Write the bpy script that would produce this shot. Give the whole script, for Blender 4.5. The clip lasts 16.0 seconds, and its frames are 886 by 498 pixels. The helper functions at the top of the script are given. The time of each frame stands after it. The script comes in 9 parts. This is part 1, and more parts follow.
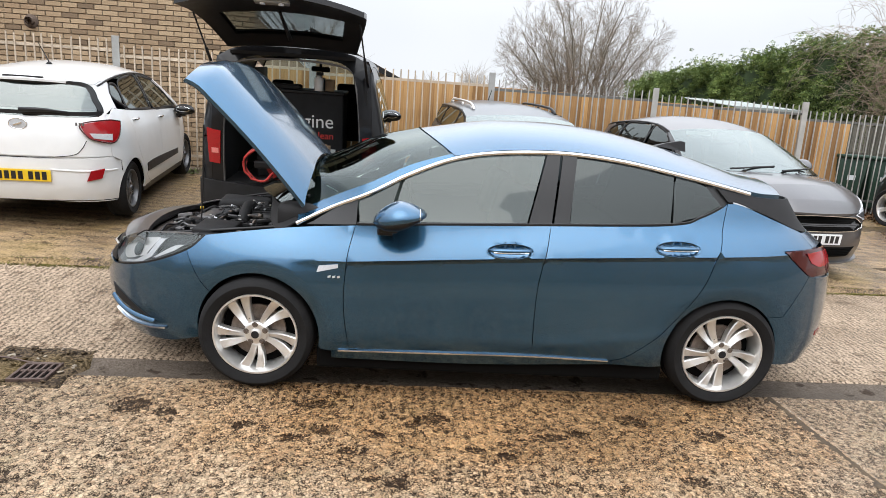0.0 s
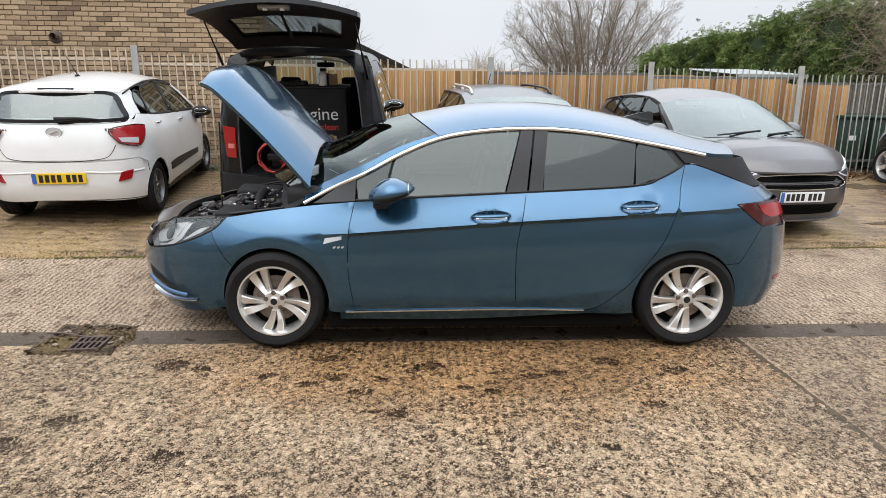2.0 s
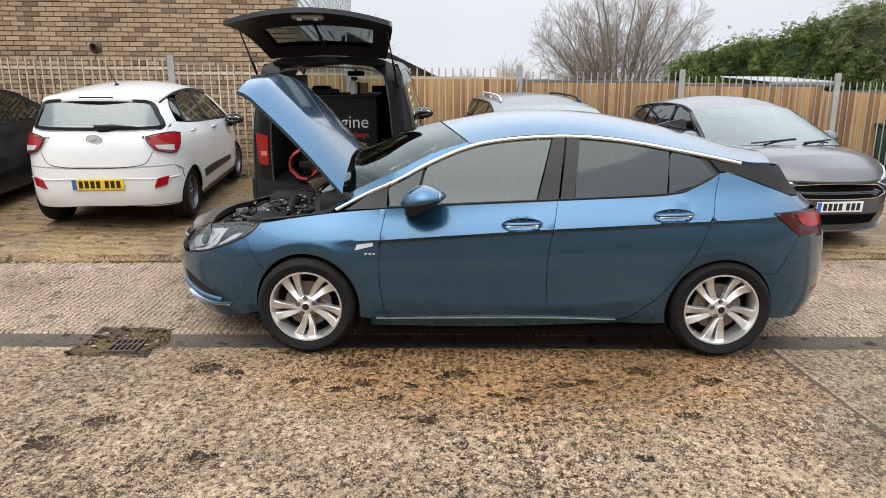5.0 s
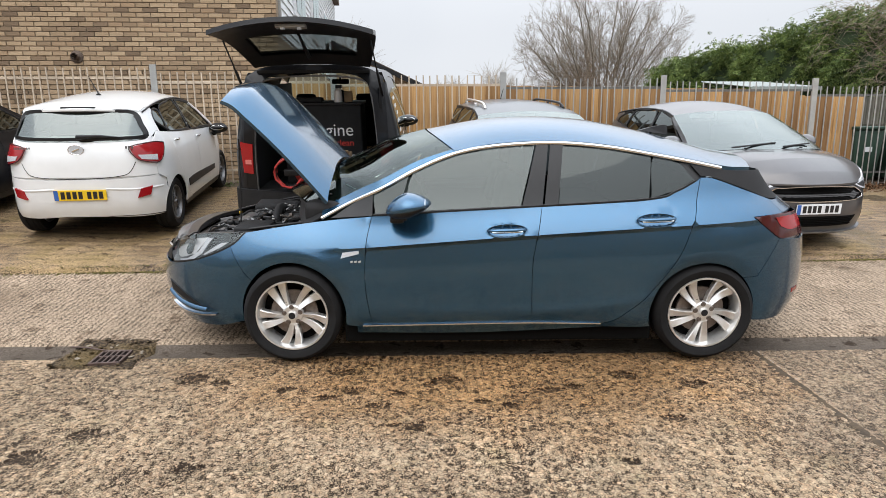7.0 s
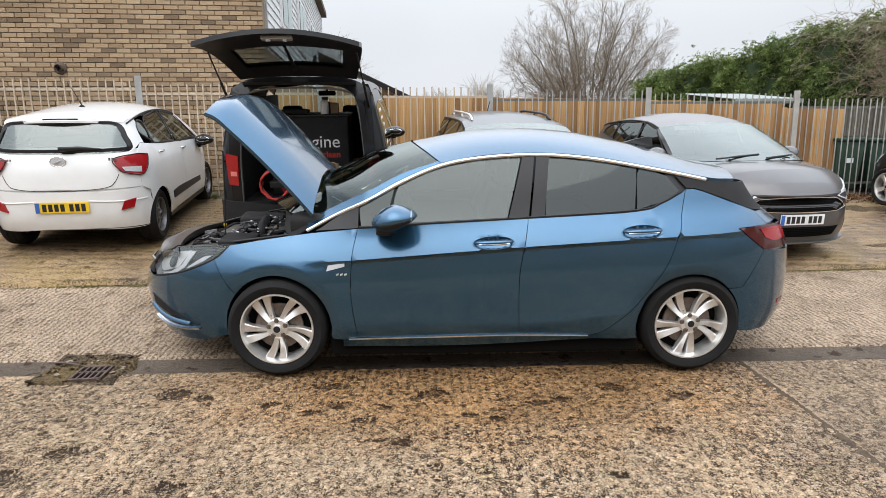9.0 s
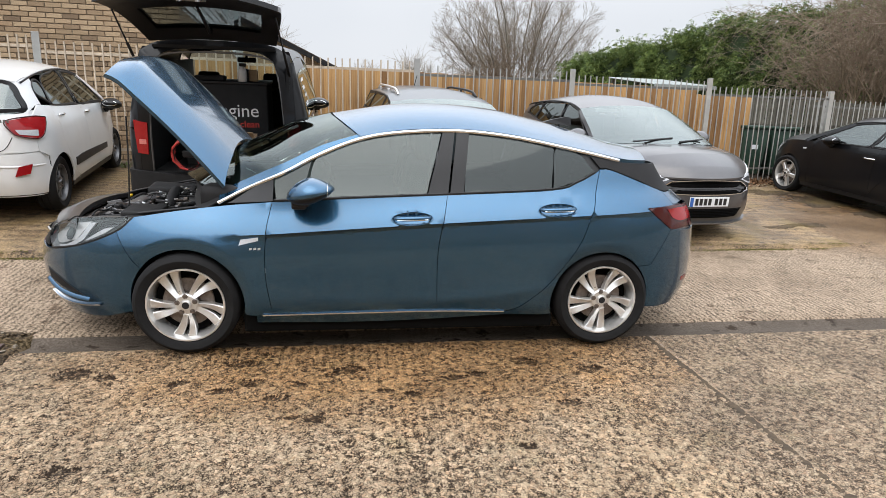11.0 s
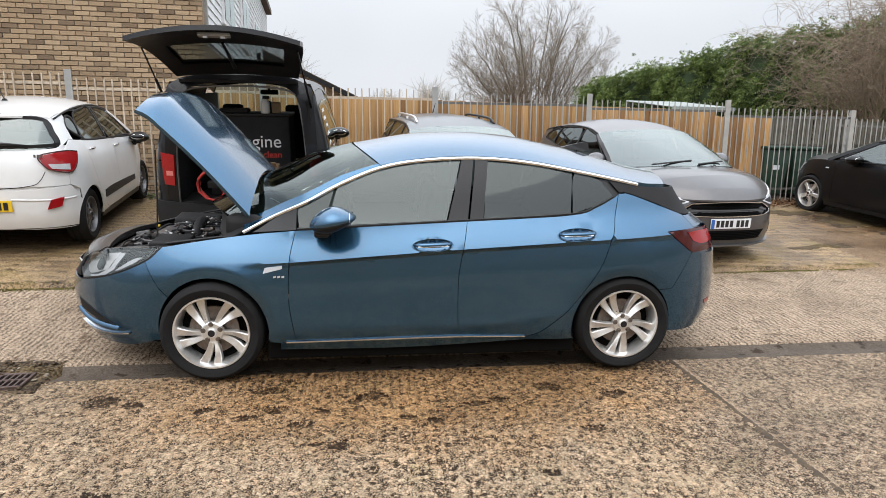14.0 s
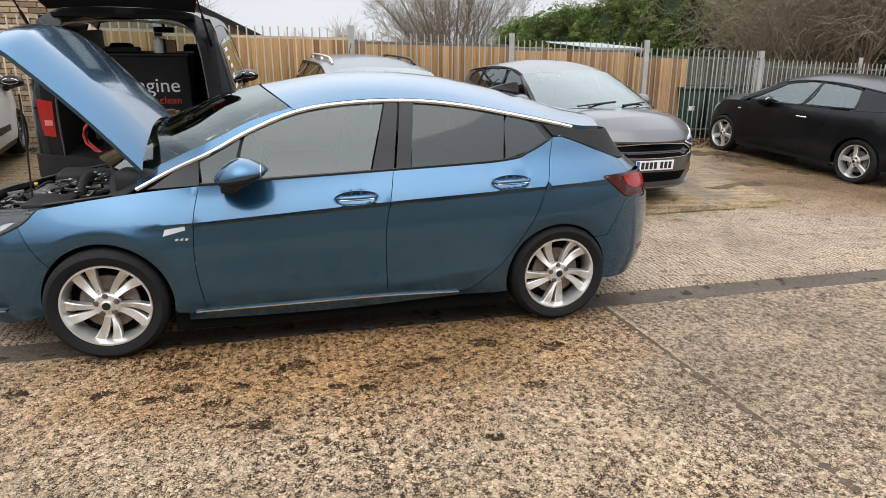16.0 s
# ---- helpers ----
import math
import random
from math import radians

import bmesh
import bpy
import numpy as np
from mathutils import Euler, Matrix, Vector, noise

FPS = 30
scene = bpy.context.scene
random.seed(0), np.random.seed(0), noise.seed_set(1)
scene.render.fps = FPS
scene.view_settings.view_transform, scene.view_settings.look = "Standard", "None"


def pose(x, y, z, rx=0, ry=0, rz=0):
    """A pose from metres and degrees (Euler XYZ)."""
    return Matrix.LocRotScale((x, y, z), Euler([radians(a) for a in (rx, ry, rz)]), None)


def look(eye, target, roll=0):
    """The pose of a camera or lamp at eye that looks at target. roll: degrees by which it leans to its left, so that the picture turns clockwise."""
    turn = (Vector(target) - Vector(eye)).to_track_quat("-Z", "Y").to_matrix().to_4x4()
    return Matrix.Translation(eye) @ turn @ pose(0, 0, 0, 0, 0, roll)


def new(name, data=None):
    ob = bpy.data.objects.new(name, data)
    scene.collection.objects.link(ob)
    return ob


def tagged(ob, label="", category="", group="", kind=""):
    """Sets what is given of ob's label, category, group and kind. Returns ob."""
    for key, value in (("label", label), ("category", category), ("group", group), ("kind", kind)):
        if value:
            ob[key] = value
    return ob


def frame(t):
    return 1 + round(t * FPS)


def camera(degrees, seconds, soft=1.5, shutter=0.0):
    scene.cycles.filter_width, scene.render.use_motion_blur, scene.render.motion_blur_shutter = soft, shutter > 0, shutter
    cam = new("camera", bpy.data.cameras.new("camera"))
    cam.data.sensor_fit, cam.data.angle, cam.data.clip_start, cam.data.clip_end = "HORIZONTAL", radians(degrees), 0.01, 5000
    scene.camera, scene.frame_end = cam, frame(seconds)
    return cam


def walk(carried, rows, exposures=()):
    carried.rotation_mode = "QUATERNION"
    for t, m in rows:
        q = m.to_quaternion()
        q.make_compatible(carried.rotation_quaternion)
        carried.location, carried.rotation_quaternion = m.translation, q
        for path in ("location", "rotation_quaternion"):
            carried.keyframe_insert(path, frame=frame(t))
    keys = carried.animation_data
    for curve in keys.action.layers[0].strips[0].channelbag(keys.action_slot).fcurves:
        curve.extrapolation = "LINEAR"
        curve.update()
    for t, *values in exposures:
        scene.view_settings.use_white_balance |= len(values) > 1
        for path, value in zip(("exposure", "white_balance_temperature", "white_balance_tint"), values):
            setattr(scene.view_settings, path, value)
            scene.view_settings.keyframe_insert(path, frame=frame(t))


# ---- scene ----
cam = camera(72.0, 16.0, 0.5)
PATH = [
    (0, (0.843, -3.249, 1.528), (0.944, -1.293, 1.123), 3.5),
    (0.5, (0.808, -3.425, 1.5), (0.827, -1.463, 1.115), 1.0),
    (1, (0.767, -3.564, 1.528), (0.813, -1.615, 1.084), 0.7),
    (1.5, (0.885, -3.652, 1.516), (0.912, -1.696, 1.099), 1.6),
    (2, (1.022, -3.74, 1.519), (1.052, -1.791, 1.071), -0.0),
    (2.5, (1.013, -3.765, 1.522), (1.016, -1.811, 1.098), -1.0),
    (3, (0.995, -3.752, 1.512), (0.958, -1.801, 1.075), -0.9),
    (5.5, (0.986, -3.749, 1.522), (0.941, -1.794, 1.105), 0.2),
    (6, (0.985, -3.75, 1.531), (0.96, -1.793, 1.118), 0.3),
    (6.5, (0.981, -3.762, 1.529), (0.973, -1.806, 1.115), -0.4),
    (7, (0.994, -3.764, 1.524), (0.985, -1.805, 1.121), -0.5),
    (7.5, (0.991, -3.762, 1.532), (0.978, -1.8, 1.144), -0.5),
    (8, (0.989, -3.752, 1.528), (1.001, -1.787, 1.156), -0.5),
    (8.5, (1.003, -3.749, 1.53), (1.025, -1.785, 1.156), -0.5),
    (9, (1.005, -3.743, 1.528), (1.035, -1.778, 1.16), -0.5),
    (9.5, (1.023, -3.732, 1.52), (1.153, -1.777, 1.118), -0.2),
    (9.7, (1.036, -3.725, 1.522), (1.243, -1.782, 1.097), -0.1),
    (12, (1.074, -3.726, 1.52), (1.336, -1.793, 1.077), 1.9),
    (12.5, (1.061, -3.741, 1.522), (1.271, -1.799, 1.091), 0.9),
    (13, (1.047, -3.746, 1.532), (1.252, -1.797, 1.135), 0.9),
    (13.5, (1.049, -3.761, 1.53), (1.221, -1.808, 1.135), 1.2),
    (14, (1.062, -3.759, 1.535), (1.26, -1.802, 1.172), 0.5),
    (14.5, (1.105, -3.762, 1.522), (1.33, -1.816, 1.122), 0.1),
    (15, (1.119, -3.77, 1.516), (1.25, -1.822, 1.084), 0.3),
    (15.5, (1.14, -3.664, 1.513), (1.401, -1.747, 1.003), 1.4),
    (16, (1.075, -3.466, 1.508), (1.515, -1.588, 0.977), 0.1),
]
walk(cam, [(t, look(eye, target, roll)) for t, eye, target, roll in PATH], [(0.0, 0.54), (0.5, 0.45), (1.2, 0.38), (2.0, 0.35), (16.0, 0.35)])

# ---- world and light: bright overcast ----
world = bpy.data.worlds.new("overcast_sky")
scene.world = world
world.use_nodes = True
wt = world.node_tree
wt.nodes.clear()
w_out = wt.nodes.new("ShaderNodeOutputWorld")
w_bg = wt.nodes.new("ShaderNodeBackground")
w_sky = wt.nodes.new("ShaderNodeTexSky")
w_sky.sky_type = "NISHITA"
w_sky.sun_disc = False
w_sky.sun_elevation, w_sky.sun_rotation = radians(61), radians(204)
w_sky.air_density, w_sky.dust_density, w_sky.ozone_density = 1.0, 6.0, 1.0
# cloud cover: grey-white, a little brighter overhead, mottled at a large scale
w_tc = wt.nodes.new("ShaderNodeTexCoord")
w_noise = wt.nodes.new("ShaderNodeTexNoise")
w_noise.inputs["Scale"].default_value, w_noise.inputs["Detail"].default_value = 1.6, 4.0
w_ramp = wt.nodes.new("ShaderNodeValToRGB")
w_ramp.color_ramp.elements[0].position, w_ramp.color_ramp.elements[0].color = 0.3, (5.9, 6.25, 6.8, 1)
w_ramp.color_ramp.elements[1].position, w_ramp.color_ramp.elements[1].color = 0.75, (7.3, 7.5, 7.85, 1)
w_mix = wt.nodes.new("ShaderNodeMixRGB")
w_mix.inputs["Fac"].default_value = 0.93
wt.links.new(w_tc.outputs["Generated"], w_noise.inputs["Vector"])
wt.links.new(w_noise.outputs["Fac"], w_ramp.inputs["Fac"])
wt.links.new(w_sky.outputs["Color"], w_mix.inputs["Color1"])
wt.links.new(w_ramp.outputs["Color"], w_mix.inputs["Color2"])
w_bg.inputs["Strength"].default_value = 0.1
# overcast: about three times as bright overhead as at the skyline
w_sep = wt.nodes.new("ShaderNodeSeparateXYZ")
w_up = wt.nodes.new("ShaderNodeMapRange")
w_up.interpolation_type = "SMOOTHSTEP"
w_up.inputs["From Min"].default_value, w_up.inputs["From Max"].default_value = 0.12, 0.9
w_up.inputs["To Min"].default_value, w_up.inputs["To Max"].default_value = 1.0, 3.45
w_mul = wt.nodes.new("ShaderNodeMixRGB")
w_mul.blend_type = "MULTIPLY"
w_mul.inputs["Fac"].default_value = 1.0
wt.links.new(w_tc.outputs["Generated"], w_sep.inputs["Vector"])
wt.links.new(w_sep.outputs["Z"], w_up.inputs["Value"])
wt.links.new(w_mix.outputs["Color"], w_mul.inputs["Color1"])
wt.links.new(w_up.outputs["Result"], w_mul.inputs["Color2"])
wt.links.new(w_mul.outputs["Color"], w_bg.inputs["Color"])
wt.links.new(w_bg.outputs["Background"], w_out.inputs["Surface"])
sun_data = bpy.data.lights.new("sun", "SUN")
sun_data.energy, sun_data.angle, sun_data.color = 0.8, radians(60), (1.0, 0.96, 0.9)
sun = new("sun", sun_data)
sun.matrix_world = look((-4, -9, 18), (0, 0, 0))


# ---- materials ----
def node(nt, kind, **values):
    n = nt.nodes.new(kind)
    for key, value in values.items():
        n.inputs[key.replace("_", " ")].default_value = value
    return n


def ramp(nt, fac, stops):
    n = nt.nodes.new("ShaderNodeValToRGB")
    els = n.color_ramp.elements
    while len(els) < len(stops):
        els.new(0.5)
    for e, (p, c) in zip(els, stops):
        e.position, e.color = p, (*c, 1)
    nt.links.new(fac, n.inputs["Fac"])
    return n.outputs["Color"]


def blend(nt, fac, a, b, mode="MIX"):
    n = nt.nodes.new("ShaderNodeMixRGB")
    n.blend_type = mode
    for sock, v in (("Fac", fac), ("Color1", a), ("Color2", b)):
        if isinstance(v, (int, float)):
            n.inputs[sock].default_value = v
        elif isinstance(v, tuple):
            n.inputs[sock].default_value = (*v, 1)
        else:
            nt.links.new(v, n.inputs[sock])
    return n.outputs["Color"]


def coords(nt, scale=(1, 1, 1), kind="Object"):
    tc = nt.nodes.new("ShaderNodeTexCoord")
    mp = nt.nodes.new("ShaderNodeMapping")
    mp.inputs["Scale"].default_value = scale
    nt.links.new(tc.outputs[kind], mp.inputs["Vector"])
    return mp.outputs["Vector"]


def noisy(nt, vec, scale, detail=4.0, rough=0.55):
    n = node(nt, "ShaderNodeTexNoise", Scale=scale, Detail=detail, Roughness=rough)
    nt.links.new(vec, n.inputs["Vector"])
    return n.outputs["Fac"]


def fresh(name):
    m = bpy.data.materials.new(name)
    m.use_nodes = True
    return m, m.node_tree, m.node_tree.nodes["Principled BSDF"]


def relief(nt, bsdf, height, strength, distance):
    b = node(nt, "ShaderNodeBump", Strength=strength, Distance=distance)
    nt.links.new(height, b.inputs["Height"])
    nt.links.new(b.outputs["Normal"], bsdf.inputs["Normal"])


def plain(name, colour, rough=0.5, metal=0.0, vary=0.15, scale=6.0, grain=60.0, bump=0.0, coat=0.0, pieces=0.0, spec=0.5):
    """A solid colour with stains at one scale and grain at a finer one; pieces: how far alike pieces differ."""
    m, nt, b = fresh(name)
    v = coords(nt)
    big, fine = noisy(nt, v, scale), noisy(nt, v, grain, 3.0)
    dark, light = tuple(c * (1 - vary) for c in colour), tuple(min(1, c * (1 + vary * 0.6)) for c in colour)
    col = ramp(nt, big, [(0.3, dark), (0.7, light)])
    col = blend(nt, 0.25 * min(1, vary * 4), col, ramp(nt, fine, [(0.3, dark), (0.7, light)]))
    if pieces:
        info = nt.nodes.new("ShaderNodeObjectInfo")
        lo, hi = 1 - pieces, 1 + pieces
        tint = ramp(nt, info.outputs["Random"], [(0.0, (lo, lo, lo)), (1.0, (hi, hi * 0.98, hi * 0.95))])
        col = blend(nt, 1.0, col, tint, "MULTIPLY")
    nt.links.new(col, b.inputs["Base Color"])
    mr = nt.nodes.new("ShaderNodeMapRange")
    mr.inputs["To Min"].default_value, mr.inputs["To Max"].default_value = max(0, rough - 0.08), min(1, rough + 0.1)
    nt.links.new(big, mr.inputs["Value"])
    nt.links.new(mr.outputs["Result"], b.inputs["Roughness"])
    b.inputs["Metallic"].default_value, b.inputs["Coat Weight"].default_value = metal, coat
    b.inputs["Specular IOR Level"].default_value = spec
    b.inputs["Coat Roughness"].default_value = 0.03
    if bump:
        relief(nt, b, fine, bump, 0.004)
    return m


# ---- shape helpers ----
def mesh_of(name, verts, faces, materials, smooth=False, index=None):
    me = bpy.data.meshes.new(name)
    me.from_pydata([tuple(v) for v in verts], [], faces)
    for m in materials if isinstance(materials, (list, tuple)) else [materials]:
        me.materials.append(m)
    if smooth:
        me.polygons.foreach_set("use_smooth", [True] * len(me.polygons))
    if index is not None:
        me.polygons.foreach_set("material_index", index)
    return me


def part(name, bm, material, parent, label="", smooth=False):
    """Links a bmesh as one mesh object under a thing or a part."""
    me = bpy.data.meshes.new(name)
    bm.normal_update()
    bm.to_mesh(me)
    bm.free()
    me.materials.append(material)
    if smooth:
        me.polygons.foreach_set("use_smooth", [True] * len(me.polygons))
    ob = new(name, me)
    ob.parent = parent
    return tagged(ob, label)


def child(name, me, parent, m=None, label=""):
    ob = new(name, me)
    ob.parent = parent
    if m is not None:
        ob.matrix_basis = m
    return tagged(ob, label)


def box(bm, size, at, bevel=0.0, turn=None):
    r = bmesh.ops.create_cube(bm, size=1.0)
    bmesh.ops.scale(bm, vec=size, verts=r["verts"])
    if bevel:
        edges = list({e for v in r["verts"] for e in v.link_edges})
        g = bmesh.ops.bevel(bm, geom=edges, offset=bevel, segments=2, affect="EDGES", profile=0.6)
        vs = list({v for f in g["faces"] for v in f.verts} | {v for v in r["verts"] if v.is_valid})
    else:
        vs = r["verts"]
    m = Matrix.Translation(at)
    if turn is not None:
        m = m @ turn
    bmesh.ops.transform(bm, matrix=m, verts=vs)
    return bm


def boxed(size, at=(0, 0, 0), bevel=0.0, turn=None):
    return box(bmesh.new(), size, at, bevel, turn)


def tube(bm, pts, radius, sides=8, caps=True):
    """A round bar along a line of points; radius may be one number or one a point."""
    pts = [Vector(p) for p in pts]
    rs = radius if isinstance(radius, (list, tuple)) else [radius] * len(pts)
    rings, up = [], Vector((0.13, 0.27, 0.95))
    for i, p in enumerate(pts):
        d = (pts[min(i + 1, len(pts) - 1)] - pts[max(i - 1, 0)]).normalized()
        a = d.cross(up if abs(d.dot(up.normalized())) < 0.95 else Vector((1, 0, 0))).normalized()
        b = d.cross(a)
        rings.append([bm.verts.new(p + rs[i] * (math.cos(k * 2 * math.pi / sides) * a + math.sin(k * 2 * math.pi / sides) * b)) for k in range(sides)])
    for r0, r1 in zip(rings, rings[1:]):
        for k in range(sides):
            bm.faces.new((r0[k], r0[(k + 1) % sides], r1[(k + 1) % sides], r1[k]))
    if caps:
        bm.faces.new(rings[0][::-1])
        bm.faces.new(rings[-1])
    return bm


def thing(name, m, label, category, group=""):
    ob = new(name)
    ob.empty_display_size = 0.2
    ob.matrix_basis = m
    return tagged(ob, label, category, group)


# ---- plan of the yard: u along the railings, v towards the buildings ----
YAW = radians(6.12)
ORIGIN = Vector((1.96, 6.63))
BAY = 2.757


def yard(u, v):
    return (ORIGIN.x + u * math.cos(YAW) - v * math.sin(YAW), ORIGIN.y + u * math.sin(YAW) + v * math.cos(YAW))


def to_yard(x, y):
    dx, dy = x - ORIGIN.x, y - ORIGIN.y
    return (dx * math.cos(YAW) + dy * math.sin(YAW), -dx * math.sin(YAW) + dy * math.cos(YAW))


KERB_V = -4.28
GUTTER = 0.44


def gutter_y(x):
    return GUTTER + 0.015 * (x - 3.5)


def upper_z(u, v):
    """Height of the raised parking slab and of the ground behind it."""
    uc = max(-14.0, min(16.0, u))
    zk, zf = 0.14 - 0.0157 * uc, 0.512 - 0.0197 * uc
    k = (v - KERB_V) / -KERB_V
    if k > 1:
        return zf + (0.45 - zf) * min(1, (k - 1) / 4)
    return zk + (zf - zk) * k


def ground_z(x, y):
    u, v = to_yard(x, y)
    if v > KERB_V:
        return upper_z(u, v)
    y0 = gutter_y(x)
    if y < y0:
        return 0.0
    lower = max(-0.02, upper_z(u, KERB_V) - 0.05)
    v0 = to_yard(x, y0)[1]
    return lower * max(0.0, min(1.0, (v - v0) / (KERB_V - v0)))


def kerb_y(x):
    return max(gutter_y(x) + 0.4, ORIGIN.y + (KERB_V + (x - ORIGIN.x) * math.sin(YAW)) / math.cos(YAW))




# ---- car bodies ----
# A body is a band that runs round the car: s along the plan outline (s is near x on the flanks, less than that round the nose,
# more round the tail), z up. x runs from the front axle towards the tail, y to the sides.
def smooth_curve(pts, k=6):
    """An open curve through the points."""
    p = [np.array(q, float) for q in pts]
    if len(p) < 3:
        return [tuple(q) for q in p]
    p = [2 * p[0] - p[1]] + p + [2 * p[-1] - p[-2]]
    out = []
    for i in range(1, len(p) - 2):
        for j in range(k):
            t = j / k
            out.append(tuple(0.5 * (2 * p[i] + (p[i + 1] - p[i - 1]) * t + (2 * p[i - 1] - 5 * p[i] + 4 * p[i + 1] - p[i + 2]) * t * t + (3 * p[i] - p[i - 1] - 3 * p[i + 1] + p[i + 2]) * t ** 3)))
    out.append(tuple(p[-2]))
    return out


def table(pts, k=8):
    """A smooth function from a few points."""
    c = np.array(smooth_curve(pts, k))
    return lambda v: float(np.interp(v, c[:, 0], c[:, 1]))


class Body:
    def __init__(self, half, nose, nose_from, nose_n, tail, tail_from, tail_n, flank, front, rear, crease=None):
        pts = []
        for i in range(61):
            a = math.pi / 2 * i / 60
            pts.append((nose_from - (nose_from - nose) * math.cos(a) ** (2 / nose_n), half * math.sin(a) ** (2 / nose_n)))
        for i in range(1, 60):
            pts.append((nose_from + (tail_from - nose_from) * i / 60, half))
        for i in range(61):
            a = math.pi / 2 * i / 60
            pts.append((tail_from + (tail - tail_from) * math.sin(a) ** (2 / tail_n), half * math.cos(a) ** (2 / tail_n)))
        c = np.array(pts)
        s = np.concatenate([[0], np.cumsum(np.hypot(*np.diff(c, axis=0).T))])
        mid = int(np.argmin(np.abs(c[60:120, 0]))) + 60
        self.s = s - s[mid] + c[mid, 0]
        self.c = c
        even = np.linspace(self.s[0], self.s[-1], 400)
        x, y = np.interp(even, self.s, c[:, 0]), np.interp(even, self.s, c[:, 1])
        tx, ty = np.gradient(x), np.gradient(y)
        ker = np.ones(9) / 9
        tx, ty = np.convolve(np.pad(tx, 4, "edge"), ker, "valid"), np.convolve(np.pad(ty, 4, "edge"), ker, "valid")
        n = np.hypot(tx, ty)
        self.e, self.x, self.y, self.nx, self.ny = even, x, y, -ty / n, tx / n
        self.nx[0], self.ny[0], self.nx[-1], self.ny[-1] = -1, 0, 1, 0
        self.flank, self.front, self.rear, self.crease = table(flank), table(front), table(rear), crease

    @property
    def s0(self):
        return self.e[0]

    @property
    def s1(self):
        return self.e[-1]

    def at(self, s, z, side=-1, sink=0.0):
        g = lambda a: float(np.interp(s, self.e, a))
        x, y, nx, ny = g(self.x), g(self.y), g(self.nx), g(self.ny)
        t = ny * ny * (self.flank(z) + (self.crease(x, z) if self.crease else 0)) + nx * nx * (self.front(z) if nx < 0 else self.rear(z)) + sink
        return (x - nx * t, side * max(0.0, y - ny * t), z)

    def s_of(self, x):
        """s on the flank at x."""
        return float(np.interp(x, self.x, self.e))


def crease_height(x):
    return 0.735 + 0.075 * x - 0.0035 * x * x if x < 1.6 else 0.846 + 0.055 * (x - 1.6)


HANDLES = ((1.375, 0.868), (2.30, 0.925))
ARCHES = ((0.0, 0.315, 0.35), (2.64, 0.305, 0.345))


def astra_crease(x, z):
    d = z - crease_height(x)
    k = max(0.0, min(1.0, (x + 0.35) / 0.5)) * max(0.25, min(1.0, (3.35 - x) / 0.6))
    w = max(0.0, min(1.0, (0.62 - x) / 0.5))
    w = w * w * (3 - 2 * w)
    t = 1.25 * w * max(0.0, z - 0.58) ** 2 + (1 - w) * crease_part(d, k)
    for hx, hz in HANDLES:
        e = ((x - hx) / 0.125) ** 2 + ((z - hz - 0.03 * (x - hx)) / 0.036) ** 2
        if e < 1:
            t += 0.024 * (1 - e) ** 0.7
    for cx, cz, r in ARCHES:
        e = math.hypot(x - cx, z - cz) - r
        if e < 0.075:
            t += 0.022 * (1 - max(0.0, e) / 0.075) ** 1.4
    # low swage that rises towards the rear wheel
    e = z - (0.335 + 0.10 * max(0.0, x - 1.35) ** 1.6)
    if 0.5 < x < 2.4 and abs(e) < 0.05:
        t -= 0.006 * (1 - abs(e) / 0.05) * min(1.0, (x - 0.5) / 0.5)
    return t


def crease_part(d, k):
    if d > 0:
        return (0.18 + 0.26 * k) * min(d, 0.13)
    if d > -0.03:
        return k * 0.022 * math.sin(math.pi / 2 * -d / 0.03)
    return k * 0.022 * max(0.0, 1 + (d + 0.03) / 0.17) ** 1.3


def dense_points():
    """Extra points of the flank, where the handle bowls and the arch lips bend it."""
    out = []
    for hx, hz in HANDLES:
        for q, m in ((0.3, 8), (0.6, 12), (0.85, 20), (1.0, 26), (1.08, 26)):
            for i in range(m):
                a = 2 * math.pi * i / m
                dx = 0.125 * q * math.cos(a)
                out.append((hx + dx, hz + 0.036 * q * math.sin(a) + 0.03 * dx))
    for cx, cz, r in ARCHES:
        for e in (0.02, 0.045, 0.075, 0.085):
            out += arc(cx, cz, r + e, -5, 185, 48)
    for i in range(60):
        x = 0.55 + 1.8 * i / 59
        for e in (-0.05, 0.0, 0.05):
            out.append((x, 0.335 + 0.10 * max(0.0, x - 1.35) ** 1.6 + e))
    return out


def paint(name, colour, flake=0.5, rough=0.32, dirt=0.1, coat=1.0):
    """Car paint under clear lacquer, with a thin uneven film of road dirt and rain."""
    m, nt, b = fresh(name)
    v = coords(nt)
    film = noisy(nt, v, 3.5, 5.0)
    col = blend(nt, ramp(nt, film, [(0.4, (0, 0, 0)), (0.75, (dirt, dirt, dirt))]), colour, (0.22, 0.2, 0.17))
    fine = noisy(nt, v, 900.0, 1.0)
    col = blend(nt, 0.22 * flake, col, ramp(nt, fine, [(0.4, (0.0, 0.0, 0.0)), (0.7, (1, 1, 1))]), "OVERLAY")
    nt.links.new(col, b.inputs["Base Color"])
    b.inputs["Metallic"].default_value, b.inputs["Roughness"].default_value = flake, rough
    b.inputs["Coat Weight"].default_value = coat
    b.inputs["Specular IOR Level"].default_value = 0.5 * coat
    nt.links.new(ramp(nt, film, [(0.35, (0.05, 0.05, 0.05)), (0.8, (0.14, 0.14, 0.14))]), b.inputs["Coat Roughness"])
    relief(nt, b, noisy(nt, v, 9.0, 2.0), 0.03, 0.01)
    return m


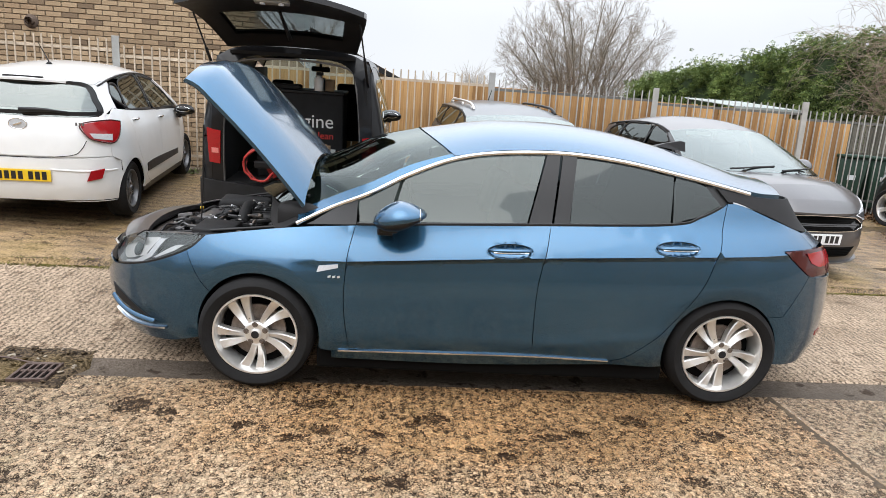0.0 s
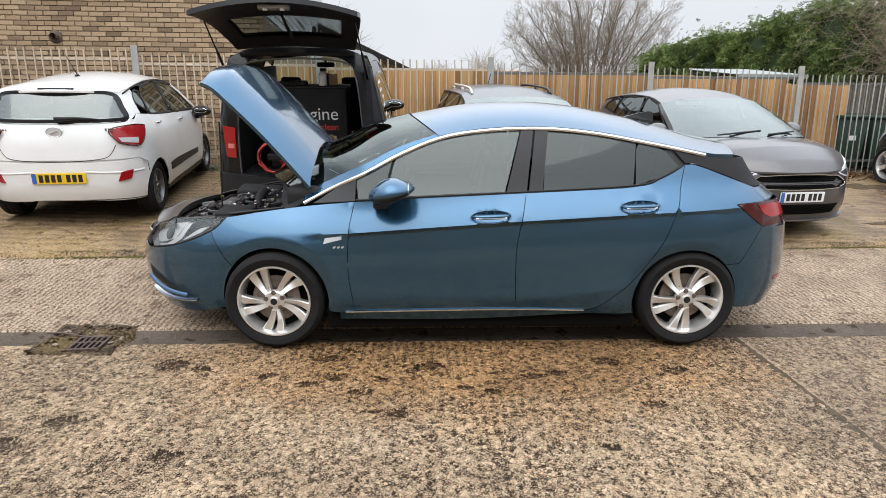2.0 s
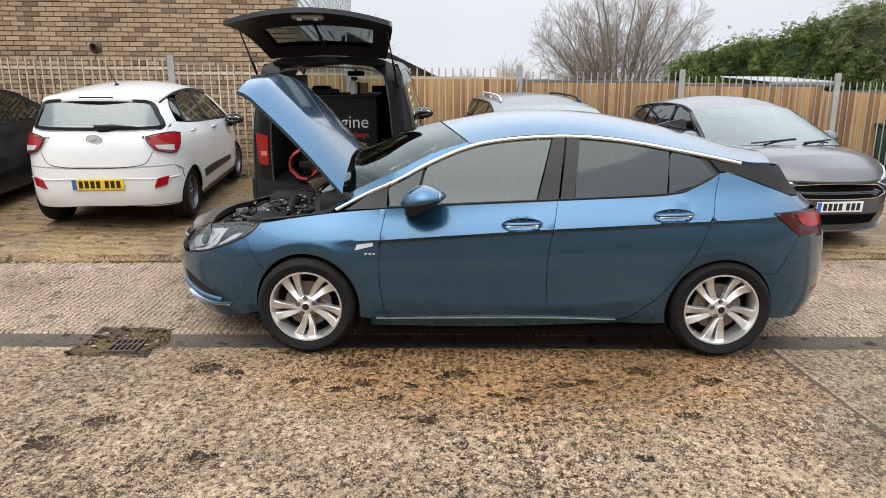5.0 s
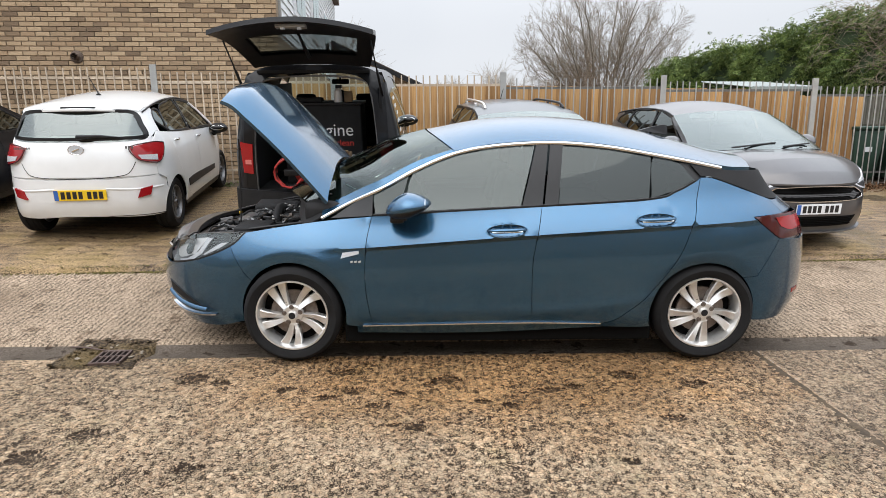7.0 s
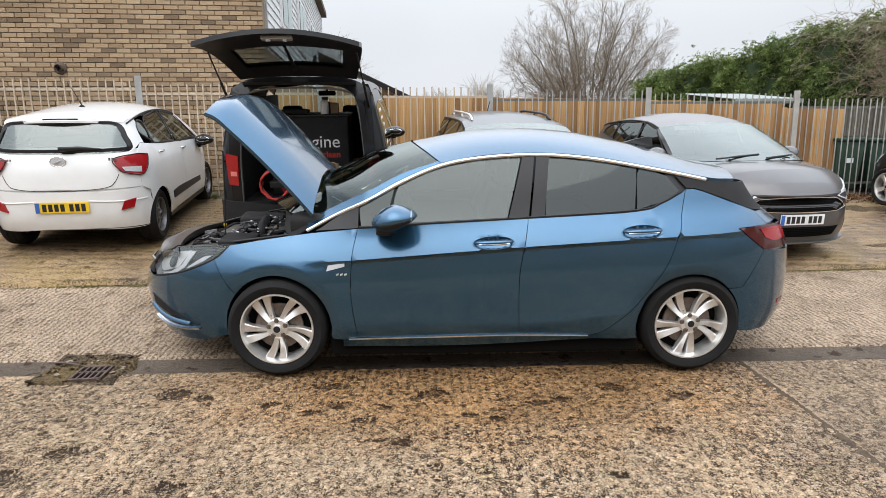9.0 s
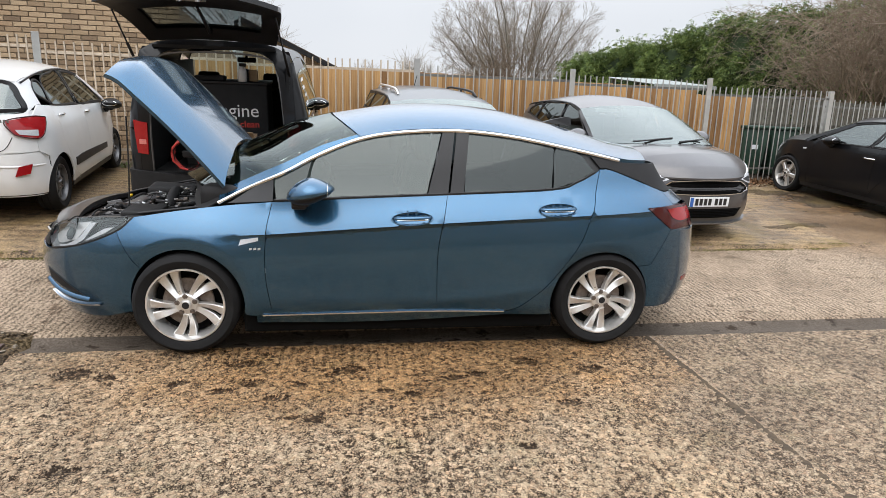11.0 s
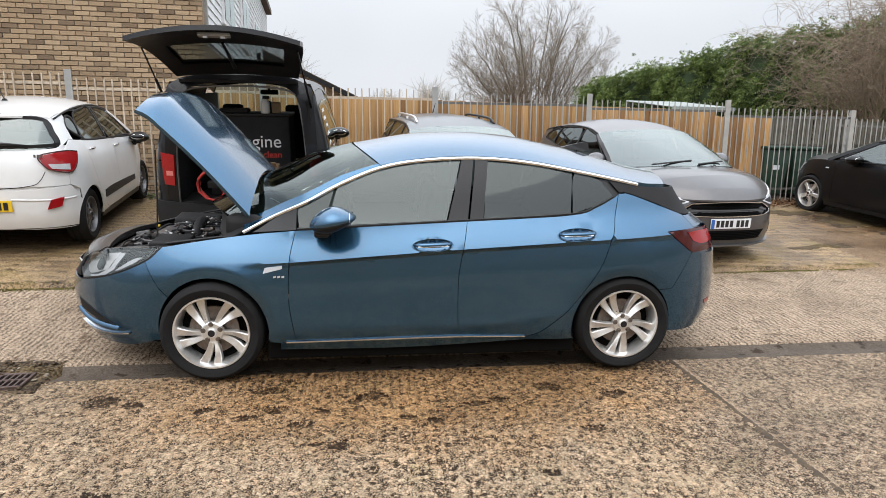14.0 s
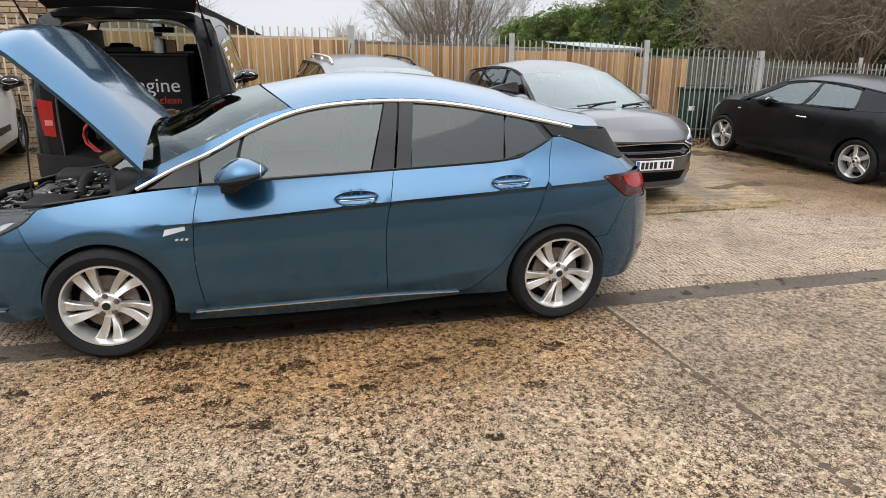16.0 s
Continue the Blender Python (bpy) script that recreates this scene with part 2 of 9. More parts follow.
def glazing(name, tint, gloss=0.02, mirror=0.055):
    """Thin tinted pane: clear body, mirror-like surface."""
    m, nt, b = fresh(name)
    nt.nodes.remove(b)
    out = nt.nodes["Material Output"]
    clear = node(nt, "ShaderNodeBsdfTransparent", Color=(*(min(1.0, c * 1.2) for c in tint), 1))
    shine = node(nt, "ShaderNodeBsdfGlossy", Roughness=gloss, Color=(0.92, 0.95, 0.95, 1))
    fr = node(nt, "ShaderNodeLayerWeight", Blend=0.5)
    power = nt.nodes.new("ShaderNodeMath")
    power.operation, power.inputs[1].default_value = "POWER", 3.6
    nt.links.new(fr.outputs["Facing"], power.inputs[0])
    mix = nt.nodes.new("ShaderNodeMixShader")
    boost = nt.nodes.new("ShaderNodeMath")
    boost.operation, boost.inputs[1].default_value = "MULTIPLY_ADD", 0.9
    boost.inputs[2].default_value = mirror
    boost.use_clamp = True
    nt.links.new(power.outputs["Value"], boost.inputs[0])
    # share and strength of the shine: each the root of the reflectance, which keeps the grain low
    root = nt.nodes.new("ShaderNodeMath")
    root.operation = "SQRT"
    nt.links.new(boost.outputs["Value"], root.inputs[0])
    nt.links.new(root.outputs["Value"], mix.inputs["Fac"])
    nt.links.new(blend(nt, 1.0, (0.87, 0.95, 0.93), root.outputs["Value"], "MULTIPLY"), shine.inputs["Color"])
    nt.links.new(clear.outputs["BSDF"], mix.inputs[1])
    nt.links.new(shine.outputs["BSDF"], mix.inputs[2])
    nt.links.new(mix.outputs["Shader"], out.inputs["Surface"])
    return m


def lens_plastic(name, colour, rough=0.08):
    m, nt, b = fresh(name)
    v = coords(nt, (1, 1, 1))
    w = node(nt, "ShaderNodeTexWave", Scale=150.0, Distortion=0.6, Detail=1.0)
    nt.links.new(v, w.inputs["Vector"])
    dark = tuple(c * 0.7 for c in colour)
    nt.links.new(ramp(nt, w.outputs["Fac"], [(0.2, dark), (0.7, colour)]), b.inputs["Base Color"])
    b.inputs["Roughness"].default_value = rough + 0.1
    b.inputs["Coat Weight"].default_value = 0.35
    b.inputs["Specular IOR Level"].default_value = 0.35
    return m


BLUE = paint("blue_metallic_paint", (0.027, 0.098, 0.181), 0.86, 0.26, 0.03)
WHITE = paint("white_paint", (0.73, 0.74, 0.74), 0.0, 0.35, 0.10)
GREY = paint("grey_metallic_paint", (0.078, 0.076, 0.080), 0.5, 0.38, 0.10, 0.75)
BLACK = paint("black_paint", (0.004, 0.0045, 0.006), 0.0, 0.3, 0.01, 0.32)
DARK_BLUE = paint("dark_blue_black_paint", (0.004, 0.005, 0.008), 0.0, 0.3, 0.01, 0.32)
SILVER = paint("silver_metallic_paint", (0.075, 0.087, 0.098), 0.45, 0.4, 0.1, 0.6)
CLEAR_GLASS = glazing("clear_car_glass", (0.62, 0.7, 0.67), 0.03, 0.05)
SCREEN_GLASS = glazing("rain_filmed_glass", (0.32, 0.36, 0.35), 0.08, 0.15)
GATE_GLASS = glazing("dark_hazy_glass", (0.30, 0.34, 0.34), 0.3, 0.05)
TINTED_GLASS = glazing("tinted_car_glass", (0.12, 0.16, 0.145), 0.02, 0.075)
WINDSCREEN = glazing("green_windscreen_glass", (0.34, 0.42, 0.37), 0.03, 0.03)
LAMP_GLASS = glazing("clear_lamp_cover", (0.93, 0.95, 0.95))
PRIVACY_GLASS = glazing("privacy_car_glass", (0.06, 0.07, 0.07), 0.02, 0.055)
TYRE = plain("tyre_rubber", (0.012, 0.012, 0.0125), 0.8, 0, 0.35, 12, 90, 0.3, spec=0.2)
TRIM = plain("black_plastic_trim", (0.012, 0.012, 0.013), 0.42, 0, 0.3, 9, 120, 0.1, spec=0.35)
MATT = plain("matt_black_plastic", (0.015, 0.015, 0.016), 0.65, 0, 0.4, 9, 150, 0.2, spec=0.25)
# near-black in place of shade in cavities, gaps and under cars; also grilles
VOID = plain("cavity_shade_black", (0.005, 0.005, 0.005), 0.9, 0, 0.2, spec=0.08)
CHROME = plain("chrome", (0.82, 0.83, 0.84), 0.12, 1.0, 0.06, 20)
ALLOY = plain("silver_alloy", (0.72, 0.715, 0.70), 0.3, 0.72, 0.12, 14, 160, 0.05)
DARK_ALLOY = plain("machined_dark_alloy", (0.17, 0.17, 0.175), 0.35, 0.7, 0.2, 14, 160, 0.05)
STEEL = plain("brake_steel", (0.2, 0.17, 0.15), 0.5, 0.8, 0.35, 30)
RED_LENS = lens_plastic("red_lamp_lens", (0.33, 0.009, 0.012))
DARK_RED_LENS = lens_plastic("smoked_red_lamp_lens", (0.055, 0.004, 0.006))
PALE_LENS = lens_plastic("clear_lamp_lens", (0.55, 0.57, 0.6), 0.05)
SEAT_CLOTH = plain("dark_seat_cloth", (0.022, 0.022, 0.024), 0.9, 0, 0.3, 8, 200, 0.3)
LAMP_WHITE = plain("white_light_guide", (0.55, 0.57, 0.6), 0.25, 0, 0.05)
PLATE_WHITE = plain("white_plate", (0.72, 0.74, 0.76), 0.35, 0, 0.05)
PLATE_YELLOW = plain("yellow_plate", (0.75, 0.5, 0.02), 0.35, 0, 0.06)
PLATE_BLUE = plain("blue_plate_strip", (0.03, 0.12, 0.42), 0.35, 0, 0.05)
INK = plain("plate_ink", (0.012, 0.012, 0.014), 0.4, 0, 0.05)


def wrap(body, s, z, side, sink=0.0):
    """As body.at, but s may run on past the nose or the tail to the other side."""
    if s > body.s1:
        s, side = 2 * body.s1 - s, -side
    elif s < body.s0:
        s, side = 2 * body.s0 - s, -side
    return body.at(s, z, side, sink)


def finish(me, materials, angle=32):
    for m in materials if isinstance(materials, (list, tuple)) else [materials]:
        me.materials.append(m)
    me.polygons.foreach_set("use_smooth", [True] * len(me.polygons))
    me.set_sharp_from_angle(angle=radians(angle))


def outline_of(*runs):
    """Joins runs of points, each smoothed, into one closed outline."""
    out = []
    for r in runs:
        for p in smooth_curve(r, 5):
            if not out or math.hypot(p[0] - out[-1][0], p[1] - out[-1][1]) > 0.004:
                out.append((p[0], p[1]))
    if math.hypot(out[0][0] - out[-1][0], out[0][1] - out[-1][1]) < 0.004:
        out.pop()
    return out


def arc(cx, cz, r, a0, a1, n=14, squash=1.0):
    return [(cx + r * math.cos(radians(a0 + (a1 - a0) * i / n)), cz + r * squash * math.sin(radians(a0 + (a1 - a0) * i / n))) for i in range(n + 1)]


def inside(p, poly):
    x, y, hit = p[0], p[1], False
    for (x0, y0), (x1, y1) in zip(poly, poly[1:] + poly[:1]):
        if (y0 > y) != (y1 > y) and x < (x1 - x0) * (y - y0) / (y1 - y0) + x0:
            hit = not hit
    return hit


def panel_mesh(name, place, poly, material, step=0.07, gap=0.002, thick=0.012, flip=False, line=None, more=()):
    """A sheet with the outline poly in the plane (a, b), laid on the surface place(a, b, depth), its edges turned inwards."""
    from mathutils.geometry import delaunay_2d_cdt
    area = sum(p[0] * q[1] - q[0] * p[1] for p, q in zip(poly, poly[1:] + poly[:1]))
    if area < 0:
        poly = poly[::-1]
    n = len(poly)
    ring = []
    for i, p in enumerate(poly):
        a, b = np.array(poly[i - 1]), np.array(poly[(i + 1) % n])
        t = b - a
        t = t / (np.hypot(*t) or 1)
        ring.append(np.array(p) + gap * np.array((-t[1], t[0])))
    dense = []
    for i, p in enumerate(ring):
        q = ring[(i + 1) % n]
        k = max(1, int(np.hypot(*(q - p)) / step + 0.5))
        dense += [tuple(p + (q - p) * j / k) for j in range(k)]
    d = np.array(dense)
    grid = []
    lo, hi = d.min(0), d.max(0)
    for i in range(int((hi[0] - lo[0]) / step) + 1):
        for j in range(int((hi[1] - lo[1]) / step) + 1):
            p = lo + step * np.array((i + (0.5 if j % 2 else 0.25), j + 0.5))
            if np.min(np.hypot(*(d - p).T)) > 0.45 * step and inside(p, dense):
                grid.append(tuple(p))
    if line:
        # a sharp crease: rows of points along it
        k = 0
        grid = [p for p in grid if abs(p[1] - line(p[0])) > 0.45 * step]
        for i in range(int((hi[0] - lo[0]) / 0.03)):
            a = lo[0] + 0.03 * (i + 0.5)
            for off in (-0.1, -0.07, -0.045, -0.028, -0.012, 0.0, 0.012):
                p = np.array((a, line(a) + off))
                if np.min(np.hypot(*(d - p).T)) > 0.012 and inside(p, dense):
                    grid.append(tuple(p))
    fine = [p for p in more if lo[0] < p[0] < hi[0] and lo[1] < p[1] < hi[1] and np.min(np.hypot(*(d - np.array(p)).T)) > 0.006 and inside(p, dense)]
    if fine:
        q = np.array(fine)
        grid = [p for p in grid if np.min(np.hypot(*(q - np.array(p)).T)) > 0.012] + fine
    vs, _, fs, ov, _, _ = delaunay_2d_cdt([Vector(p) for p in dense + grid], [], [list(range(len(dense)))], 1, 1e-6)
    at = {}
    for i, src in enumerate(ov):
        for o in src:
            at[o] = i
    verts = [place(v[0], v[1], 0.0) for v in vs]
    faces = [tuple(reversed(f)) if flip else tuple(f) for f in fs]
    loop = [at[i] for i in range(len(dense)) if i in at]
    if thick:
        base = len(verts)
        verts += [place(vs[i][0], vs[i][1], thick) for i in loop]
        m = len(loop)
        for i in range(m):
            q = (loop[(i + 1) % m], loop[i], base + i, base + (i + 1) % m)
            faces.append(tuple(reversed(q)) if flip else q)
    me = bpy.data.meshes.new(name)
    me.from_pydata([tuple(v) for v in verts], [], faces)
    finish(me, material)
    return me


def panel(name, body, poly, material, parent, sides=(-1, 1), sink=0.0, label="", **kw):
    """A body panel on one or both flanks."""
    made = []
    for side in sides:
        me = panel_mesh(name, lambda a, b, d: wrap(body, a, b, side, sink + d), poly, material, flip=side > 0, **kw)
        made.append(child(name, me, parent, None, label))
    return made[0]


def sheet(name, body, edge, rises, shifts, material, parent, across=14, power=2.2, lip=0.012, label="", drop=0.0):
    """A sheet from flank to flank: edge is its side edge (s, z) from front to back; rises and shifts lift and push its middle."""
    rows = []
    es, rs, hs = smooth_curve(edge, 5), [], []
    n = len(es)
    for i in range(n):
        k = i / (n - 1) * (len(rises) - 1)
        j = min(int(k), len(rises) - 2)
        rs.append(rises[j] + (rises[j + 1] - rises[j]) * (k - j))
        hs.append(shifts[j] + (shifts[j + 1] - shifts[j]) * (k - j))
    for (s, z), r, h in zip(es, rs, hs):
        x, y, _ = body.at(s, z, 1)
        rows.append([(x + h * (1 - abs(v) ** 2), v * y, z + r * (1 - abs(v) ** power) - drop) for v in np.linspace(-1, 1, across + 1)])
    m = across + 1
    verts = [p for r in rows for p in r]
    faces = [(i * m + j, (i + 1) * m + j, (i + 1) * m + j + 1, i * m + j + 1) for i in range(n - 1) for j in range(across)]
    if lip:
        ring = [i * m for i in range(n)] + [(n - 1) * m + j for j in range(1, m)] + [i * m + m - 1 for i in range(n - 2, -1, -1)] + [j for j in range(m - 2, 0, -1)]
        base = len(verts)
        verts += [(verts[i][0], verts[i][1], verts[i][2] - lip) for i in ring]
        k = len(ring)
        faces += [(ring[(i + 1) % k], ring[i], base + i, base + (i + 1) % k) for i in range(k)]
    me = bpy.data.meshes.new(name)
    me.from_pydata(verts, [], faces)
    finish(me, material)
    return child(name, me, parent, None, label)


def lathe(profile, turns=40, axis="Y"):
    """A surface of revolution; profile: (distance from the axis, place along it)."""
    verts, faces, n = [], [], len(profile)
    for i in range(turns):
        a = 2 * math.pi * i / turns
        for r, h in profile:
            verts.append((r * math.cos(a), h, r * math.sin(a)))
    for i in range(turns):
        k = (i + 1) % turns
        for j in range(n - 1):
            faces.append((i * n + j, k * n + j, k * n + j + 1, i * n + j + 1))
    return verts, faces


def lathe_mesh(name, profile, material, turns=40, angle=32):
    me = bpy.data.meshes.new(name)
    v, f = lathe(profile, turns)
    me.from_pydata(v, [], f)
    finish(me, material, angle)
    return me


def spoke_mesh(name, blades, count, r_rim, material, face, ridge=0.0):
    """Wheel spokes: each blade is (hub angle, rim angle, hub width, rim width) and repeats count times; face: depth of the outer face; ridge: how far one edge of a blade stands behind the other."""
    verts, faces = [], []
    n = 9
    for i in range(count):
        for b_i, (a0, a1, w0, w1) in enumerate(blades):
            rows = []
            for k in range(n):
                t = k / (n - 1)
                r = 0.045 + (r_rim - 0.045) * t
                a = radians(360 / count * i + a0 + (a1 - a0) * t ** 1.2)
                w = w0 + (w1 - w0) * t ** 1.3
                y = face + 0.028 * math.sin(math.pi * t) * 0.5 + 0.02 * t * t
                cant = ridge * (1 if b_i % 2 else -1) * math.sin(math.pi * min(1.0, t * 1.1)) ** 0.6
                cx, cz, nx, nz = r * math.cos(a), r * math.sin(a), -math.sin(a), math.cos(a)
                row = [(-0.5, 0.045), (-0.5, 0.005 + max(0.0, cant)), (-0.40, max(0.0, cant)), (0.40, max(0.0, -cant)), (0.5, 0.005 + max(0.0, -cant)), (0.5, 0.045)]
                rows.append([(cx + nx * w * p, y + q, cz + nz * w * p) for p, q in row])
            b = len(verts)
            verts += [p for r in rows for p in r]
            for k in range(n - 1):
                for j in range(5):
                    faces.append((b + k * 6 + j, b + k * 6 + j + 1, b + (k + 1) * 6 + j + 1, b + (k + 1) * 6 + j))
    me = bpy.data.meshes.new(name)
    me.from_pydata(verts, [], faces)
    finish(me, material, 18)
    return me


def wheel_kit(radius, rim, width, blades, count, alloy, hub_r=0.08, ridge=0.0):
    """The meshes of one wheel; its outer face looks to -y."""
    w = width
    tyre = lathe_mesh("tyre", [(rim - 0.006, 0.012), (rim + 0.004, 0.0), (rim + 0.02, -0.012), ((rim + radius) / 2 + 0.01, -0.02), (radius - 0.022, -0.012), (radius - 0.006, 0.006),
                               (radius, 0.03), (radius + 0.001, w * 0.3), (radius - 0.006, w * 0.3 + 0.004), (radius - 0.006, w * 0.3 + 0.012), (radius + 0.001, w * 0.3 + 0.016),
                               (radius + 0.001, w * 0.62), (radius - 0.006, w * 0.62 + 0.004), (radius - 0.006, w * 0.62 + 0.012), (radius, w * 0.62 + 0.016), (radius, w - 0.03), (radius - 0.02, w), (rim, w)], TYRE, 56)
    barrel = lathe_mesh("wheel", [(rim + 0.004, 0.004), (rim + 0.001, -0.006), (rim - 0.008, -0.006), (rim - 0.014, 0.012), (rim - 0.02, 0.05), (rim - 0.022, w - 0.02), (rim, w)], alloy, 48)
    spokes = spoke_mesh("spokes", blades, count, rim - 0.008, alloy, 0.012, ridge)
    hub = lathe_mesh("hub_cap", [(0.0, -0.004), (0.026, -0.004), (0.03, 0.0), (0.033, 0.01), (hub_r - 0.01, 0.012), (hub_r - 0.002, 0.018), (hub_r, 0.04)], alloy, 24)
    emblem = lathe_mesh("centre_emblem", [(0.0, -0.0075), (0.02, -0.0075), (0.022, -0.004)], MATT, 20)
    nut = lathe_mesh("wheel_nut", [(0.0, 0.004), (0.009, 0.004), (0.0105, 0.007), (0.0105, 0.012), (0.0155, 0.0112), (0.0165, 0.0125)], STEEL, 12)
    disc = lathe_mesh("brake_disc", [(0.05, 0.062), (0.07, 0.06), (0.072, 0.075), (rim * 0.66, 0.075), (rim * 0.66, 0.092), (0.05, 0.092)], STEEL, 36)
    # black disc behind the spokes stands in for shade within the wheel
    shade = lathe_mesh("wheel_shade_disc", [(0.0, 0.12), (rim - 0.024, 0.12)], VOID, 32)
    return dict(tyre=tyre, barrel=barrel, spokes=spokes, hub=hub, emblem=emblem, nut=nut, disc=disc, shade=shade, radius=radius)


def wheel(kit, parent, x, y, z, turn=0.0, steer=0.0, nuts=5):
    """One wheel under a car; y's sign gives the flank."""
    m = pose(x, y, z, 0, 0, steer + (180 if y > 0 else 0)) @ pose(0, 0, 0, 0, turn, 0)
    w = child("wheel", kit["barrel"], parent, m)
    for name in ("tyre", "spokes", "hub", "emblem", "disc", "shade"):
        child(kit[name].name.split(".")[0], kit[name], w)
    for i in range(nuts):
        a = 2 * math.pi * (i + 0.5) / nuts
        child("wheel_nut", kit["nut"], w, pose(0.054 * math.cos(a), -0.001, 0.054 * math.sin(a)))
    return w


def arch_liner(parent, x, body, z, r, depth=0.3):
    """The tub above a wheel, near-black in place of the shade inside it."""
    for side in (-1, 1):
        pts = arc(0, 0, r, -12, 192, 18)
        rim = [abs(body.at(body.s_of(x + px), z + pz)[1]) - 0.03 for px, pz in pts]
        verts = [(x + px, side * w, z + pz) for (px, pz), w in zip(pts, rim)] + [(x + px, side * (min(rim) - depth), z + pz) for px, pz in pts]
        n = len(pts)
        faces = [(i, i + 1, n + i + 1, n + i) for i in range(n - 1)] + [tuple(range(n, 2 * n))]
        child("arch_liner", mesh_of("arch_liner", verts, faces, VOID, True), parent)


def number_plate(parent, m, ground, chars=7, rear=False):
    """A plate in its local x-z plane, facing -y, with plain bars for its characters."""
    p = part("number_plate", boxed((0.52, 0.012, 0.111), (0, 0, 0), 0.004), ground, parent, "number plate with blue end strip")
    p.matrix_basis = m
    part("blue_strip", boxed((0.042, 0.003, 0.105), (-0.235, -0.0068, 0)), PLATE_BLUE, p)
    for i in range(chars):
        x = -0.17 + i * 0.058 + (0.028 if i > 3 else 0)
        part("plate_bar", boxed((0.04, 0.003, 0.076), (x, -0.0068, 0), 0.0), INK, p)
    return p


def ribbon(name, pts, out, width, thick, material, parent, label=""):
    """A flat strip along 3D points; out: for each point the direction that its face looks."""
    verts, faces = [], []
    n = len(pts)
    P = [Vector(p) for p in pts]
    for i, p in enumerate(P):
        t = (P[min(i + 1, n - 1)] - P[max(i - 1, 0)]).normalized()
        o = Vector(out[i] if isinstance(out, list) else out).normalized()
        u = t.cross(o).normalized()
        verts += [p - u * width / 2, p - u * width * 0.3 + o * thick, p + u * width * 0.3 + o * thick, p + u * width / 2]
    for i in range(n - 1):
        for j in range(3):
            faces.append((4 * i + j, 4 * i + j + 1, 4 * i + 5 + j, 4 * i + 4 + j))
    me = bpy.data.meshes.new(name)
    me.from_pydata([tuple(v) for v in verts], [], faces)
    finish(me, material, 60)
    return child(name, me, parent, None, label)


def band_ribbon(name, body, pts, width, thick, material, parent, sides=(-1, 1), sink=0.0, label=""):
    c = smooth_curve(pts, 5)
    for side in sides:
        q = [Vector(wrap(body, s, z, side, sink)) for s, z in c]
        o = [Vector(wrap(body, s, z, side, sink - 0.05)) - a for (s, z), a in zip(c, q)]
        ribbon(name, q, o, width, thick, material, parent, label)


def seat(parent, x, y, z, cloth=SEAT_CLOTH):
    bm = bmesh.new()
    box(bm, (0.5, 0.48, 0.18), (0, 0, 0.1), 0.05)
    box(bm, (0.14, 0.46, 0.5), (0.28, 0, 0.32), 0.06, pose(0, 0, 0, 0, 14, 0))
    box(bm, (0.1, 0.26, 0.16), (0.36, 0, 0.64), 0.045)
    s = part("seat", bm, cloth, parent, "", True)
    s.matrix_basis = pose(x, y, z)
    return s


def door_mirror(parent, x, y, z, side, shell, glass_rear=True, scale=1.0):
    """A door mirror: painted shell, black foot, mirror glass that looks back (+x)."""
    def dome(x0, x1, up, down, wide):
        """A rounded shell: domed in front, drawn out to a blunt point behind, flatter below."""
        bm = bmesh.new()
        bmesh.ops.create_uvsphere(bm, u_segments=28, v_segments=16, radius=1.0)
        for v in bm.verts:
            c = v.co
            k = 1.0 - 0.12 * max(0.0, -c.x) ** 2 - 0.42 * max(0.0, c.x) ** 1.3
            c.x, c.y, c.z = c.x * (x0 if c.x < 0 else x1), c.y * wide * (1.0 - 0.3 * max(0.0, -c.x) ** 2), c.z * (up if c.z > 0 else down) * k + 0.022 * c.x
        return bm
    mm = part("door_mirror", dome(0.118, 0.125, 0.082, 0.02, 0.12), shell, parent, "", True)
    mm.matrix_basis = pose(x, y, z) @ Matrix.Diagonal((scale, scale, scale, 1))
    lower = dome(0.112, 0.119, 0.012, 0.052, 0.116)
    part("mirror_base", lower, TRIM, mm, "", True)
    bm = bmesh.new()
    box(bm, (0.09, 0.13, 0.03), (-0.05, -side * 0.06, -0.055), 0.012)
    box(bm, (0.075, 0.09, 0.04), (-0.065, -side * 0.10, -0.075), 0.012)
    part("mirror_foot", bm, TRIM, mm)
    bm = bmesh.new()
    bmesh.ops.create_uvsphere(bm, u_segments=18, v_segments=8, radius=1.0)
    for v in bm.verts:
        v.co = (0.092 + v.co.x * 0.006, v.co.y * 0.085, 0.022 + v.co.z * 0.034)
    part("mirror_glass", bm, CHROME, mm, "", True)
    return mm


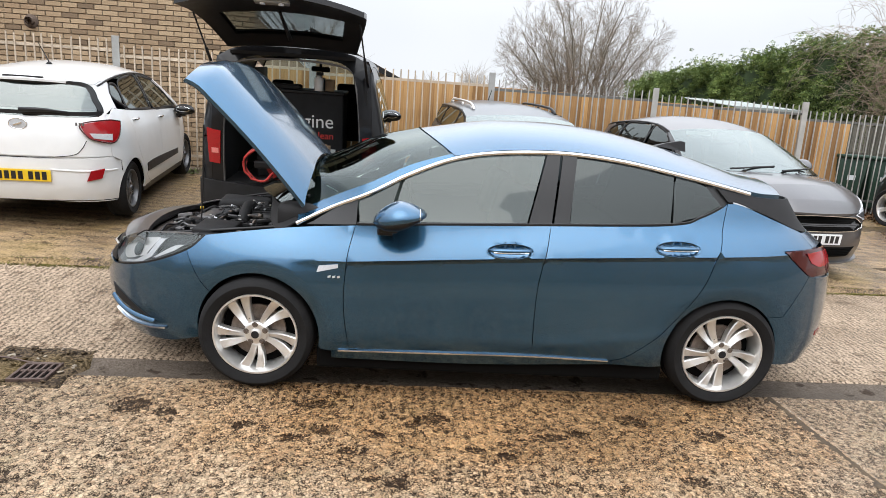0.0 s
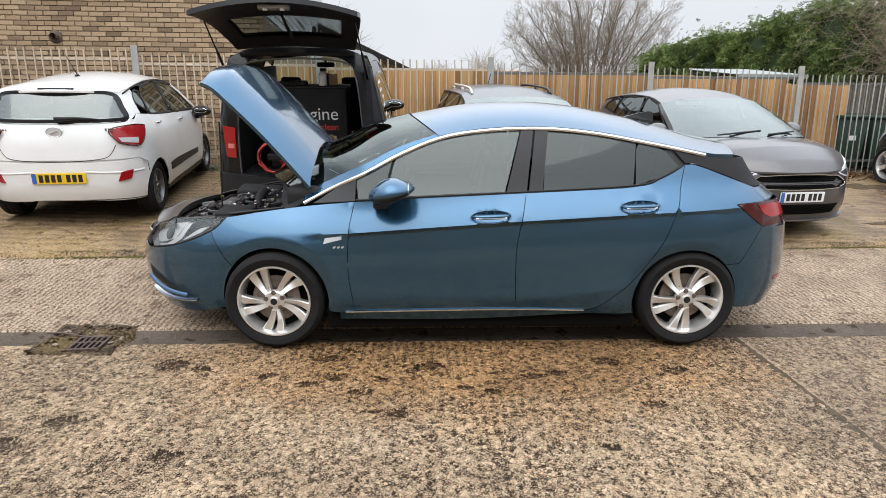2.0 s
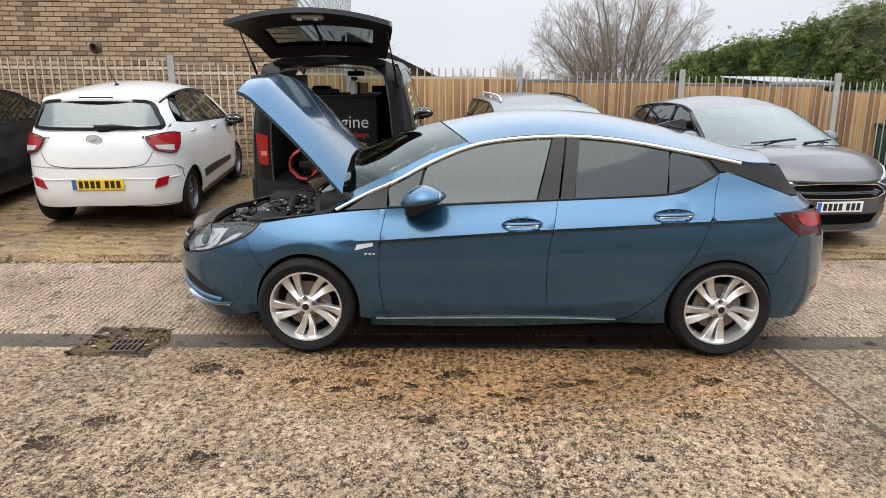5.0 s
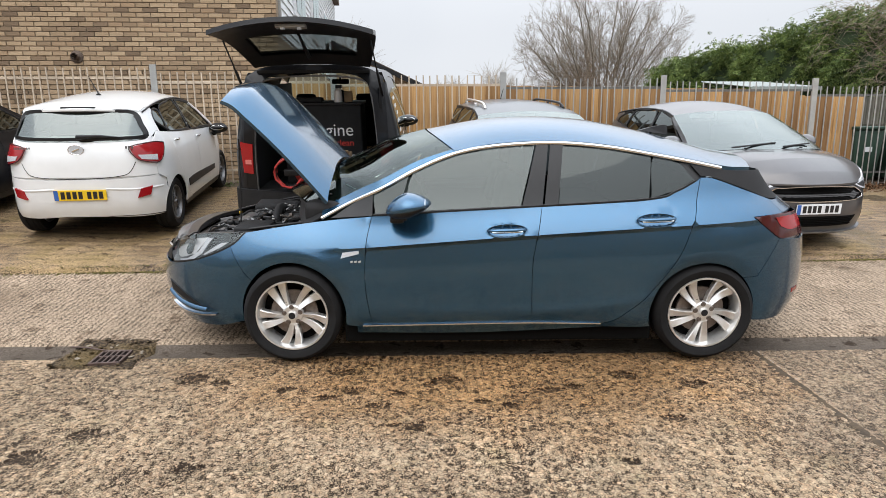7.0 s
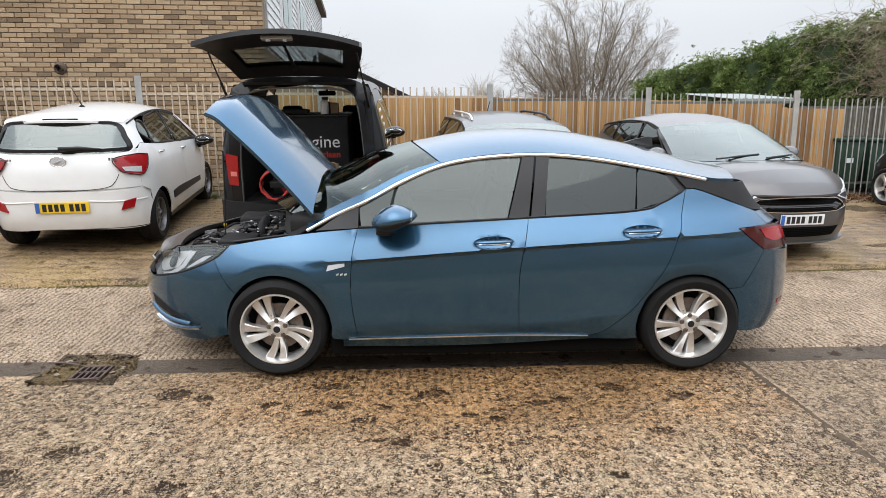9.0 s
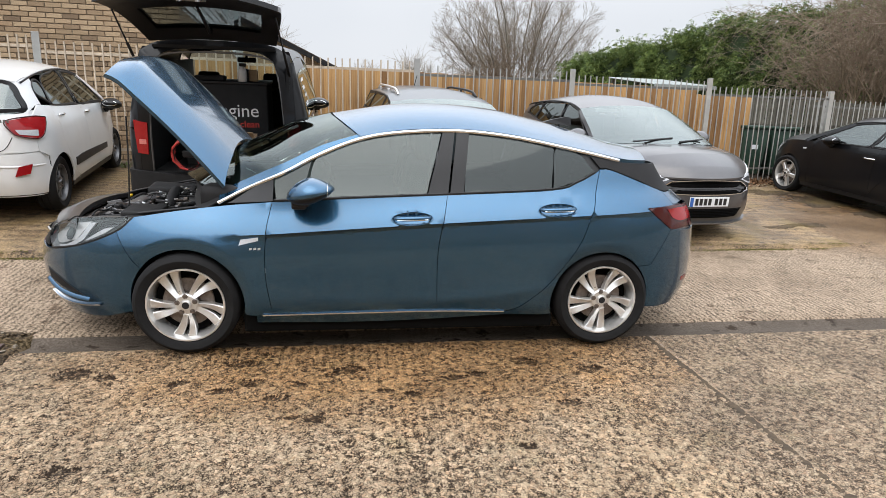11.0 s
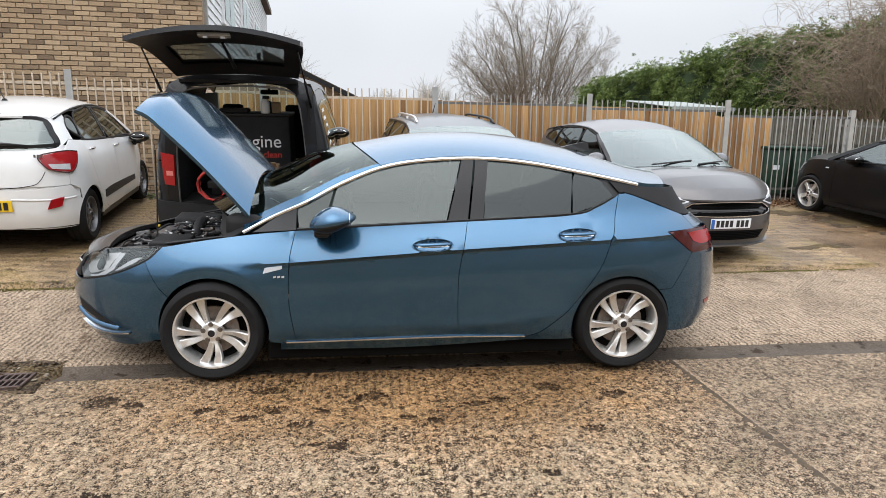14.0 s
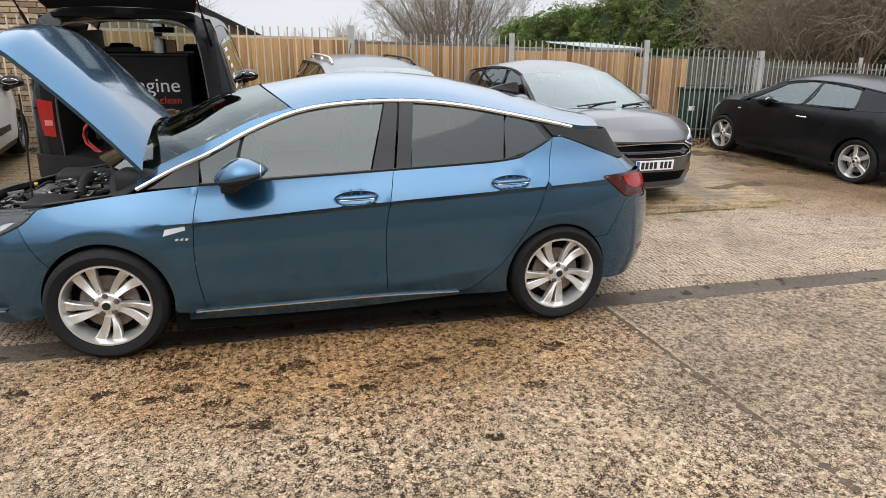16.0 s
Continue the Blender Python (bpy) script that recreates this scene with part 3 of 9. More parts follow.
# ---- ground ----
def concrete(name, pale, mid_tone, dark, ridge_axis="X", ridge=0.05, size=1.0, hole=0.44, grooves=0.12, stain=0.4, moss=0.0, wet=0.35, pool=None, sheen=0.12):
    """Worn, damp concrete: pale stones with dark gaps, tamping ridges, broad stains and a damp sheen. size: of the grain; hole: share of dark gaps."""
    m, nt, b = fresh(name)
    v = coords(nt)
    wv = node(nt, "ShaderNodeTexWave", Scale=0.314 / ridge, Distortion=4.5, Detail=2.0)
    wv.inputs["Detail Scale"].default_value = 1.6
    wv.bands_direction = ridge_axis
    nt.links.new(v, wv.inputs["Vector"])
    grain, grit = noisy(nt, v, 74.0 / size, 3.0, 0.55), noisy(nt, v, 260.0 / size, 2.0, 0.5)
    broad, patch = noisy(nt, v, 0.9, 5.0, 0.6), noisy(nt, v, 5.0, 5.0, 0.65)

    def plus(x, y, k):
        """x + k (y - 0.5)"""
        n = nt.nodes.new("ShaderNodeMath")
        n.operation, n.inputs[1].default_value = "MULTIPLY_ADD", k
        nt.links.new(y, n.inputs[0])
        low = nt.nodes.new("ShaderNodeMath")
        low.operation, low.inputs[1].default_value = "SUBTRACT", 0.5 * k
        nt.links.new(x, low.inputs[0])
        nt.links.new(low.outputs[0], n.inputs[2])
        return n.outputs[0]
    h = plus(plus(plus(grain, grit, 0.25), wv.outputs["Fac"], grooves), patch, 0.26)
    base = ramp(nt, h, [(hole - 0.035, dark), (hole - 0.01, tuple(0.5 * (p + q) for p, q in zip(dark, mid_tone))), (hole + 0.012, mid_tone), (hole + 0.05, pale), (hole + 0.24, tuple(min(1, c * 1.3) for c in pale))])
    stone = nt.nodes.new("ShaderNodeTexVoronoi")
    stone.inputs["Scale"].default_value = 70.0 / size
    nt.links.new(v, stone.inputs["Vector"])
    each = nt.nodes.new("ShaderNodeSeparateColor")
    nt.links.new(stone.outputs["Color"], each.inputs["Color"])
    base = blend(nt, 0.55, base, ramp(nt, each.outputs["Red"], [(0.0, (0.5, 0.47, 0.43)), (0.55, (1, 1, 1)), (1.0, (1.55, 1.55, 1.52))]), "MULTIPLY")
    tone = ramp(nt, broad, [(0.34, (0.50, 0.44, 0.37)), (0.47, (0.86, 0.83, 0.79)), (0.66, (1.12, 1.1, 1.08))])
    base = blend(nt, stain, base, tone, "MULTIPLY")
    blot = ramp(nt, noisy(nt, v, 7.5, 5.0, 0.6), [(0.59, (1, 1, 1)), (0.64, (0.30, 0.235, 0.19))])
    base = blend(nt, stain, base, blot, "MULTIPLY")
    if moss:
        green = ramp(nt, noisy(nt, v, 1.7, 5.0), [(0.50, (0, 0, 0)), (0.68, (moss, moss, moss))])
        base = blend(nt, green, base, (0.20, 0.14, 0.025))
    soak = None
    if pool:
        # a soaked area with a ragged edge
        px, py, rx, ry = pool
        mp = nt.nodes.new("ShaderNodeMapping")
        mp.vector_type = "POINT"
        mp.inputs["Location"].default_value = (-px / rx, -py / ry, 0)
        mp.inputs["Scale"].default_value = (1 / rx, 1 / ry, 0)
        nt.links.new(v, mp.inputs["Vector"])
        ln = nt.nodes.new("ShaderNodeVectorMath")
        ln.operation = "LENGTH"
        nt.links.new(mp.outputs["Vector"], ln.inputs[0])
        edge = nt.nodes.new("ShaderNodeMath")
        edge.operation, edge.inputs[1].default_value = "MULTIPLY_ADD", 0.9
        nt.links.new(noisy(nt, v, 2.2, 6.0, 0.65), edge.inputs[0])
        nt.links.new(ln.outputs["Value"], edge.inputs[2])
        scaled = nt.nodes.new("ShaderNodeMath")
        scaled.operation, scaled.inputs[1].default_value = "MULTIPLY", 0.5
        nt.links.new(edge.outputs[0], scaled.inputs[0])
        soak = ramp(nt, scaled.outputs[0], [(0.48, (1, 1, 1)), (0.78, (0, 0, 0))])
        base = blend(nt, soak, base, blend(nt, 1.0, base, (0.64, 0.55, 0.45), "MULTIPLY"))
    nt.links.new(base, b.inputs["Base Color"])
    rough = ramp(nt, broad, [(0.36, (0.78 - wet,) * 3), (0.6, (0.85,) * 3)])
    rough = blend(nt, 0.35, rough, ramp(nt, h, [(hole - 0.05, (0.7,) * 3), (hole + 0.1, (0.85,) * 3)]))
    if soak is not None:
        rough = blend(nt, soak, rough, blend(nt, 1.0, rough, (0.6, 0.6, 0.6), "MULTIPLY"))
    nt.links.new(rough, b.inputs["Roughness"])
    b.inputs["Specular IOR Level"].default_value = sheen
    relief(nt, b, h, 0.9, 0.012)
    return m


APRON = concrete("tan_ridged_concrete", (0.328, 0.254, 0.170), (0.186, 0.133, 0.082), (0.033, 0.021, 0.011), "X", 0.055, 1.0, 0.452, 0.055, 0.72, 0.0, 0.15, (1.35, -0.25, 1.9, 1.15))
APRON_PALE = concrete("pale_worn_concrete", (0.278, 0.22, 0.163), (0.176, 0.135, 0.096), (0.065, 0.056, 0.038), "X", 0.05, 0.9, 0.44, 0.07, 0.7)
LANE = concrete("pinkish_grey_lane_concrete", (0.312, 0.245, 0.183), (0.21, 0.159, 0.113), (0.075, 0.06, 0.042), "X", 0.045, 0.9, 0.43, 0.13, 0.6, 0.0, 0.4, (8.6, 3.5, 2.8, 1.7))
BAY_SLAB = concrete("ochre_wet_bay_concrete", (0.265, 0.187, 0.104), (0.165, 0.110, 0.056), (0.05, 0.033, 0.017), "Y", 0.16, 0.9, 0.43, 0.10, 1.0, 0.35, 0.68, (8.6, 4.9, 1.7, 1.2), 0.5)
CHANNEL = concrete("smooth_grey_gutter_concrete", (0.098, 0.082, 0.068), (0.075, 0.062, 0.051), (0.05, 0.04, 0.032), "X", 0.3, 0.6, 0.34, 0.03, 0.9, 0.0, 0.5)
EARTH = plain("dark_soil_and_leaf_litter", (0.10, 0.075, 0.05), 0.9, 0, 0.5, 2.0, 40, 0.8)
MOSS = plain("yellow_green_moss", (0.13, 0.115, 0.02), 0.95, 0, 0.5, 12, 150, 0.8)


def exposed_stone(name, tops, mud, soaked, size=1.0, deep=0.012, pool=None, dry=None):
    """Worn-out concrete whose stones stand proud: the hollows are coloured dark, for wet mud and for their shade, and
    the stone tops are paler.
    """
    m, nt, b = fresh(name)
    v = coords(nt)
    sep = nt.nodes.new("ShaderNodeSeparateXYZ")
    nt.links.new(v, sep.inputs["Vector"])
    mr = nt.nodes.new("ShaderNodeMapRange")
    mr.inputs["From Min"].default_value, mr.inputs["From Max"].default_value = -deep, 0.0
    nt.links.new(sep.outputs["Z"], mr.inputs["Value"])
    grit = noisy(nt, v, 230.0 / size, 3.0, 0.6)
    # stones with uneven outlines, parted by narrow gaps
    warp = nt.nodes.new("ShaderNodeVectorMath")
    warp.operation = "MULTIPLY_ADD"
    wn = node(nt, "ShaderNodeTexNoise", Scale=70.0 / size, Detail=3.0)
    nt.links.new(v, wn.inputs["Vector"])
    warp.inputs[1].default_value = (0.034 * size, 0.034 * size, 0.0)
    nt.links.new(wn.outputs["Color"], warp.inputs[0])
    nt.links.new(v, warp.inputs[2])
    stone, gap = (nt.nodes.new("ShaderNodeTexVoronoi") for _ in range(2))
    gap.feature = "DISTANCE_TO_EDGE"
    for n in (stone, gap):
        n.voronoi_dimensions = "2D"
        n.inputs["Scale"].default_value = 58.0 / size
        nt.links.new(warp.outputs["Vector"], n.inputs["Vector"])
    crack = nt.nodes.new("ShaderNodeMapRange")
    crack.inputs["From Max"].default_value = 0.30
    nt.links.new(gap.outputs["Distance"], crack.inputs["Value"])

    def weigh(x, k, y):
        n = nt.nodes.new("ShaderNodeMath")
        n.operation, n.inputs[1].default_value = "MULTIPLY_ADD", k
        nt.links.new(x, n.inputs[0])
        if isinstance(y, float):
            n.inputs[2].default_value = y
        else:
            nt.links.new(y, n.inputs[2])
        return n.outputs[0]
    each = nt.nodes.new("ShaderNodeSeparateColor")
    nt.links.new(stone.outputs["Color"], each.inputs["Color"])
    # darker by depth and at gaps: shade between stones goes into the colour
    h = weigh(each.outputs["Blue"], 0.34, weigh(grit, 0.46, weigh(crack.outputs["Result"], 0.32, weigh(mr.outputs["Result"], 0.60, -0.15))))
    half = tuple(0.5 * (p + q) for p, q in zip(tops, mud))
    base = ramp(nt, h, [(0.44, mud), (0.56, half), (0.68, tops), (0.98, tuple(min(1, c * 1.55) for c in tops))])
    if dry:
        # beyond this line the slab has dried to a paler, greyer tone
        x0, x1, top2, mud2 = dry
        line = nt.nodes.new("ShaderNodeMapRange")
        line.inputs["From Min"].default_value, line.inputs["From Max"].default_value = x0, x1
        nt.links.new(weigh(noisy(nt, v, 3.5, 5.0, 0.7), 0.7, weigh(sep.outputs["X"], 1.0, -0.35)), line.inputs["Value"])
        base = blend(nt, line.outputs["Result"], base, ramp(nt, h, [(0.44, mud2), (0.68, top2), (0.98, tuple(c * 1.55 for c in top2))]))
    base = blend(nt, 0.6, base, ramp(nt, each.outputs["Red"], [(0.0, (0.66, 0.62, 0.58)), (0.5, (1, 1, 1)), (1.0, (1.35, 1.35, 1.35))]), "MULTIPLY")
    base = blend(nt, 0.5, base, ramp(nt, each.outputs["Green"], [(0.0, (1.08, 0.92, 0.82)), (0.5, (1, 1, 1)), (1.0, (0.95, 1.0, 1.0))]), "MULTIPLY")
    broad = noisy(nt, v, 1.1, 5.0, 0.6)
    base = blend(nt, 0.7, base, ramp(nt, broad, [(0.34, (0.66, 0.64, 0.62)), (0.5, (0.95, 0.94, 0.92)), (0.66, (1.16, 1.12, 1.06))]), "MULTIPLY")
    lichen = ramp(nt, noisy(nt, v, 3.1, 6.0, 0.65), [(0.56, (0, 0, 0)), (0.70, (0.55, 0.55, 0.55))])
    base = blend(nt, lichen, base, blend(nt, 1.0, base, (0.88, 0.94, 0.84), "MULTIPLY"))
    rough = ramp(nt, h, [(0.38, (0.58,) * 3), (0.62, (0.66,) * 3), (0.9, (0.78,) * 3)])
    if pool:
        px, py, rx, ry = pool
        mp = nt.nodes.new("ShaderNodeMapping")
        mp.inputs["Location"].default_value = (-px / rx, -py / ry, 0)
        mp.inputs["Scale"].default_value = (1 / rx, 1 / ry, 0)
        nt.links.new(v, mp.inputs["Vector"])
        ln = nt.nodes.new("ShaderNodeVectorMath")
        ln.operation = "LENGTH"
        nt.links.new(mp.outputs["Vector"], ln.inputs[0])
        edge = nt.nodes.new("ShaderNodeMath")
        edge.operation, edge.inputs[1].default_value = "MULTIPLY_ADD", 1.1
        nt.links.new(noisy(nt, v, 2.4, 6.0, 0.65), edge.inputs[0])
        nt.links.new(ln.outputs["Value"], edge.inputs[2])
        scaled = nt.nodes.new("ShaderNodeMath")
        scaled.operation, scaled.inputs[1].default_value = "MULTIPLY", 0.5
        nt.links.new(edge.outputs[0], scaled.inputs[0])
        soak = ramp(nt, scaled.outputs[0], [(0.55, (1, 1, 1)), (0.85, (0, 0, 0))])
        base = blend(nt, soak, base, blend(nt, 1.0, base, soaked, "MULTIPLY"))
        rough = blend(nt, soak, rough, blend(nt, 1.0, rough, (0.62,) * 3, "MULTIPLY"))
    nt.links.new(base, b.inputs["Base Color"])
    nt.links.new(rough, b.inputs["Roughness"])
    b.inputs["Specular IOR Level"].default_value = 0.16
    relief(nt, b, weigh(grit, 0.4, crack.outputs["Result"]), 0.85, 0.007)
    return m


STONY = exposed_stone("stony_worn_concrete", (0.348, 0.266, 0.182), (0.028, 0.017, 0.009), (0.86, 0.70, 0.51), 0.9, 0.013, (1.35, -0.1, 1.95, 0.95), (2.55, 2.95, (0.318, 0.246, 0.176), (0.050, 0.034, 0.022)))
STONY_PALE = exposed_stone("pale_stony_concrete", (0.318, 0.246, 0.176), (0.050, 0.034, 0.022), (0.9, 0.85, 0.8), 0.8, 0.008)


def grid_noise(x, y, cell, seed):
    """Smooth random heights, 0 to 1, on a square lattice."""
    rng = np.random.RandomState(seed)
    g = rng.rand(512, 512)
    u, v = x / cell + 200.0, y / cell + 200.0
    i, j = np.floor(u).astype(int), np.floor(v).astype(int)
    a, b = u - i, v - j
    a, b = a * a * (3 - 2 * a), b * b * (3 - 2 * b)
    at = lambda p, q: g[p % 512, q % 512]
    return (at(i, j) * (1 - a) + at(i + 1, j) * a) * (1 - b) + (at(i, j + 1) * (1 - a) + at(i + 1, j + 1) * a) * b


def stones(x, y, cell, seed):
    """Rounded stones of about one cell each: 1 at the middle of a stone, 0 in the gaps."""
    rng = np.random.RandomState(seed)
    jx, jy, big = rng.rand(256, 256), rng.rand(256, 256), rng.rand(256, 256)
    u, v = x / cell + 500.0, y / cell + 500.0
    i, j = np.floor(u).astype(int), np.floor(v).astype(int)
    d1 = np.full(x.shape, 9.0)
    d2 = np.full(x.shape, 9.0)
    for di in (-1, 0, 1):
        for dj in (-1, 0, 1):
            p, q = (i + di) % 256, (j + dj) % 256
            d = np.hypot(i + di + jx[p, q] - u, j + dj + jy[p, q] - v) * (0.8 + 0.5 * big[p, q])
            d2 = np.minimum(d2, np.maximum(d, d1))
            d1 = np.minimum(d1, d)
    return np.clip((d2 - d1) * 1.8, 0, 1) ** 0.7


# hollows where the surface has broken out: place, size, depth
SPALLS = ((0.98, -0.28, 0.10, 0.9), (0.90, -0.34, 0.06, 0.7), (0.83, -0.86, 0.08, 1.0), (0.72, -0.84, 0.05, 0.7), (1.62, -0.42, 0.08, 0.8), (1.75, -0.38, 0.06, 0.7), (-0.55, -0.24, 0.12, 0.9), (-0.38, -0.30, 0.07, 0.7),
          (0.46, -0.42, 0.08, 0.7), (0.3, -0.52, 0.06, 0.6), (0.6, -0.62, 0.06, 0.7), (0.7, -0.46, 0.05, 0.6), (1.35, -0.62, 0.05, 0.6), (2.2, -0.78, 0.07, 0.8), (-0.85, -0.92, 0.09, 0.7), (-1.0, -1.15, 0.10, 0.8),
          (1.2, -0.58, 0.05, 0.6), (2.45, -0.35, 0.09, 0.6), (2.1, -0.22, 0.10, 0.6), (0.35, -0.15, 0.09, 0.6), (1.0, -1.12, 0.05, 0.5), (1.85, -1.2, 0.05, 0.5), (-0.2, -1.25, 0.08, 0.5), (0.05, -0.4, 0.06, 0.6))


def stony_sheet(x0, x1, y0, top, step, deep, coarse, spalls):
    """A field of stones between x0 and x1 that runs from y0 up to top(x), level with the ground at its edges."""
    nx, ny = int((x1 - x0) / step), int((top((x0 + x1) / 2) - y0) / step)
    xs = np.linspace(x0, x1, nx + 1)
    ks = np.linspace(0, 1, ny + 1)
    X = np.repeat(xs[:, None], ny + 1, 1)
    T = np.array([top(v) for v in xs])[:, None]
    Y = y0 + (T - y0) * ks[None, :]
    wx, wy = X + 0.02 * (grid_noise(X, Y, 0.016, 3) - 0.5), Y + 0.02 * (grid_noise(X, Y, 0.016, 4) - 0.5)
    g = 0.72 * stones(wx, wy, coarse, 5) + 0.28 * stones(wx, wy, coarse * 0.5, 6)
    wear = 0.72 * grid_noise(X, Y, 0.026, 7) + 0.14 * grid_noise(X, Y, 0.1, 8) + 0.14 * grid_noise(X, Y, 0.5, 9)
    # tamping ridges, half worn away
    ridge = 0.5 + 0.5 * np.sin(2 * math.pi * (X + 0.02 * (grid_noise(X, Y, 0.35, 10) - 0.5)) / 0.055)
    keep = np.clip((grid_noise(X, Y, 0.6, 11) - 0.3) * 2.0, 0, 1)
    low = 0.64 - 0.42 * (g - 0.5) - 0.66 * (wear - 0.5) + 0.19 * (ridge - 0.5) * keep
    for sx, sy, r, k in spalls:
        e = np.hypot(X - sx, (Y - sy) * 1.5) / r + 0.9 * (grid_noise(X, Y, 0.035, 12) - 0.5)
        low = low + 1.3 * k * np.clip(2.2 * (1 - e), 0, 1)
    edge = np.minimum(np.minimum(X - x0, x1 - X), Y - y0)
    Z = -deep * np.clip(low, 0.02, 1.35) * np.clip(0.35 + edge / 0.02, 0, 1)
    Z[:, -1] = -0.010
    verts = np.stack([X, Y, Z], -1).reshape(-1, 3)
    i, j = np.meshgrid(np.arange(nx), np.arange(ny), indexing="ij")
    b = (i * (ny + 1) + j).ravel()
    return verts, np.stack([b, b + ny + 1, b + ny + 2, b + 1], 1)


def strip_columns():
    xs = [-220, -90, -40, -22]
    x = -14.0
    while x < 16.01:
        xs.append(x)
        x += 0.5
    xs += [-2.6, 3.1, 6.2]
    return sorted(set(x for x in xs if x not in (3.0, 6.0, -2.5))) + [24, 45, 100, 260]


def build_ground():
    xs = strip_columns()
    bands = []
    for x in xs:
        g, k = gutter_y(x), kerb_y(x)
        near = [-160, -60, -25, -12, -8, -6, -4, -3, -1.9, -1, g - 0.27]
        col = [(y, 0.0, 0) for y in near]
        if -2.6 <= x <= 6.2:
            col[-1] = (g - 0.27, -0.010, 0)
        col += [(g - 0.262, -0.012, 1), (g - 0.13, -0.028, 1), (g - 0.008, -0.012, 1), (g, 0.0, 2)]
        for i in range(1, 8):
            y = g + (k - g) * i / 8
            col.append((y, ground_z(x, y), 2))
        u = to_yard(x, k)[0]
        top = upper_z(u, KERB_V)
        low = max(-0.02, top - 0.05)
        fade = max(0.0, min(1.0, (x - 6.6) / 0.6))
        low = low + (top - low) * 0.75 * fade
        col += [(k - 0.012, low, 2), (k + 0.004, top - 0.012, 3), (k + 0.03, top, 3)]
        for d in (0.5, 1.0, 1.5, 2.0, 2.5, 3.0, 3.5, 4.0, 4.4, 5.2, 7, 10, 16, 30, 80, 200, 600):
            y = k + d
            uu, vv = to_yard(x, y)
            col.append((y, upper_z(uu, vv), 3 if d < 4.4 else 4))
        bands.append(col)
    n = len(bands[0])
    verts = [(x, y, z) for x, col in zip(xs, bands) for y, z, _ in col]
    faces, idx = [], []
    for i in range(len(xs) - 1):
        for j in range(n - 1):
            mid = (xs[i] + xs[i + 1]) / 2
            if -2.6 < mid < 6.2 and 8 <= j < 10:
                continue
            faces.append((i * n + j, (i + 1) * n + j, (i + 1) * n + j + 1, i * n + j + 1))
            zone = bands[i][j + 1][2]
            if zone == 0 and mid > 3.1:
                zone = 5
            if zone == 3 and mid > 6.9 and j < n - 15:
                zone = 2
            idx.append(zone)
    blocks = [np.array(verts, float)]
    quads = [np.array(faces)]
    count = len(verts)
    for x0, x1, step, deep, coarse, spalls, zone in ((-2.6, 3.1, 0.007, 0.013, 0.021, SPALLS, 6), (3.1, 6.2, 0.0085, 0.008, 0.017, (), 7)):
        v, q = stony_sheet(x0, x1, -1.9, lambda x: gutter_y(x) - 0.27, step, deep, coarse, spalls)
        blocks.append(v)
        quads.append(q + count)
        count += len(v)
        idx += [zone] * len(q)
    co, qs = np.concatenate(blocks), np.concatenate(quads)
    me = bpy.data.meshes.new("ground")
    me.vertices.add(len(co))
    me.vertices.foreach_set("co", co.ravel())
    me.loops.add(len(qs) * 4)
    me.loops.foreach_set("vertex_index", qs.ravel())
    me.polygons.add(len(qs))
    me.polygons.foreach_set("loop_start", np.arange(len(qs)) * 4)
    me.polygons.foreach_set("material_index", np.array(idx))
    me.polygons.foreach_set("use_smooth", np.ones(len(qs), bool))
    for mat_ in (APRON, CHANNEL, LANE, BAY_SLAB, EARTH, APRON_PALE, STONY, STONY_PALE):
        me.materials.append(mat_)
    me.update(calc_edges=True)
    ob = new("ground", me)
    return tagged(ob, "damp ridged tan concrete yard with oil stains", "ground", kind="structure")


build_ground()


# ---- railings, timber fence and buildings ----
GALV = plain("weathered_galvanised_steel", (0.40, 0.40, 0.385), 0.5, 0.45, 0.25, 4, 60, 0.15, pieces=0.1)
RUSTY = plain("rust_tinged_railing_paint", (0.50, 0.42, 0.33), 0.6, 0.2, 0.3, 5, 70, 0.2, pieces=0.12)
# darker than the bars: the rails' shade is put into their colour
RAIL_SHADE = plain("shade_toned_galvanised_rail", (0.15, 0.145, 0.135), 0.6, 0.3, 0.35, 6, 60, 0.2)
FENCE_STEPS = {-5: 0.30, -4: 0.24, -3: 0.17, -2: 0.10, -1: 0.05, 0: 0.0, 1: -0.05, 2: -0.14}


def rail_foot(u):
    return upper_z(u, 0.0)


def bay_top(i):
    """Height of the bar tips in the bay that starts at post i."""
    return 2.24 + FENCE_STEPS[i]


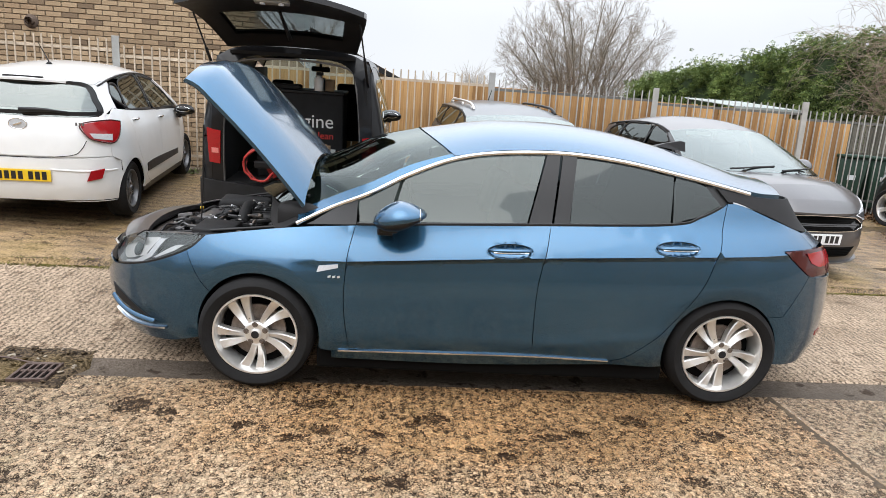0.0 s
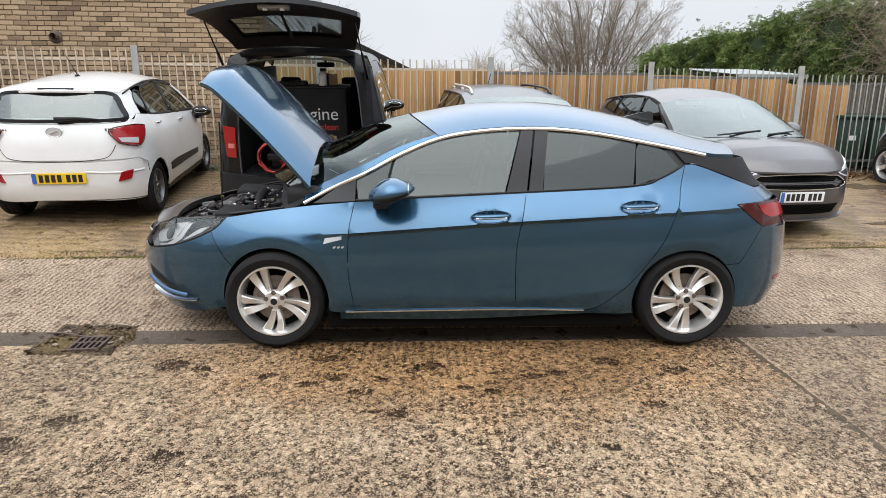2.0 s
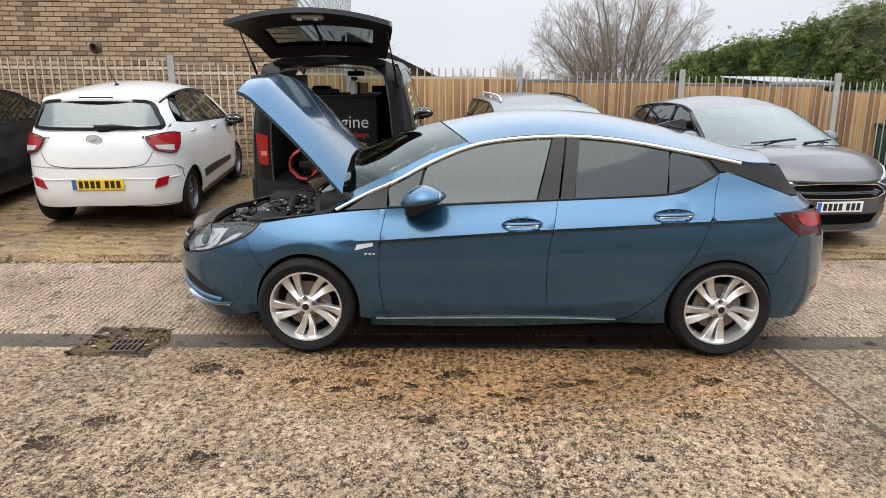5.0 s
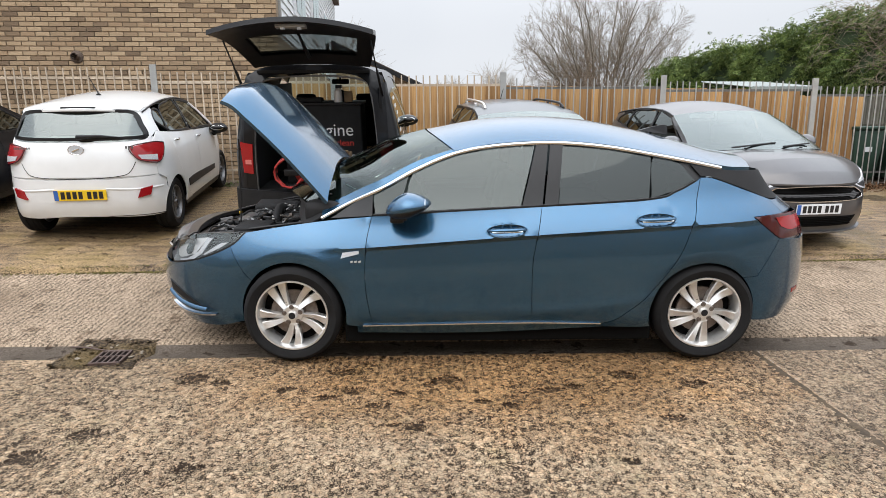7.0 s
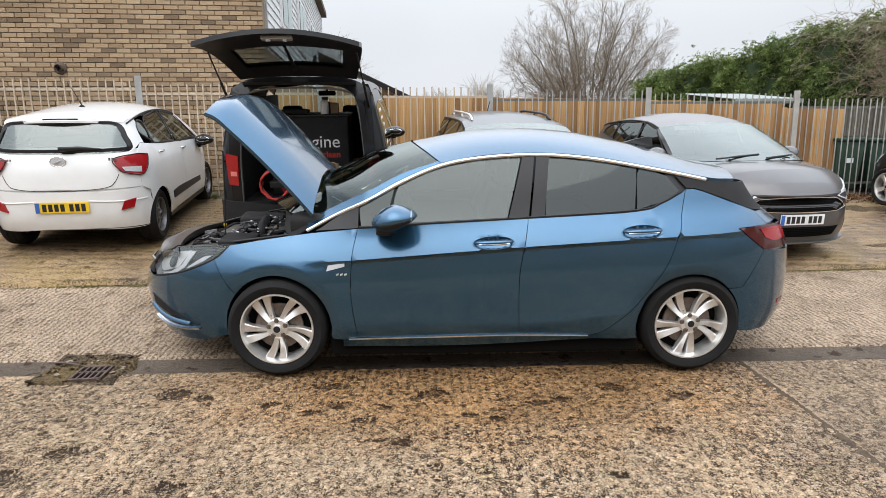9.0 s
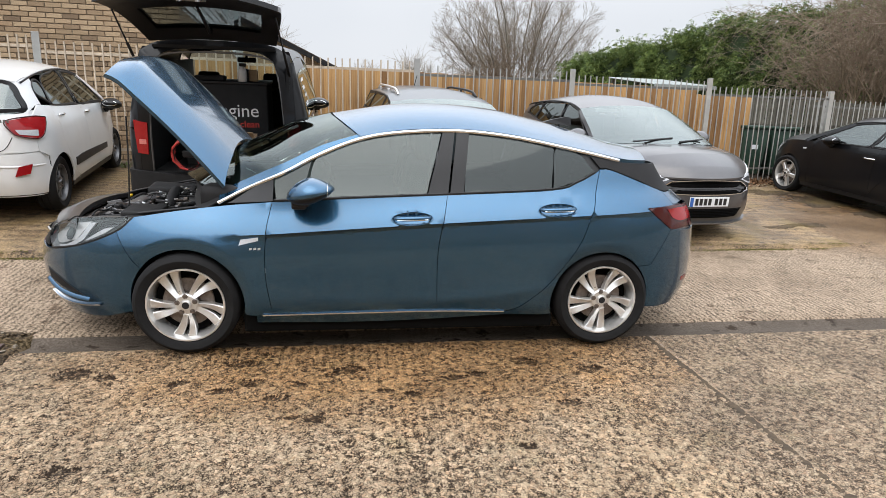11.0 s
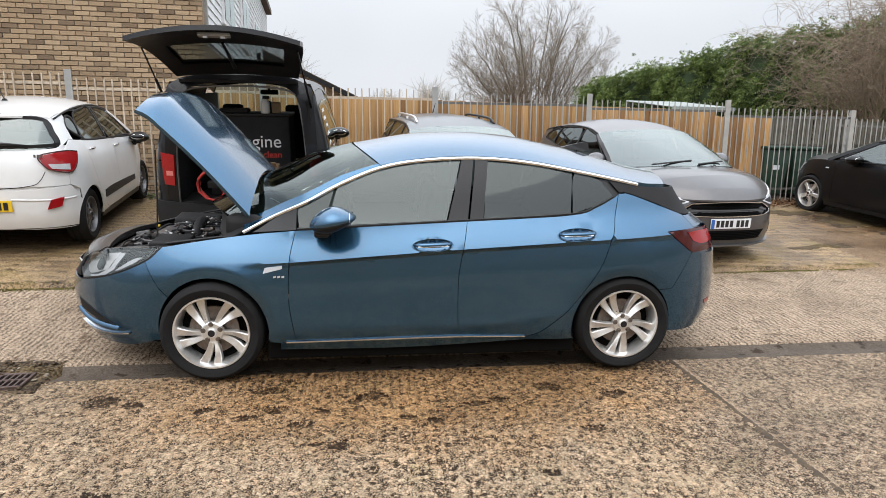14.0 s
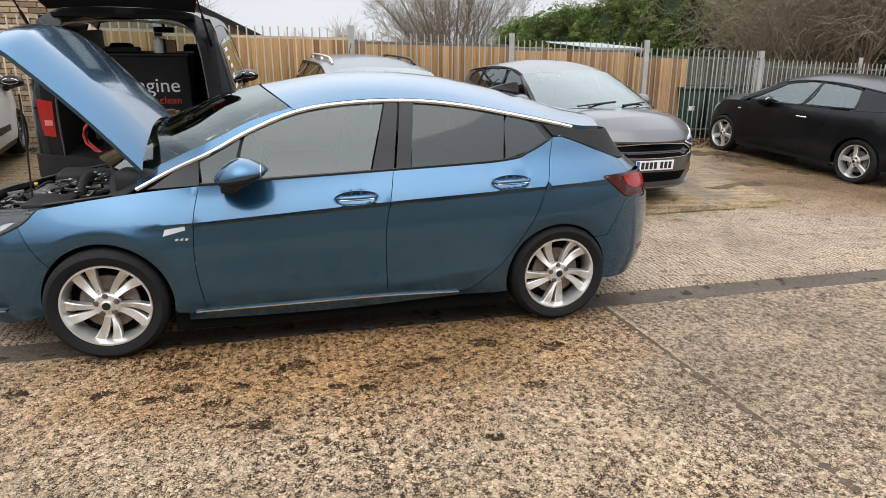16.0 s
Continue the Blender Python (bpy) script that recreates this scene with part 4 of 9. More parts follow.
def build_railings():
    x, y = yard(0, 0)
    f = thing("railing_fence", pose(x, y, 0, 0, 0, math.degrees(YAW)), "tall weathered galvanised steel bar railings with flat posts", "fence")
    bar = mesh_of("rail_bar", *bar_shape(0.019, 1.0), GALV)
    rusty_bar = mesh_of("rail_bar", *bar_shape(0.021, 1.0), RUSTY)
    for i in range(-5, 3):
        u0, top = i * BAY, bay_top(i)
        n = 23
        for k in range(1, n):
            u = u0 + BAY * k / n
            foot = rail_foot(u) - 0.03
            child("rail_bar", rusty_bar if i < 0 else bar, f, pose(u, random.uniform(-0.003, 0.003), foot, random.uniform(-0.3, 0.3), random.uniform(-0.4, 0.4), 0) @ Matrix.Diagonal((1, 1, top - foot + random.uniform(-0.006, 0.006), 1)))
        for zz in (top - 0.15, rail_foot(u0 + BAY / 2) + 0.22):
            part("rail", boxed((BAY - 0.06, 0.012, 0.04), (u0 + BAY / 2, 0.016, zz), 0.003), RUSTY if i < 0 else RAIL_SHADE, f)
    for i in range(-5, 4):
        u = i * BAY
        foot = rail_foot(u) - 0.05
        top = max(bay_top(i) if i in FENCE_STEPS else 2.05, bay_top(i - 1) if i - 1 in FENCE_STEPS else 0) + 0.05
        if i == 3:
            top = 2.1
        bm = bmesh.new()
        box(bm, (0.1, 0.012, top - foot), (u, -0.012, (top + foot) / 2), 0.003)
        box(bm, (0.012, 0.09, top - foot), (u, 0.038, (top + foot) / 2), 0.003)
        part("post", bm, GALV, f)
    return f


def bar_shape(w, h):
    r, verts, faces = w / 2, [], []
    ring = [(r, r * 0.5), (r * 0.5, r), (-r * 0.5, r), (-r, r * 0.5), (-r, -r * 0.5), (-r * 0.5, -r), (r * 0.5, -r), (r, -r * 0.5)]
    for z in (0, h):
        verts += [(a, b, z) for a, b in ring]
    faces = [(i, (i + 1) % 8, 8 + (i + 1) % 8, 8 + i) for i in range(8)] + [tuple(range(8, 16))]
    return verts, faces


build_railings()

TIMBER, t_nt, t_b = fresh("new_feather_edge_pine")
_v = coords(t_nt, (18, 18, 1.1))
_grain = noisy(t_nt, _v, 2.2, 6.0, 0.6)
_col = ramp(t_nt, _grain, [(0.28, (0.25, 0.135, 0.05)), (0.5, (0.42, 0.25, 0.105)), (0.75, (0.52, 0.34, 0.16))])
_kn = node(t_nt, "ShaderNodeTexVoronoi", Scale=3.2)
t_nt.links.new(coords(t_nt, (2.2, 2.2, 1)), _kn.inputs["Vector"])
_col = blend(t_nt, ramp(t_nt, _kn.outputs["Distance"], [(0.05, (1, 1, 1)), (0.1, (0, 0, 0))]), _col, (0.10, 0.05, 0.02))
_inf = t_nt.nodes.new("ShaderNodeObjectInfo")
_col = blend(t_nt, 1.0, _col, ramp(t_nt, _inf.outputs["Random"], [(0, (0.52, 0.44, 0.36)), (0.3, (0.86, 0.80, 0.72)), (0.6, (1, 1, 1)), (1, (1.2, 1.14, 1.02))]), "MULTIPLY")
t_nt.links.new(_col, t_b.inputs["Base Color"])
t_b.inputs["Roughness"].default_value = 0.75
relief(t_nt, t_b, _grain, 0.3, 0.004)
OLD_WOOD, o_nt, o_b = fresh("silvered_old_fence_wood")
_grain = noisy(o_nt, coords(o_nt, (22, 22, 1.4)), 2.0, 6.0, 0.65)
_col = ramp(o_nt, _grain, [(0.3, (0.035, 0.034, 0.026)), (0.5, (0.095, 0.088, 0.072)), (0.72, (0.21, 0.195, 0.17))])
_col = blend(o_nt, 0.7, _col, ramp(o_nt, noisy(o_nt, coords(o_nt), 2.6, 5.0, 0.6), [(0.35, (0.42, 0.46, 0.34)), (0.62, (1.1, 1.08, 1.05))]), "MULTIPLY")
_inf = o_nt.nodes.new("ShaderNodeObjectInfo")
_col = blend(o_nt, 1.0, _col, ramp(o_nt, _inf.outputs["Random"], [(0, (0.6, 0.6, 0.58)), (1, (1.2, 1.2, 1.2))]), "MULTIPLY")
o_nt.links.new(_col, o_b.inputs["Base Color"])
o_b.inputs["Roughness"].default_value = 0.88
relief(o_nt, o_b, _grain, 0.4, 0.004)


def build_timber_fence():
    x, y = yard(0, 0.36)
    f = thing("timber_fence", pose(x, y, 0, 0, 0, math.degrees(YAW)), "new pine close-board fence behind the steel railings", "fence")
    shape = [(-0.06, 0, 0), (0.06, 0, 0), (0.06, 0.014, 0), (-0.06, 0.006, 0)]
    verts = shape + [(a, b, 1) for a, b, _ in shape]
    board = mesh_of("board", verts, [(0, 1, 5, 4), (1, 2, 6, 5), (2, 3, 7, 6), (3, 0, 4, 7), (4, 5, 6, 7)], TIMBER)
    u, k = -3.4, 0
    while u < 6.72:
        foot = upper_z(u, 0.36)
        top = 2.15 - 0.016 * u - (0.1 if u > 2 * BAY else 0)
        child("board", board, f, pose(u, -0.012 * (k % 2) + random.uniform(-0.002, 0.002), foot, 0, random.uniform(-0.35, 0.35), random.uniform(-3, 3)) @ Matrix.Diagonal((1, 1, top - foot + random.uniform(-0.008, 0.008), 1)))
        u += 0.104
        k += 1
    for zz in (0.75, 1.3, 1.9):
        part("rail", boxed((10.2, 0.05, 0.075), (1.65, 0.05, zz), 0.004), TIMBER, f)
    return f


build_timber_fence()


def build_old_fence():
    """Greyed panels and a low trellis beyond the end of the new boards."""
    x, y = yard(0, 0.9)
    f = thing("old_panel_fence", pose(x, y, 0, 0, 0, math.degrees(YAW)), "weathered grey board fence beyond the railings", "fence")
    u = 6.55
    board = mesh_of("board", *bar_shape(0.1, 1.0), OLD_WOOD)
    while u < 11.2:
        foot = upper_z(u, 0.9)
        child("board", board, f, pose(u, 0, foot - 0.02, 0, random.uniform(-0.8, 0.8), 0) @ Matrix.Diagonal((1, 0.2, 1.62 + random.uniform(-0.02, 0.02), 1)))
        u += 0.108
    for zz in (0.95, 1.25, 1.42):
        part("rail", boxed((4.7, 0.04, 0.05), (8.85, -0.03, zz), 0.004), OLD_WOOD, f)
    return f


build_old_fence()

# ---- brick building ----
BRICK, b_nt, b_b = fresh("buff_multi_brick")
_v = coords(b_nt)
_tone = noisy(b_nt, _v, 1.1, 4.0)
_isl = b_nt.nodes.new("ShaderNodeNewGeometry")
_info = b_nt.nodes.new("ShaderNodeObjectInfo")
_add = b_nt.nodes.new("ShaderNodeMath")
_add.operation = "ADD"
b_nt.links.new(_isl.outputs["Random Per Island"], _add.inputs[0])
b_nt.links.new(_info.outputs["Random"], _add.inputs[1])
_fr = b_nt.nodes.new("ShaderNodeMath")
_fr.operation = "FRACT"
b_nt.links.new(_add.outputs[0], _fr.inputs[0])
_col = ramp(b_nt, _fr.outputs[0], [(0.0, (0.17, 0.12, 0.078)), (0.2, (0.29, 0.21, 0.132)), (0.5, (0.385, 0.285, 0.182)), (0.8, (0.45, 0.34, 0.222)), (1.0, (0.33, 0.23, 0.142))])
_col = blend(b_nt, 0.5, _col, ramp(b_nt, _tone, [(0.35, (0.62, 0.55, 0.48)), (0.65, (1.12, 1.08, 1.02))]), "MULTIPLY")
_fg = noisy(b_nt, _v, 70.0, 4.0)
_col = blend(b_nt, 0.4, _col, ramp(b_nt, _fg, [(0.3, (0.6, 0.6, 0.6)), (0.7, (1.2, 1.2, 1.2))]), "MULTIPLY")
b_nt.links.new(_col, b_b.inputs["Base Color"])
b_b.inputs["Roughness"].default_value = 0.9
relief(b_nt, b_b, _fg, 0.4, 0.004)
MORTAR = plain("brown_mortar", (0.25, 0.195, 0.137), 0.95, 0, 0.35, 3, 90, 0.5)
CLADDING = plain("white_weatherboard", (0.66, 0.68, 0.69), 0.55, 0, 0.12, 2, 40)
FRAME_WHITE = plain("white_window_frame", (0.75, 0.76, 0.77), 0.4, 0, 0.08)
ROOF_TILE = plain("brown_roof_tile", (0.10, 0.072, 0.055), 0.85, 0, 0.4, 3, 50, 0.5, pieces=0.2)
DARK_PANE = glazing("dark_window_pane", (0.10, 0.12, 0.13))

WALL_V, WALL_U1, WALL_U0, WALL_TOP = 0.62, -3.68, -16.0, 6.2


def brick_cells(length, rows, z0):
    """Places and lengths of stretcher-bond bricks along a wall: (along, z, length)."""
    for r in range(rows):
        a = -0.1125 * (r % 2) - 0.02
        while a < length:
            lo, hi = max(0.0, a + 0.005), min(length, a + 0.22)
            if hi - lo > 0.03:
                yield lo, z0 + r * 0.075, hi - lo
            a += 0.225


def brick_solid(lo, z, w, depth, verts, faces):
    b = len(verts)
    e, d = 0.004, depth
    y = -d + random.uniform(-0.003, 0.003)
    verts += [(lo, 0, z), (lo + w, 0, z), (lo + w, 0, z + 0.065), (lo, 0, z + 0.065), (lo + e, y, z + e), (lo + w - e, y, z + e), (lo + w - e, y, z + 0.065 - e), (lo + e, y, z + 0.065 - e)]
    faces += [(b + 4, b + 5, b + 6, b + 7), (b, b + 1, b + 5, b + 4), (b + 1, b + 2, b + 6, b + 5), (b + 2, b + 3, b + 7, b + 6), (b + 3, b, b + 4, b + 7)]


def build_building():
    x, y = yard(WALL_U0, WALL_V)
    length = WALL_U1 - WALL_U0
    m = pose(x, y, 0, 0, 0, math.degrees(YAW))
    b = new("wall_north")
    b.matrix_basis = m
    tagged(b, "buff multi-tone brick gable wall of a two-storey building", "building", kind="structure")
    part("wall_core", boxed((length, 0.25, WALL_TOP - 0.3), (length / 2, 0.135, (WALL_TOP + 0.3) / 2)), MORTAR, b)
    near = []
    verts, faces = [], []
    for lo, z, w in brick_cells(length, 76, 0.55):
        if lo > length - 4.3 and 2.35 < z < 3.6 and len(near) < 300:
            near.append((lo, z, w))
        else:
            brick_solid(lo, z, w, 0.012, verts, faces)
    tagged(child("brickwork", mesh_of("brickwork", verts, faces, BRICK), b), kind="stuff")
    shapes = {}
    for lo, z, w in near:
        key = round(w, 2)
        if key not in shapes:
            vs, fs = [], []
            brick_solid(0, 0, w, 0.012, vs, fs)
            shapes[key] = mesh_of("brick", vs, fs, BRICK)
        child("brick", shapes[key], b, pose(lo, random.uniform(-0.002, 0.002), z))
    # flue stub
    bm = bmesh.new()
    tube(bm, [(0, 0.02, 0), (0, -0.1, 0)], 0.05, 20, False)
    tube(bm, [(0, -0.1, 0), (0, 0.0, 0)], 0.036, 20, False)
    tube(bm, [(0, -0.012, 0), (0, 0.01, 0)], 0.1, 24)
    fl = part("flue_pipe", bm, ROOF_TILE, b, "short brown flue pipe in the brickwork", True)
    fl.matrix_basis = pose(length - 3.2, -0.01, 2.63)
    # white clad return side with windows
    side = new("wall_east")
    xx, yy = yard(WALL_U1, WALL_V)
    side.matrix_basis = pose(xx, yy, 0, 0, 0, math.degrees(YAW) + 90)
    tagged(side, "white weatherboarded upper side wall above brick", "building", kind="structure")
    depth = 15.0
    part("wall_core", boxed((depth, 0.2, 2.6), (depth / 2 + 0.27, 0.11, 1.7)), BRICK, side)
    part("upper_core", boxed((depth, 0.2, WALL_TOP - 3.0), (depth / 2 + 0.27, 0.11, (WALL_TOP + 3.0) / 2)), CLADDING, side)
    bd = mesh_of("weatherboard", [(0, 0, 0), (depth, 0, 0), (depth, -0.025, 0), (0, -0.025, 0), (0, 0, 0.15), (depth, 0, 0.15), (depth, -0.006, 0.15), (0, -0.006, 0.15)],
                 [(0, 1, 2, 3), (3, 2, 6, 7), (7, 6, 5, 4), (0, 3, 7, 4), (1, 5, 6, 2)], CLADDING)
    for i in range(21):
        child("weatherboard", bd, side, pose(0.27, 0, 3.05 + i * 0.148))
    for i, a in enumerate((3.0, 6.4, 9.8)):
        w = part("window_frame", boxed((1.7, 0.07, 1.3), (a, -0.035, 4.3), 0.01), FRAME_WHITE, side)
        part("window_pane", boxed((0.74, 0.01, 1.12), (a - 0.4, -0.076, 4.3)), DARK_PANE, w)
        part("window_pane", boxed((0.74, 0.01, 1.12), (a + 0.4, -0.076, 4.3)), DARK_PANE, w)
    part("corner_trim", boxed((0.07, 0.07, WALL_TOP - 3.0), (0.24, -0.01, (WALL_TOP + 3.0) / 2), 0.005), GALV, side)
    roof = part("roof", boxed((length + 0.4, 15.6, 0.18), (length / 2, 7.6, WALL_TOP + 0.09)), ROOF_TILE, b)


build_building()


# ---- the blue hatchback with its bonnet up ----
def blue_hatchback():
    body = Body(0.905, -1.09, 0.55, 2.5, 3.53, 2.5, 2.7,
                [(0.1, 0.08), (0.2, 0.035), (0.3, 0.005), (0.5, 0.0), (0.8, 0.0), (0.95, 0.02), (1.05, 0.07), (1.2, 0.14), (1.35, 0.225), (1.45, 0.30), (1.55, 0.4)],
                [(0.1, 0.2), (0.2, 0.1), (0.35, 0.02), (0.5, 0.0), (0.62, 0.03), (0.72, 0.10), (0.82, 0.24), (0.95, 0.5)],
                [(0.2, 0.12), (0.35, 0.02), (0.5, 0), (0.7, 0.01), (0.82, 0.04), (0.93, 0.11), (1.03, 0.29), (1.13, 0.44), (1.23, 0.58), (1.4, 0.75)], astra_crease)
    m = pose(0, -0.03, 0, 2.0) @ pose(0, 0.905, 0)
    MORE = dense_points()
    car = thing("hatchback_car", m, "metallic blue five-door hatchback with raised bonnet on wet concrete", "car")
    s0, s1 = body.s0, body.s1
    mir = lambda pts, e: [(2 * e - s, z) for s, z in reversed(pts)]
    gap_a = [(0.53, 0.955), (0.494, 0.769), (0.486, 0.509), (0.52, 0.265)]
    gap_b = [(1.60, 1.005), (1.56, 0.80), (1.536, 0.628), (1.54, 0.272)]
    gap_c = [(2.614, 1.17), (2.536, 0.923), (2.454, 0.709), (2.30, 0.477), (2.104, 0.305), (2.0, 0.262)]
    af, ar = (0.0, 0.315, 0.35), (2.64, 0.305, 0.345)
    panel("front_wing", body, outline_of([(-0.33, 0.84), (-0.05, 0.885), (0.25, 0.922)], [(0.25, 0.925), (0.53, 0.955)], gap_a, [(0.42, 0.25), (0.36, 0.25)], arc(*af, -8, 140), [(-0.42, 0.757)]), BLUE, car, step=0.045, line=crease_height, more=MORE)
    panel("front_door", body, outline_of([(0.53, 0.955), (0.955, 0.978), (1.60, 1.005)], gap_b, gap_a[::-1]), BLUE, car, step=0.045, line=crease_height, more=MORE)
    panel("rear_door", body, outline_of([(1.60, 1.005), (2.0, 1.022), (2.283, 1.04), (2.45, 1.085), (2.577, 1.145), (2.614, 1.17)], gap_c, gap_b[::-1]), BLUE, car, step=0.045, line=crease_height, more=MORE)
    panel("rear_quarter", body, outline_of([(2.614, 1.17), (2.70, 1.165), (2.9, 1.10), (3.12, 1.03)], [(3.17, 0.945)], [(2.92, 0.937), (3.02, 0.86), (3.12, 0.79)], [(2.97, 0.56)], arc(*ar, 45, 190), [(2.31, 0.225), (2.0, 0.235)], gap_c[::-1]), BLUE, car, step=0.045, line=crease_height, more=MORE)
    panel("sill", body, outline_of([(0.42, 0.25), (0.52, 0.262), (1.54, 0.27), (2.0, 0.26)], [(2.0, 0.235), (1.2, 0.195), (0.42, 0.2)]), BLUE, car)
    band_ribbon("sill_strip", body, [(0.46, 0.258), (1.0, 0.266), (1.54, 0.272), (1.98, 0.262)], 0.012, 0.012, CHROME, car)
    half = [(2.97, 0.56), (3.12, 0.79), (3.42, 0.76)]
    low = [(3.0, 0.25), (3.3, 0.24), (3.6, 0.27)]
    panel("rear_bumper", body, outline_of([(2.97, 0.56), (3.12, 0.79)], [(3.12, 0.79), (3.42, 0.76)], mir([(3.12, 0.79), (3.42, 0.76)], s1), mir([(2.97, 0.56), (3.12, 0.79)], s1), mir(arc(*ar, -8, 45, 5)[::-1], s1)[::-1], mir(low, s1), low[::-1], arc(*ar, -8, 45, 5)), BLUE, car, (-1,))
    panel("tailgate", body, outline_of([(3.12, 1.028), (3.3, 1.022), (2 * s1 - 3.3, 1.022), (2 * s1 - 3.12, 1.028)], mir([(3.42, 0.77), (3.43, 0.94), (3.17, 0.95)], s1), [(3.42, 0.77), (3.43, 0.94), (3.17, 0.95)]), BLUE, car, (-1,), step=0.1)
    panel("rear_window", body, outline_of([(3.43, 1.035), (2 * s1 - 3.43, 1.035)], [(2 * s1 - 3.3, 1.2), (3.3, 1.2)]), PRIVACY_GLASS, car, (-1,), step=0.1, thick=0)
    f_top = [(-0.42, 0.757), (-0.66, 0.66), (-0.95, 0.60), (-1.2, 0.60)]
    f_low = [(-0.38, 0.25), (-0.6, 0.195), (-0.95, 0.18), (-1.3, 0.18)]
    panel("front_bumper", body, outline_of(f_low[::-1], arc(*af, 190, 140, 6), f_top, mir(f_top, s0), mir(arc(*af, 190, 140, 6), s0), mir(f_low[::-1], s0)), BLUE, car, (-1,), step=0.06)
    panel("headlight", body, outline_of([(-0.33, 0.84), (-0.55, 0.825), (-0.85, 0.79), (-1.06, 0.73)], [(-1.06, 0.73), (-1.04, 0.66), (-0.95, 0.605)], [(-0.95, 0.605), (-0.66, 0.665), (-0.42, 0.76), (-0.33, 0.84)]), LAMP_GLASS, car, label="clear headlight lens over a bright light guide", thick=0.0, step=0.05)
    panel("headlight_tub", body, outline_of([(-0.33, 0.84), (-0.55, 0.825), (-0.85, 0.79), (-1.06, 0.73)], [(-1.06, 0.73), (-1.04, 0.66), (-0.95, 0.605)], [(-0.95, 0.605), (-0.66, 0.665), (-0.42, 0.76), (-0.33, 0.84)]), DARK_ALLOY, car, sink=0.05, thick=-0.045, step=0.08)
    panel("lamp_bezel", body, outline_of([(-0.36, 0.825), (-0.50, 0.808), (-0.60, 0.795)], [(-0.66, 0.70), (-0.60, 0.705), (-0.44, 0.77)]), TRIM, car, sink=0.034)
    panel("lamp_reflector", body, outline_of([(-0.66, 0.785), (-0.80, 0.765), (-1.0, 0.725)], [(-1.0, 0.67), (-0.93, 0.63), (-0.74, 0.675)]), ALLOY, car, sink=0.036, step=0.04)
    panel("projector_lens", body, outline_of(arc(-0.82, 0.705, 0.032, 0, 350, 18)), LAMP_GLASS, car, sink=0.022)
    panel("projector_ring", body, outline_of(arc(-0.82, 0.705, 0.042, 0, 350, 18)), TRIM, car, sink=0.030)
    panel("daytime_lamp", body, outline_of([(-0.60, 0.785), (-0.655, 0.785)], [(-0.70, 0.70), (-0.80, 0.648), (-0.90, 0.628)], [(-0.88, 0.617), (-0.76, 0.636), (-0.665, 0.682)]), LAMP_WHITE, car, sink=0.018)
    panel("indicator_lamp", body, outline_of([(-0.45, 0.772), (-0.52, 0.762), (-0.62, 0.705), (-0.66, 0.68)], [(-0.63, 0.682), (-0.52, 0.73)]), LAMP_WHITE, car, sink=0.018)
    band_ribbon("headlight_seal", body, [(-0.33, 0.84), (-0.42, 0.757), (-0.66, 0.662), (-0.95, 0.603)], 0.012, 0.002, TRIM, car, sink=-0.001)
    panel("fog_intake", body, outline_of([(-0.66, 0.335), (-0.82, 0.355), (-1.0, 0.40)], [(-1.02, 0.47), (-0.92, 0.445), (-0.78, 0.39)]), MATT, car, sink=-0.003)
    for side in (-1, 1):
        pts = smooth_curve([(-0.63, 0.318), (-0.78, 0.325), (-0.92, 0.345), (-1.05, 0.39)], 5)
        ribbon("fog_blade", [wrap(body, a, b, side, -0.003) for a, b in pts], [Vector((-0.3, side * 0.75, 0.55))] * len(pts), 0.032, 0.004, BLUE, car)
    band_ribbon("bumper_blade", body, [(-0.55, 0.29), (-0.7, 0.27), (-0.9, 0.27), (-1.05, 0.3)], 0.014, 0.014, CHROME, car)
    panel("grille", body, outline_of([(s0 - 0.18, 0.62), (s0 + 0.18, 0.62)], [(s0 + 0.16, 0.44), (s0 - 0.16, 0.44)]), MATT, car, (-1,), sink=-0.004)
    panel("tail_light", body, outline_of([(2.92, 0.937), (3.17, 0.947), (3.42, 0.935)], [(3.42, 0.80)], [(3.42, 0.79), (3.2, 0.79), (3.12, 0.793), (3.02, 0.86), (2.92, 0.937)]), DARK_RED_LENS, car, sink=-0.006, step=0.04, label="dark red wraparound tail light")
    panel("lamp_element", body, outline_of([(3.08, 0.925), (3.2, 0.93), (3.40, 0.92)], [(3.40, 0.845), (3.22, 0.84), (3.13, 0.865)]), RED_LENS, car, sink=-0.0095, step=0.04, thick=0.003)
    panel("bumper_reflector", body, outline_of([(3.33, 0.40), (3.42, 0.40)], [(3.42, 0.43), (3.33, 0.43)]), RED_LENS, car, sink=-0.003)
    # glasshouse
    panel("sail_trim", body, outline_of([(0.25, 0.93), (0.42, 1.035), (0.535, 1.088)], [(0.535, 0.957)]), TRIM, car)
    panel("quarter_light", body, outline_of([(0.55, 0.962), (0.55, 1.093), (0.70, 1.165), (0.765, 1.20)], [(0.70, 0.975)]), PRIVACY_GLASS, car, sink=0.012, thick=0)
    panel("front_window", body, outline_of([(0.725, 0.978), (0.79, 1.213), (0.93, 1.275), (1.06, 1.314), (1.33, 1.36), (1.575, 1.372)], [(1.47, 1.008)]), TINTED_GLASS, car, sink=0.012, thick=0)
    panel("quarter_trim", body, outline_of([(2.49, 1.262), (2.67, 1.235)], [(2.66, 1.165), (2.578, 1.14)]), TRIM, car, sink=0.016, thick=0.0)
    panel("pillar_trim", body, outline_of([(1.475, 1.008), (1.58, 1.374)], [(1.66, 1.377)], [(1.605, 1.01)]), TRIM, car)
    panel("pillar_trim", body, outline_of([(1.615, 1.01), (1.67, 1.377)], [(1.755, 1.373)], [(1.705, 1.018)]), TRIM, car)
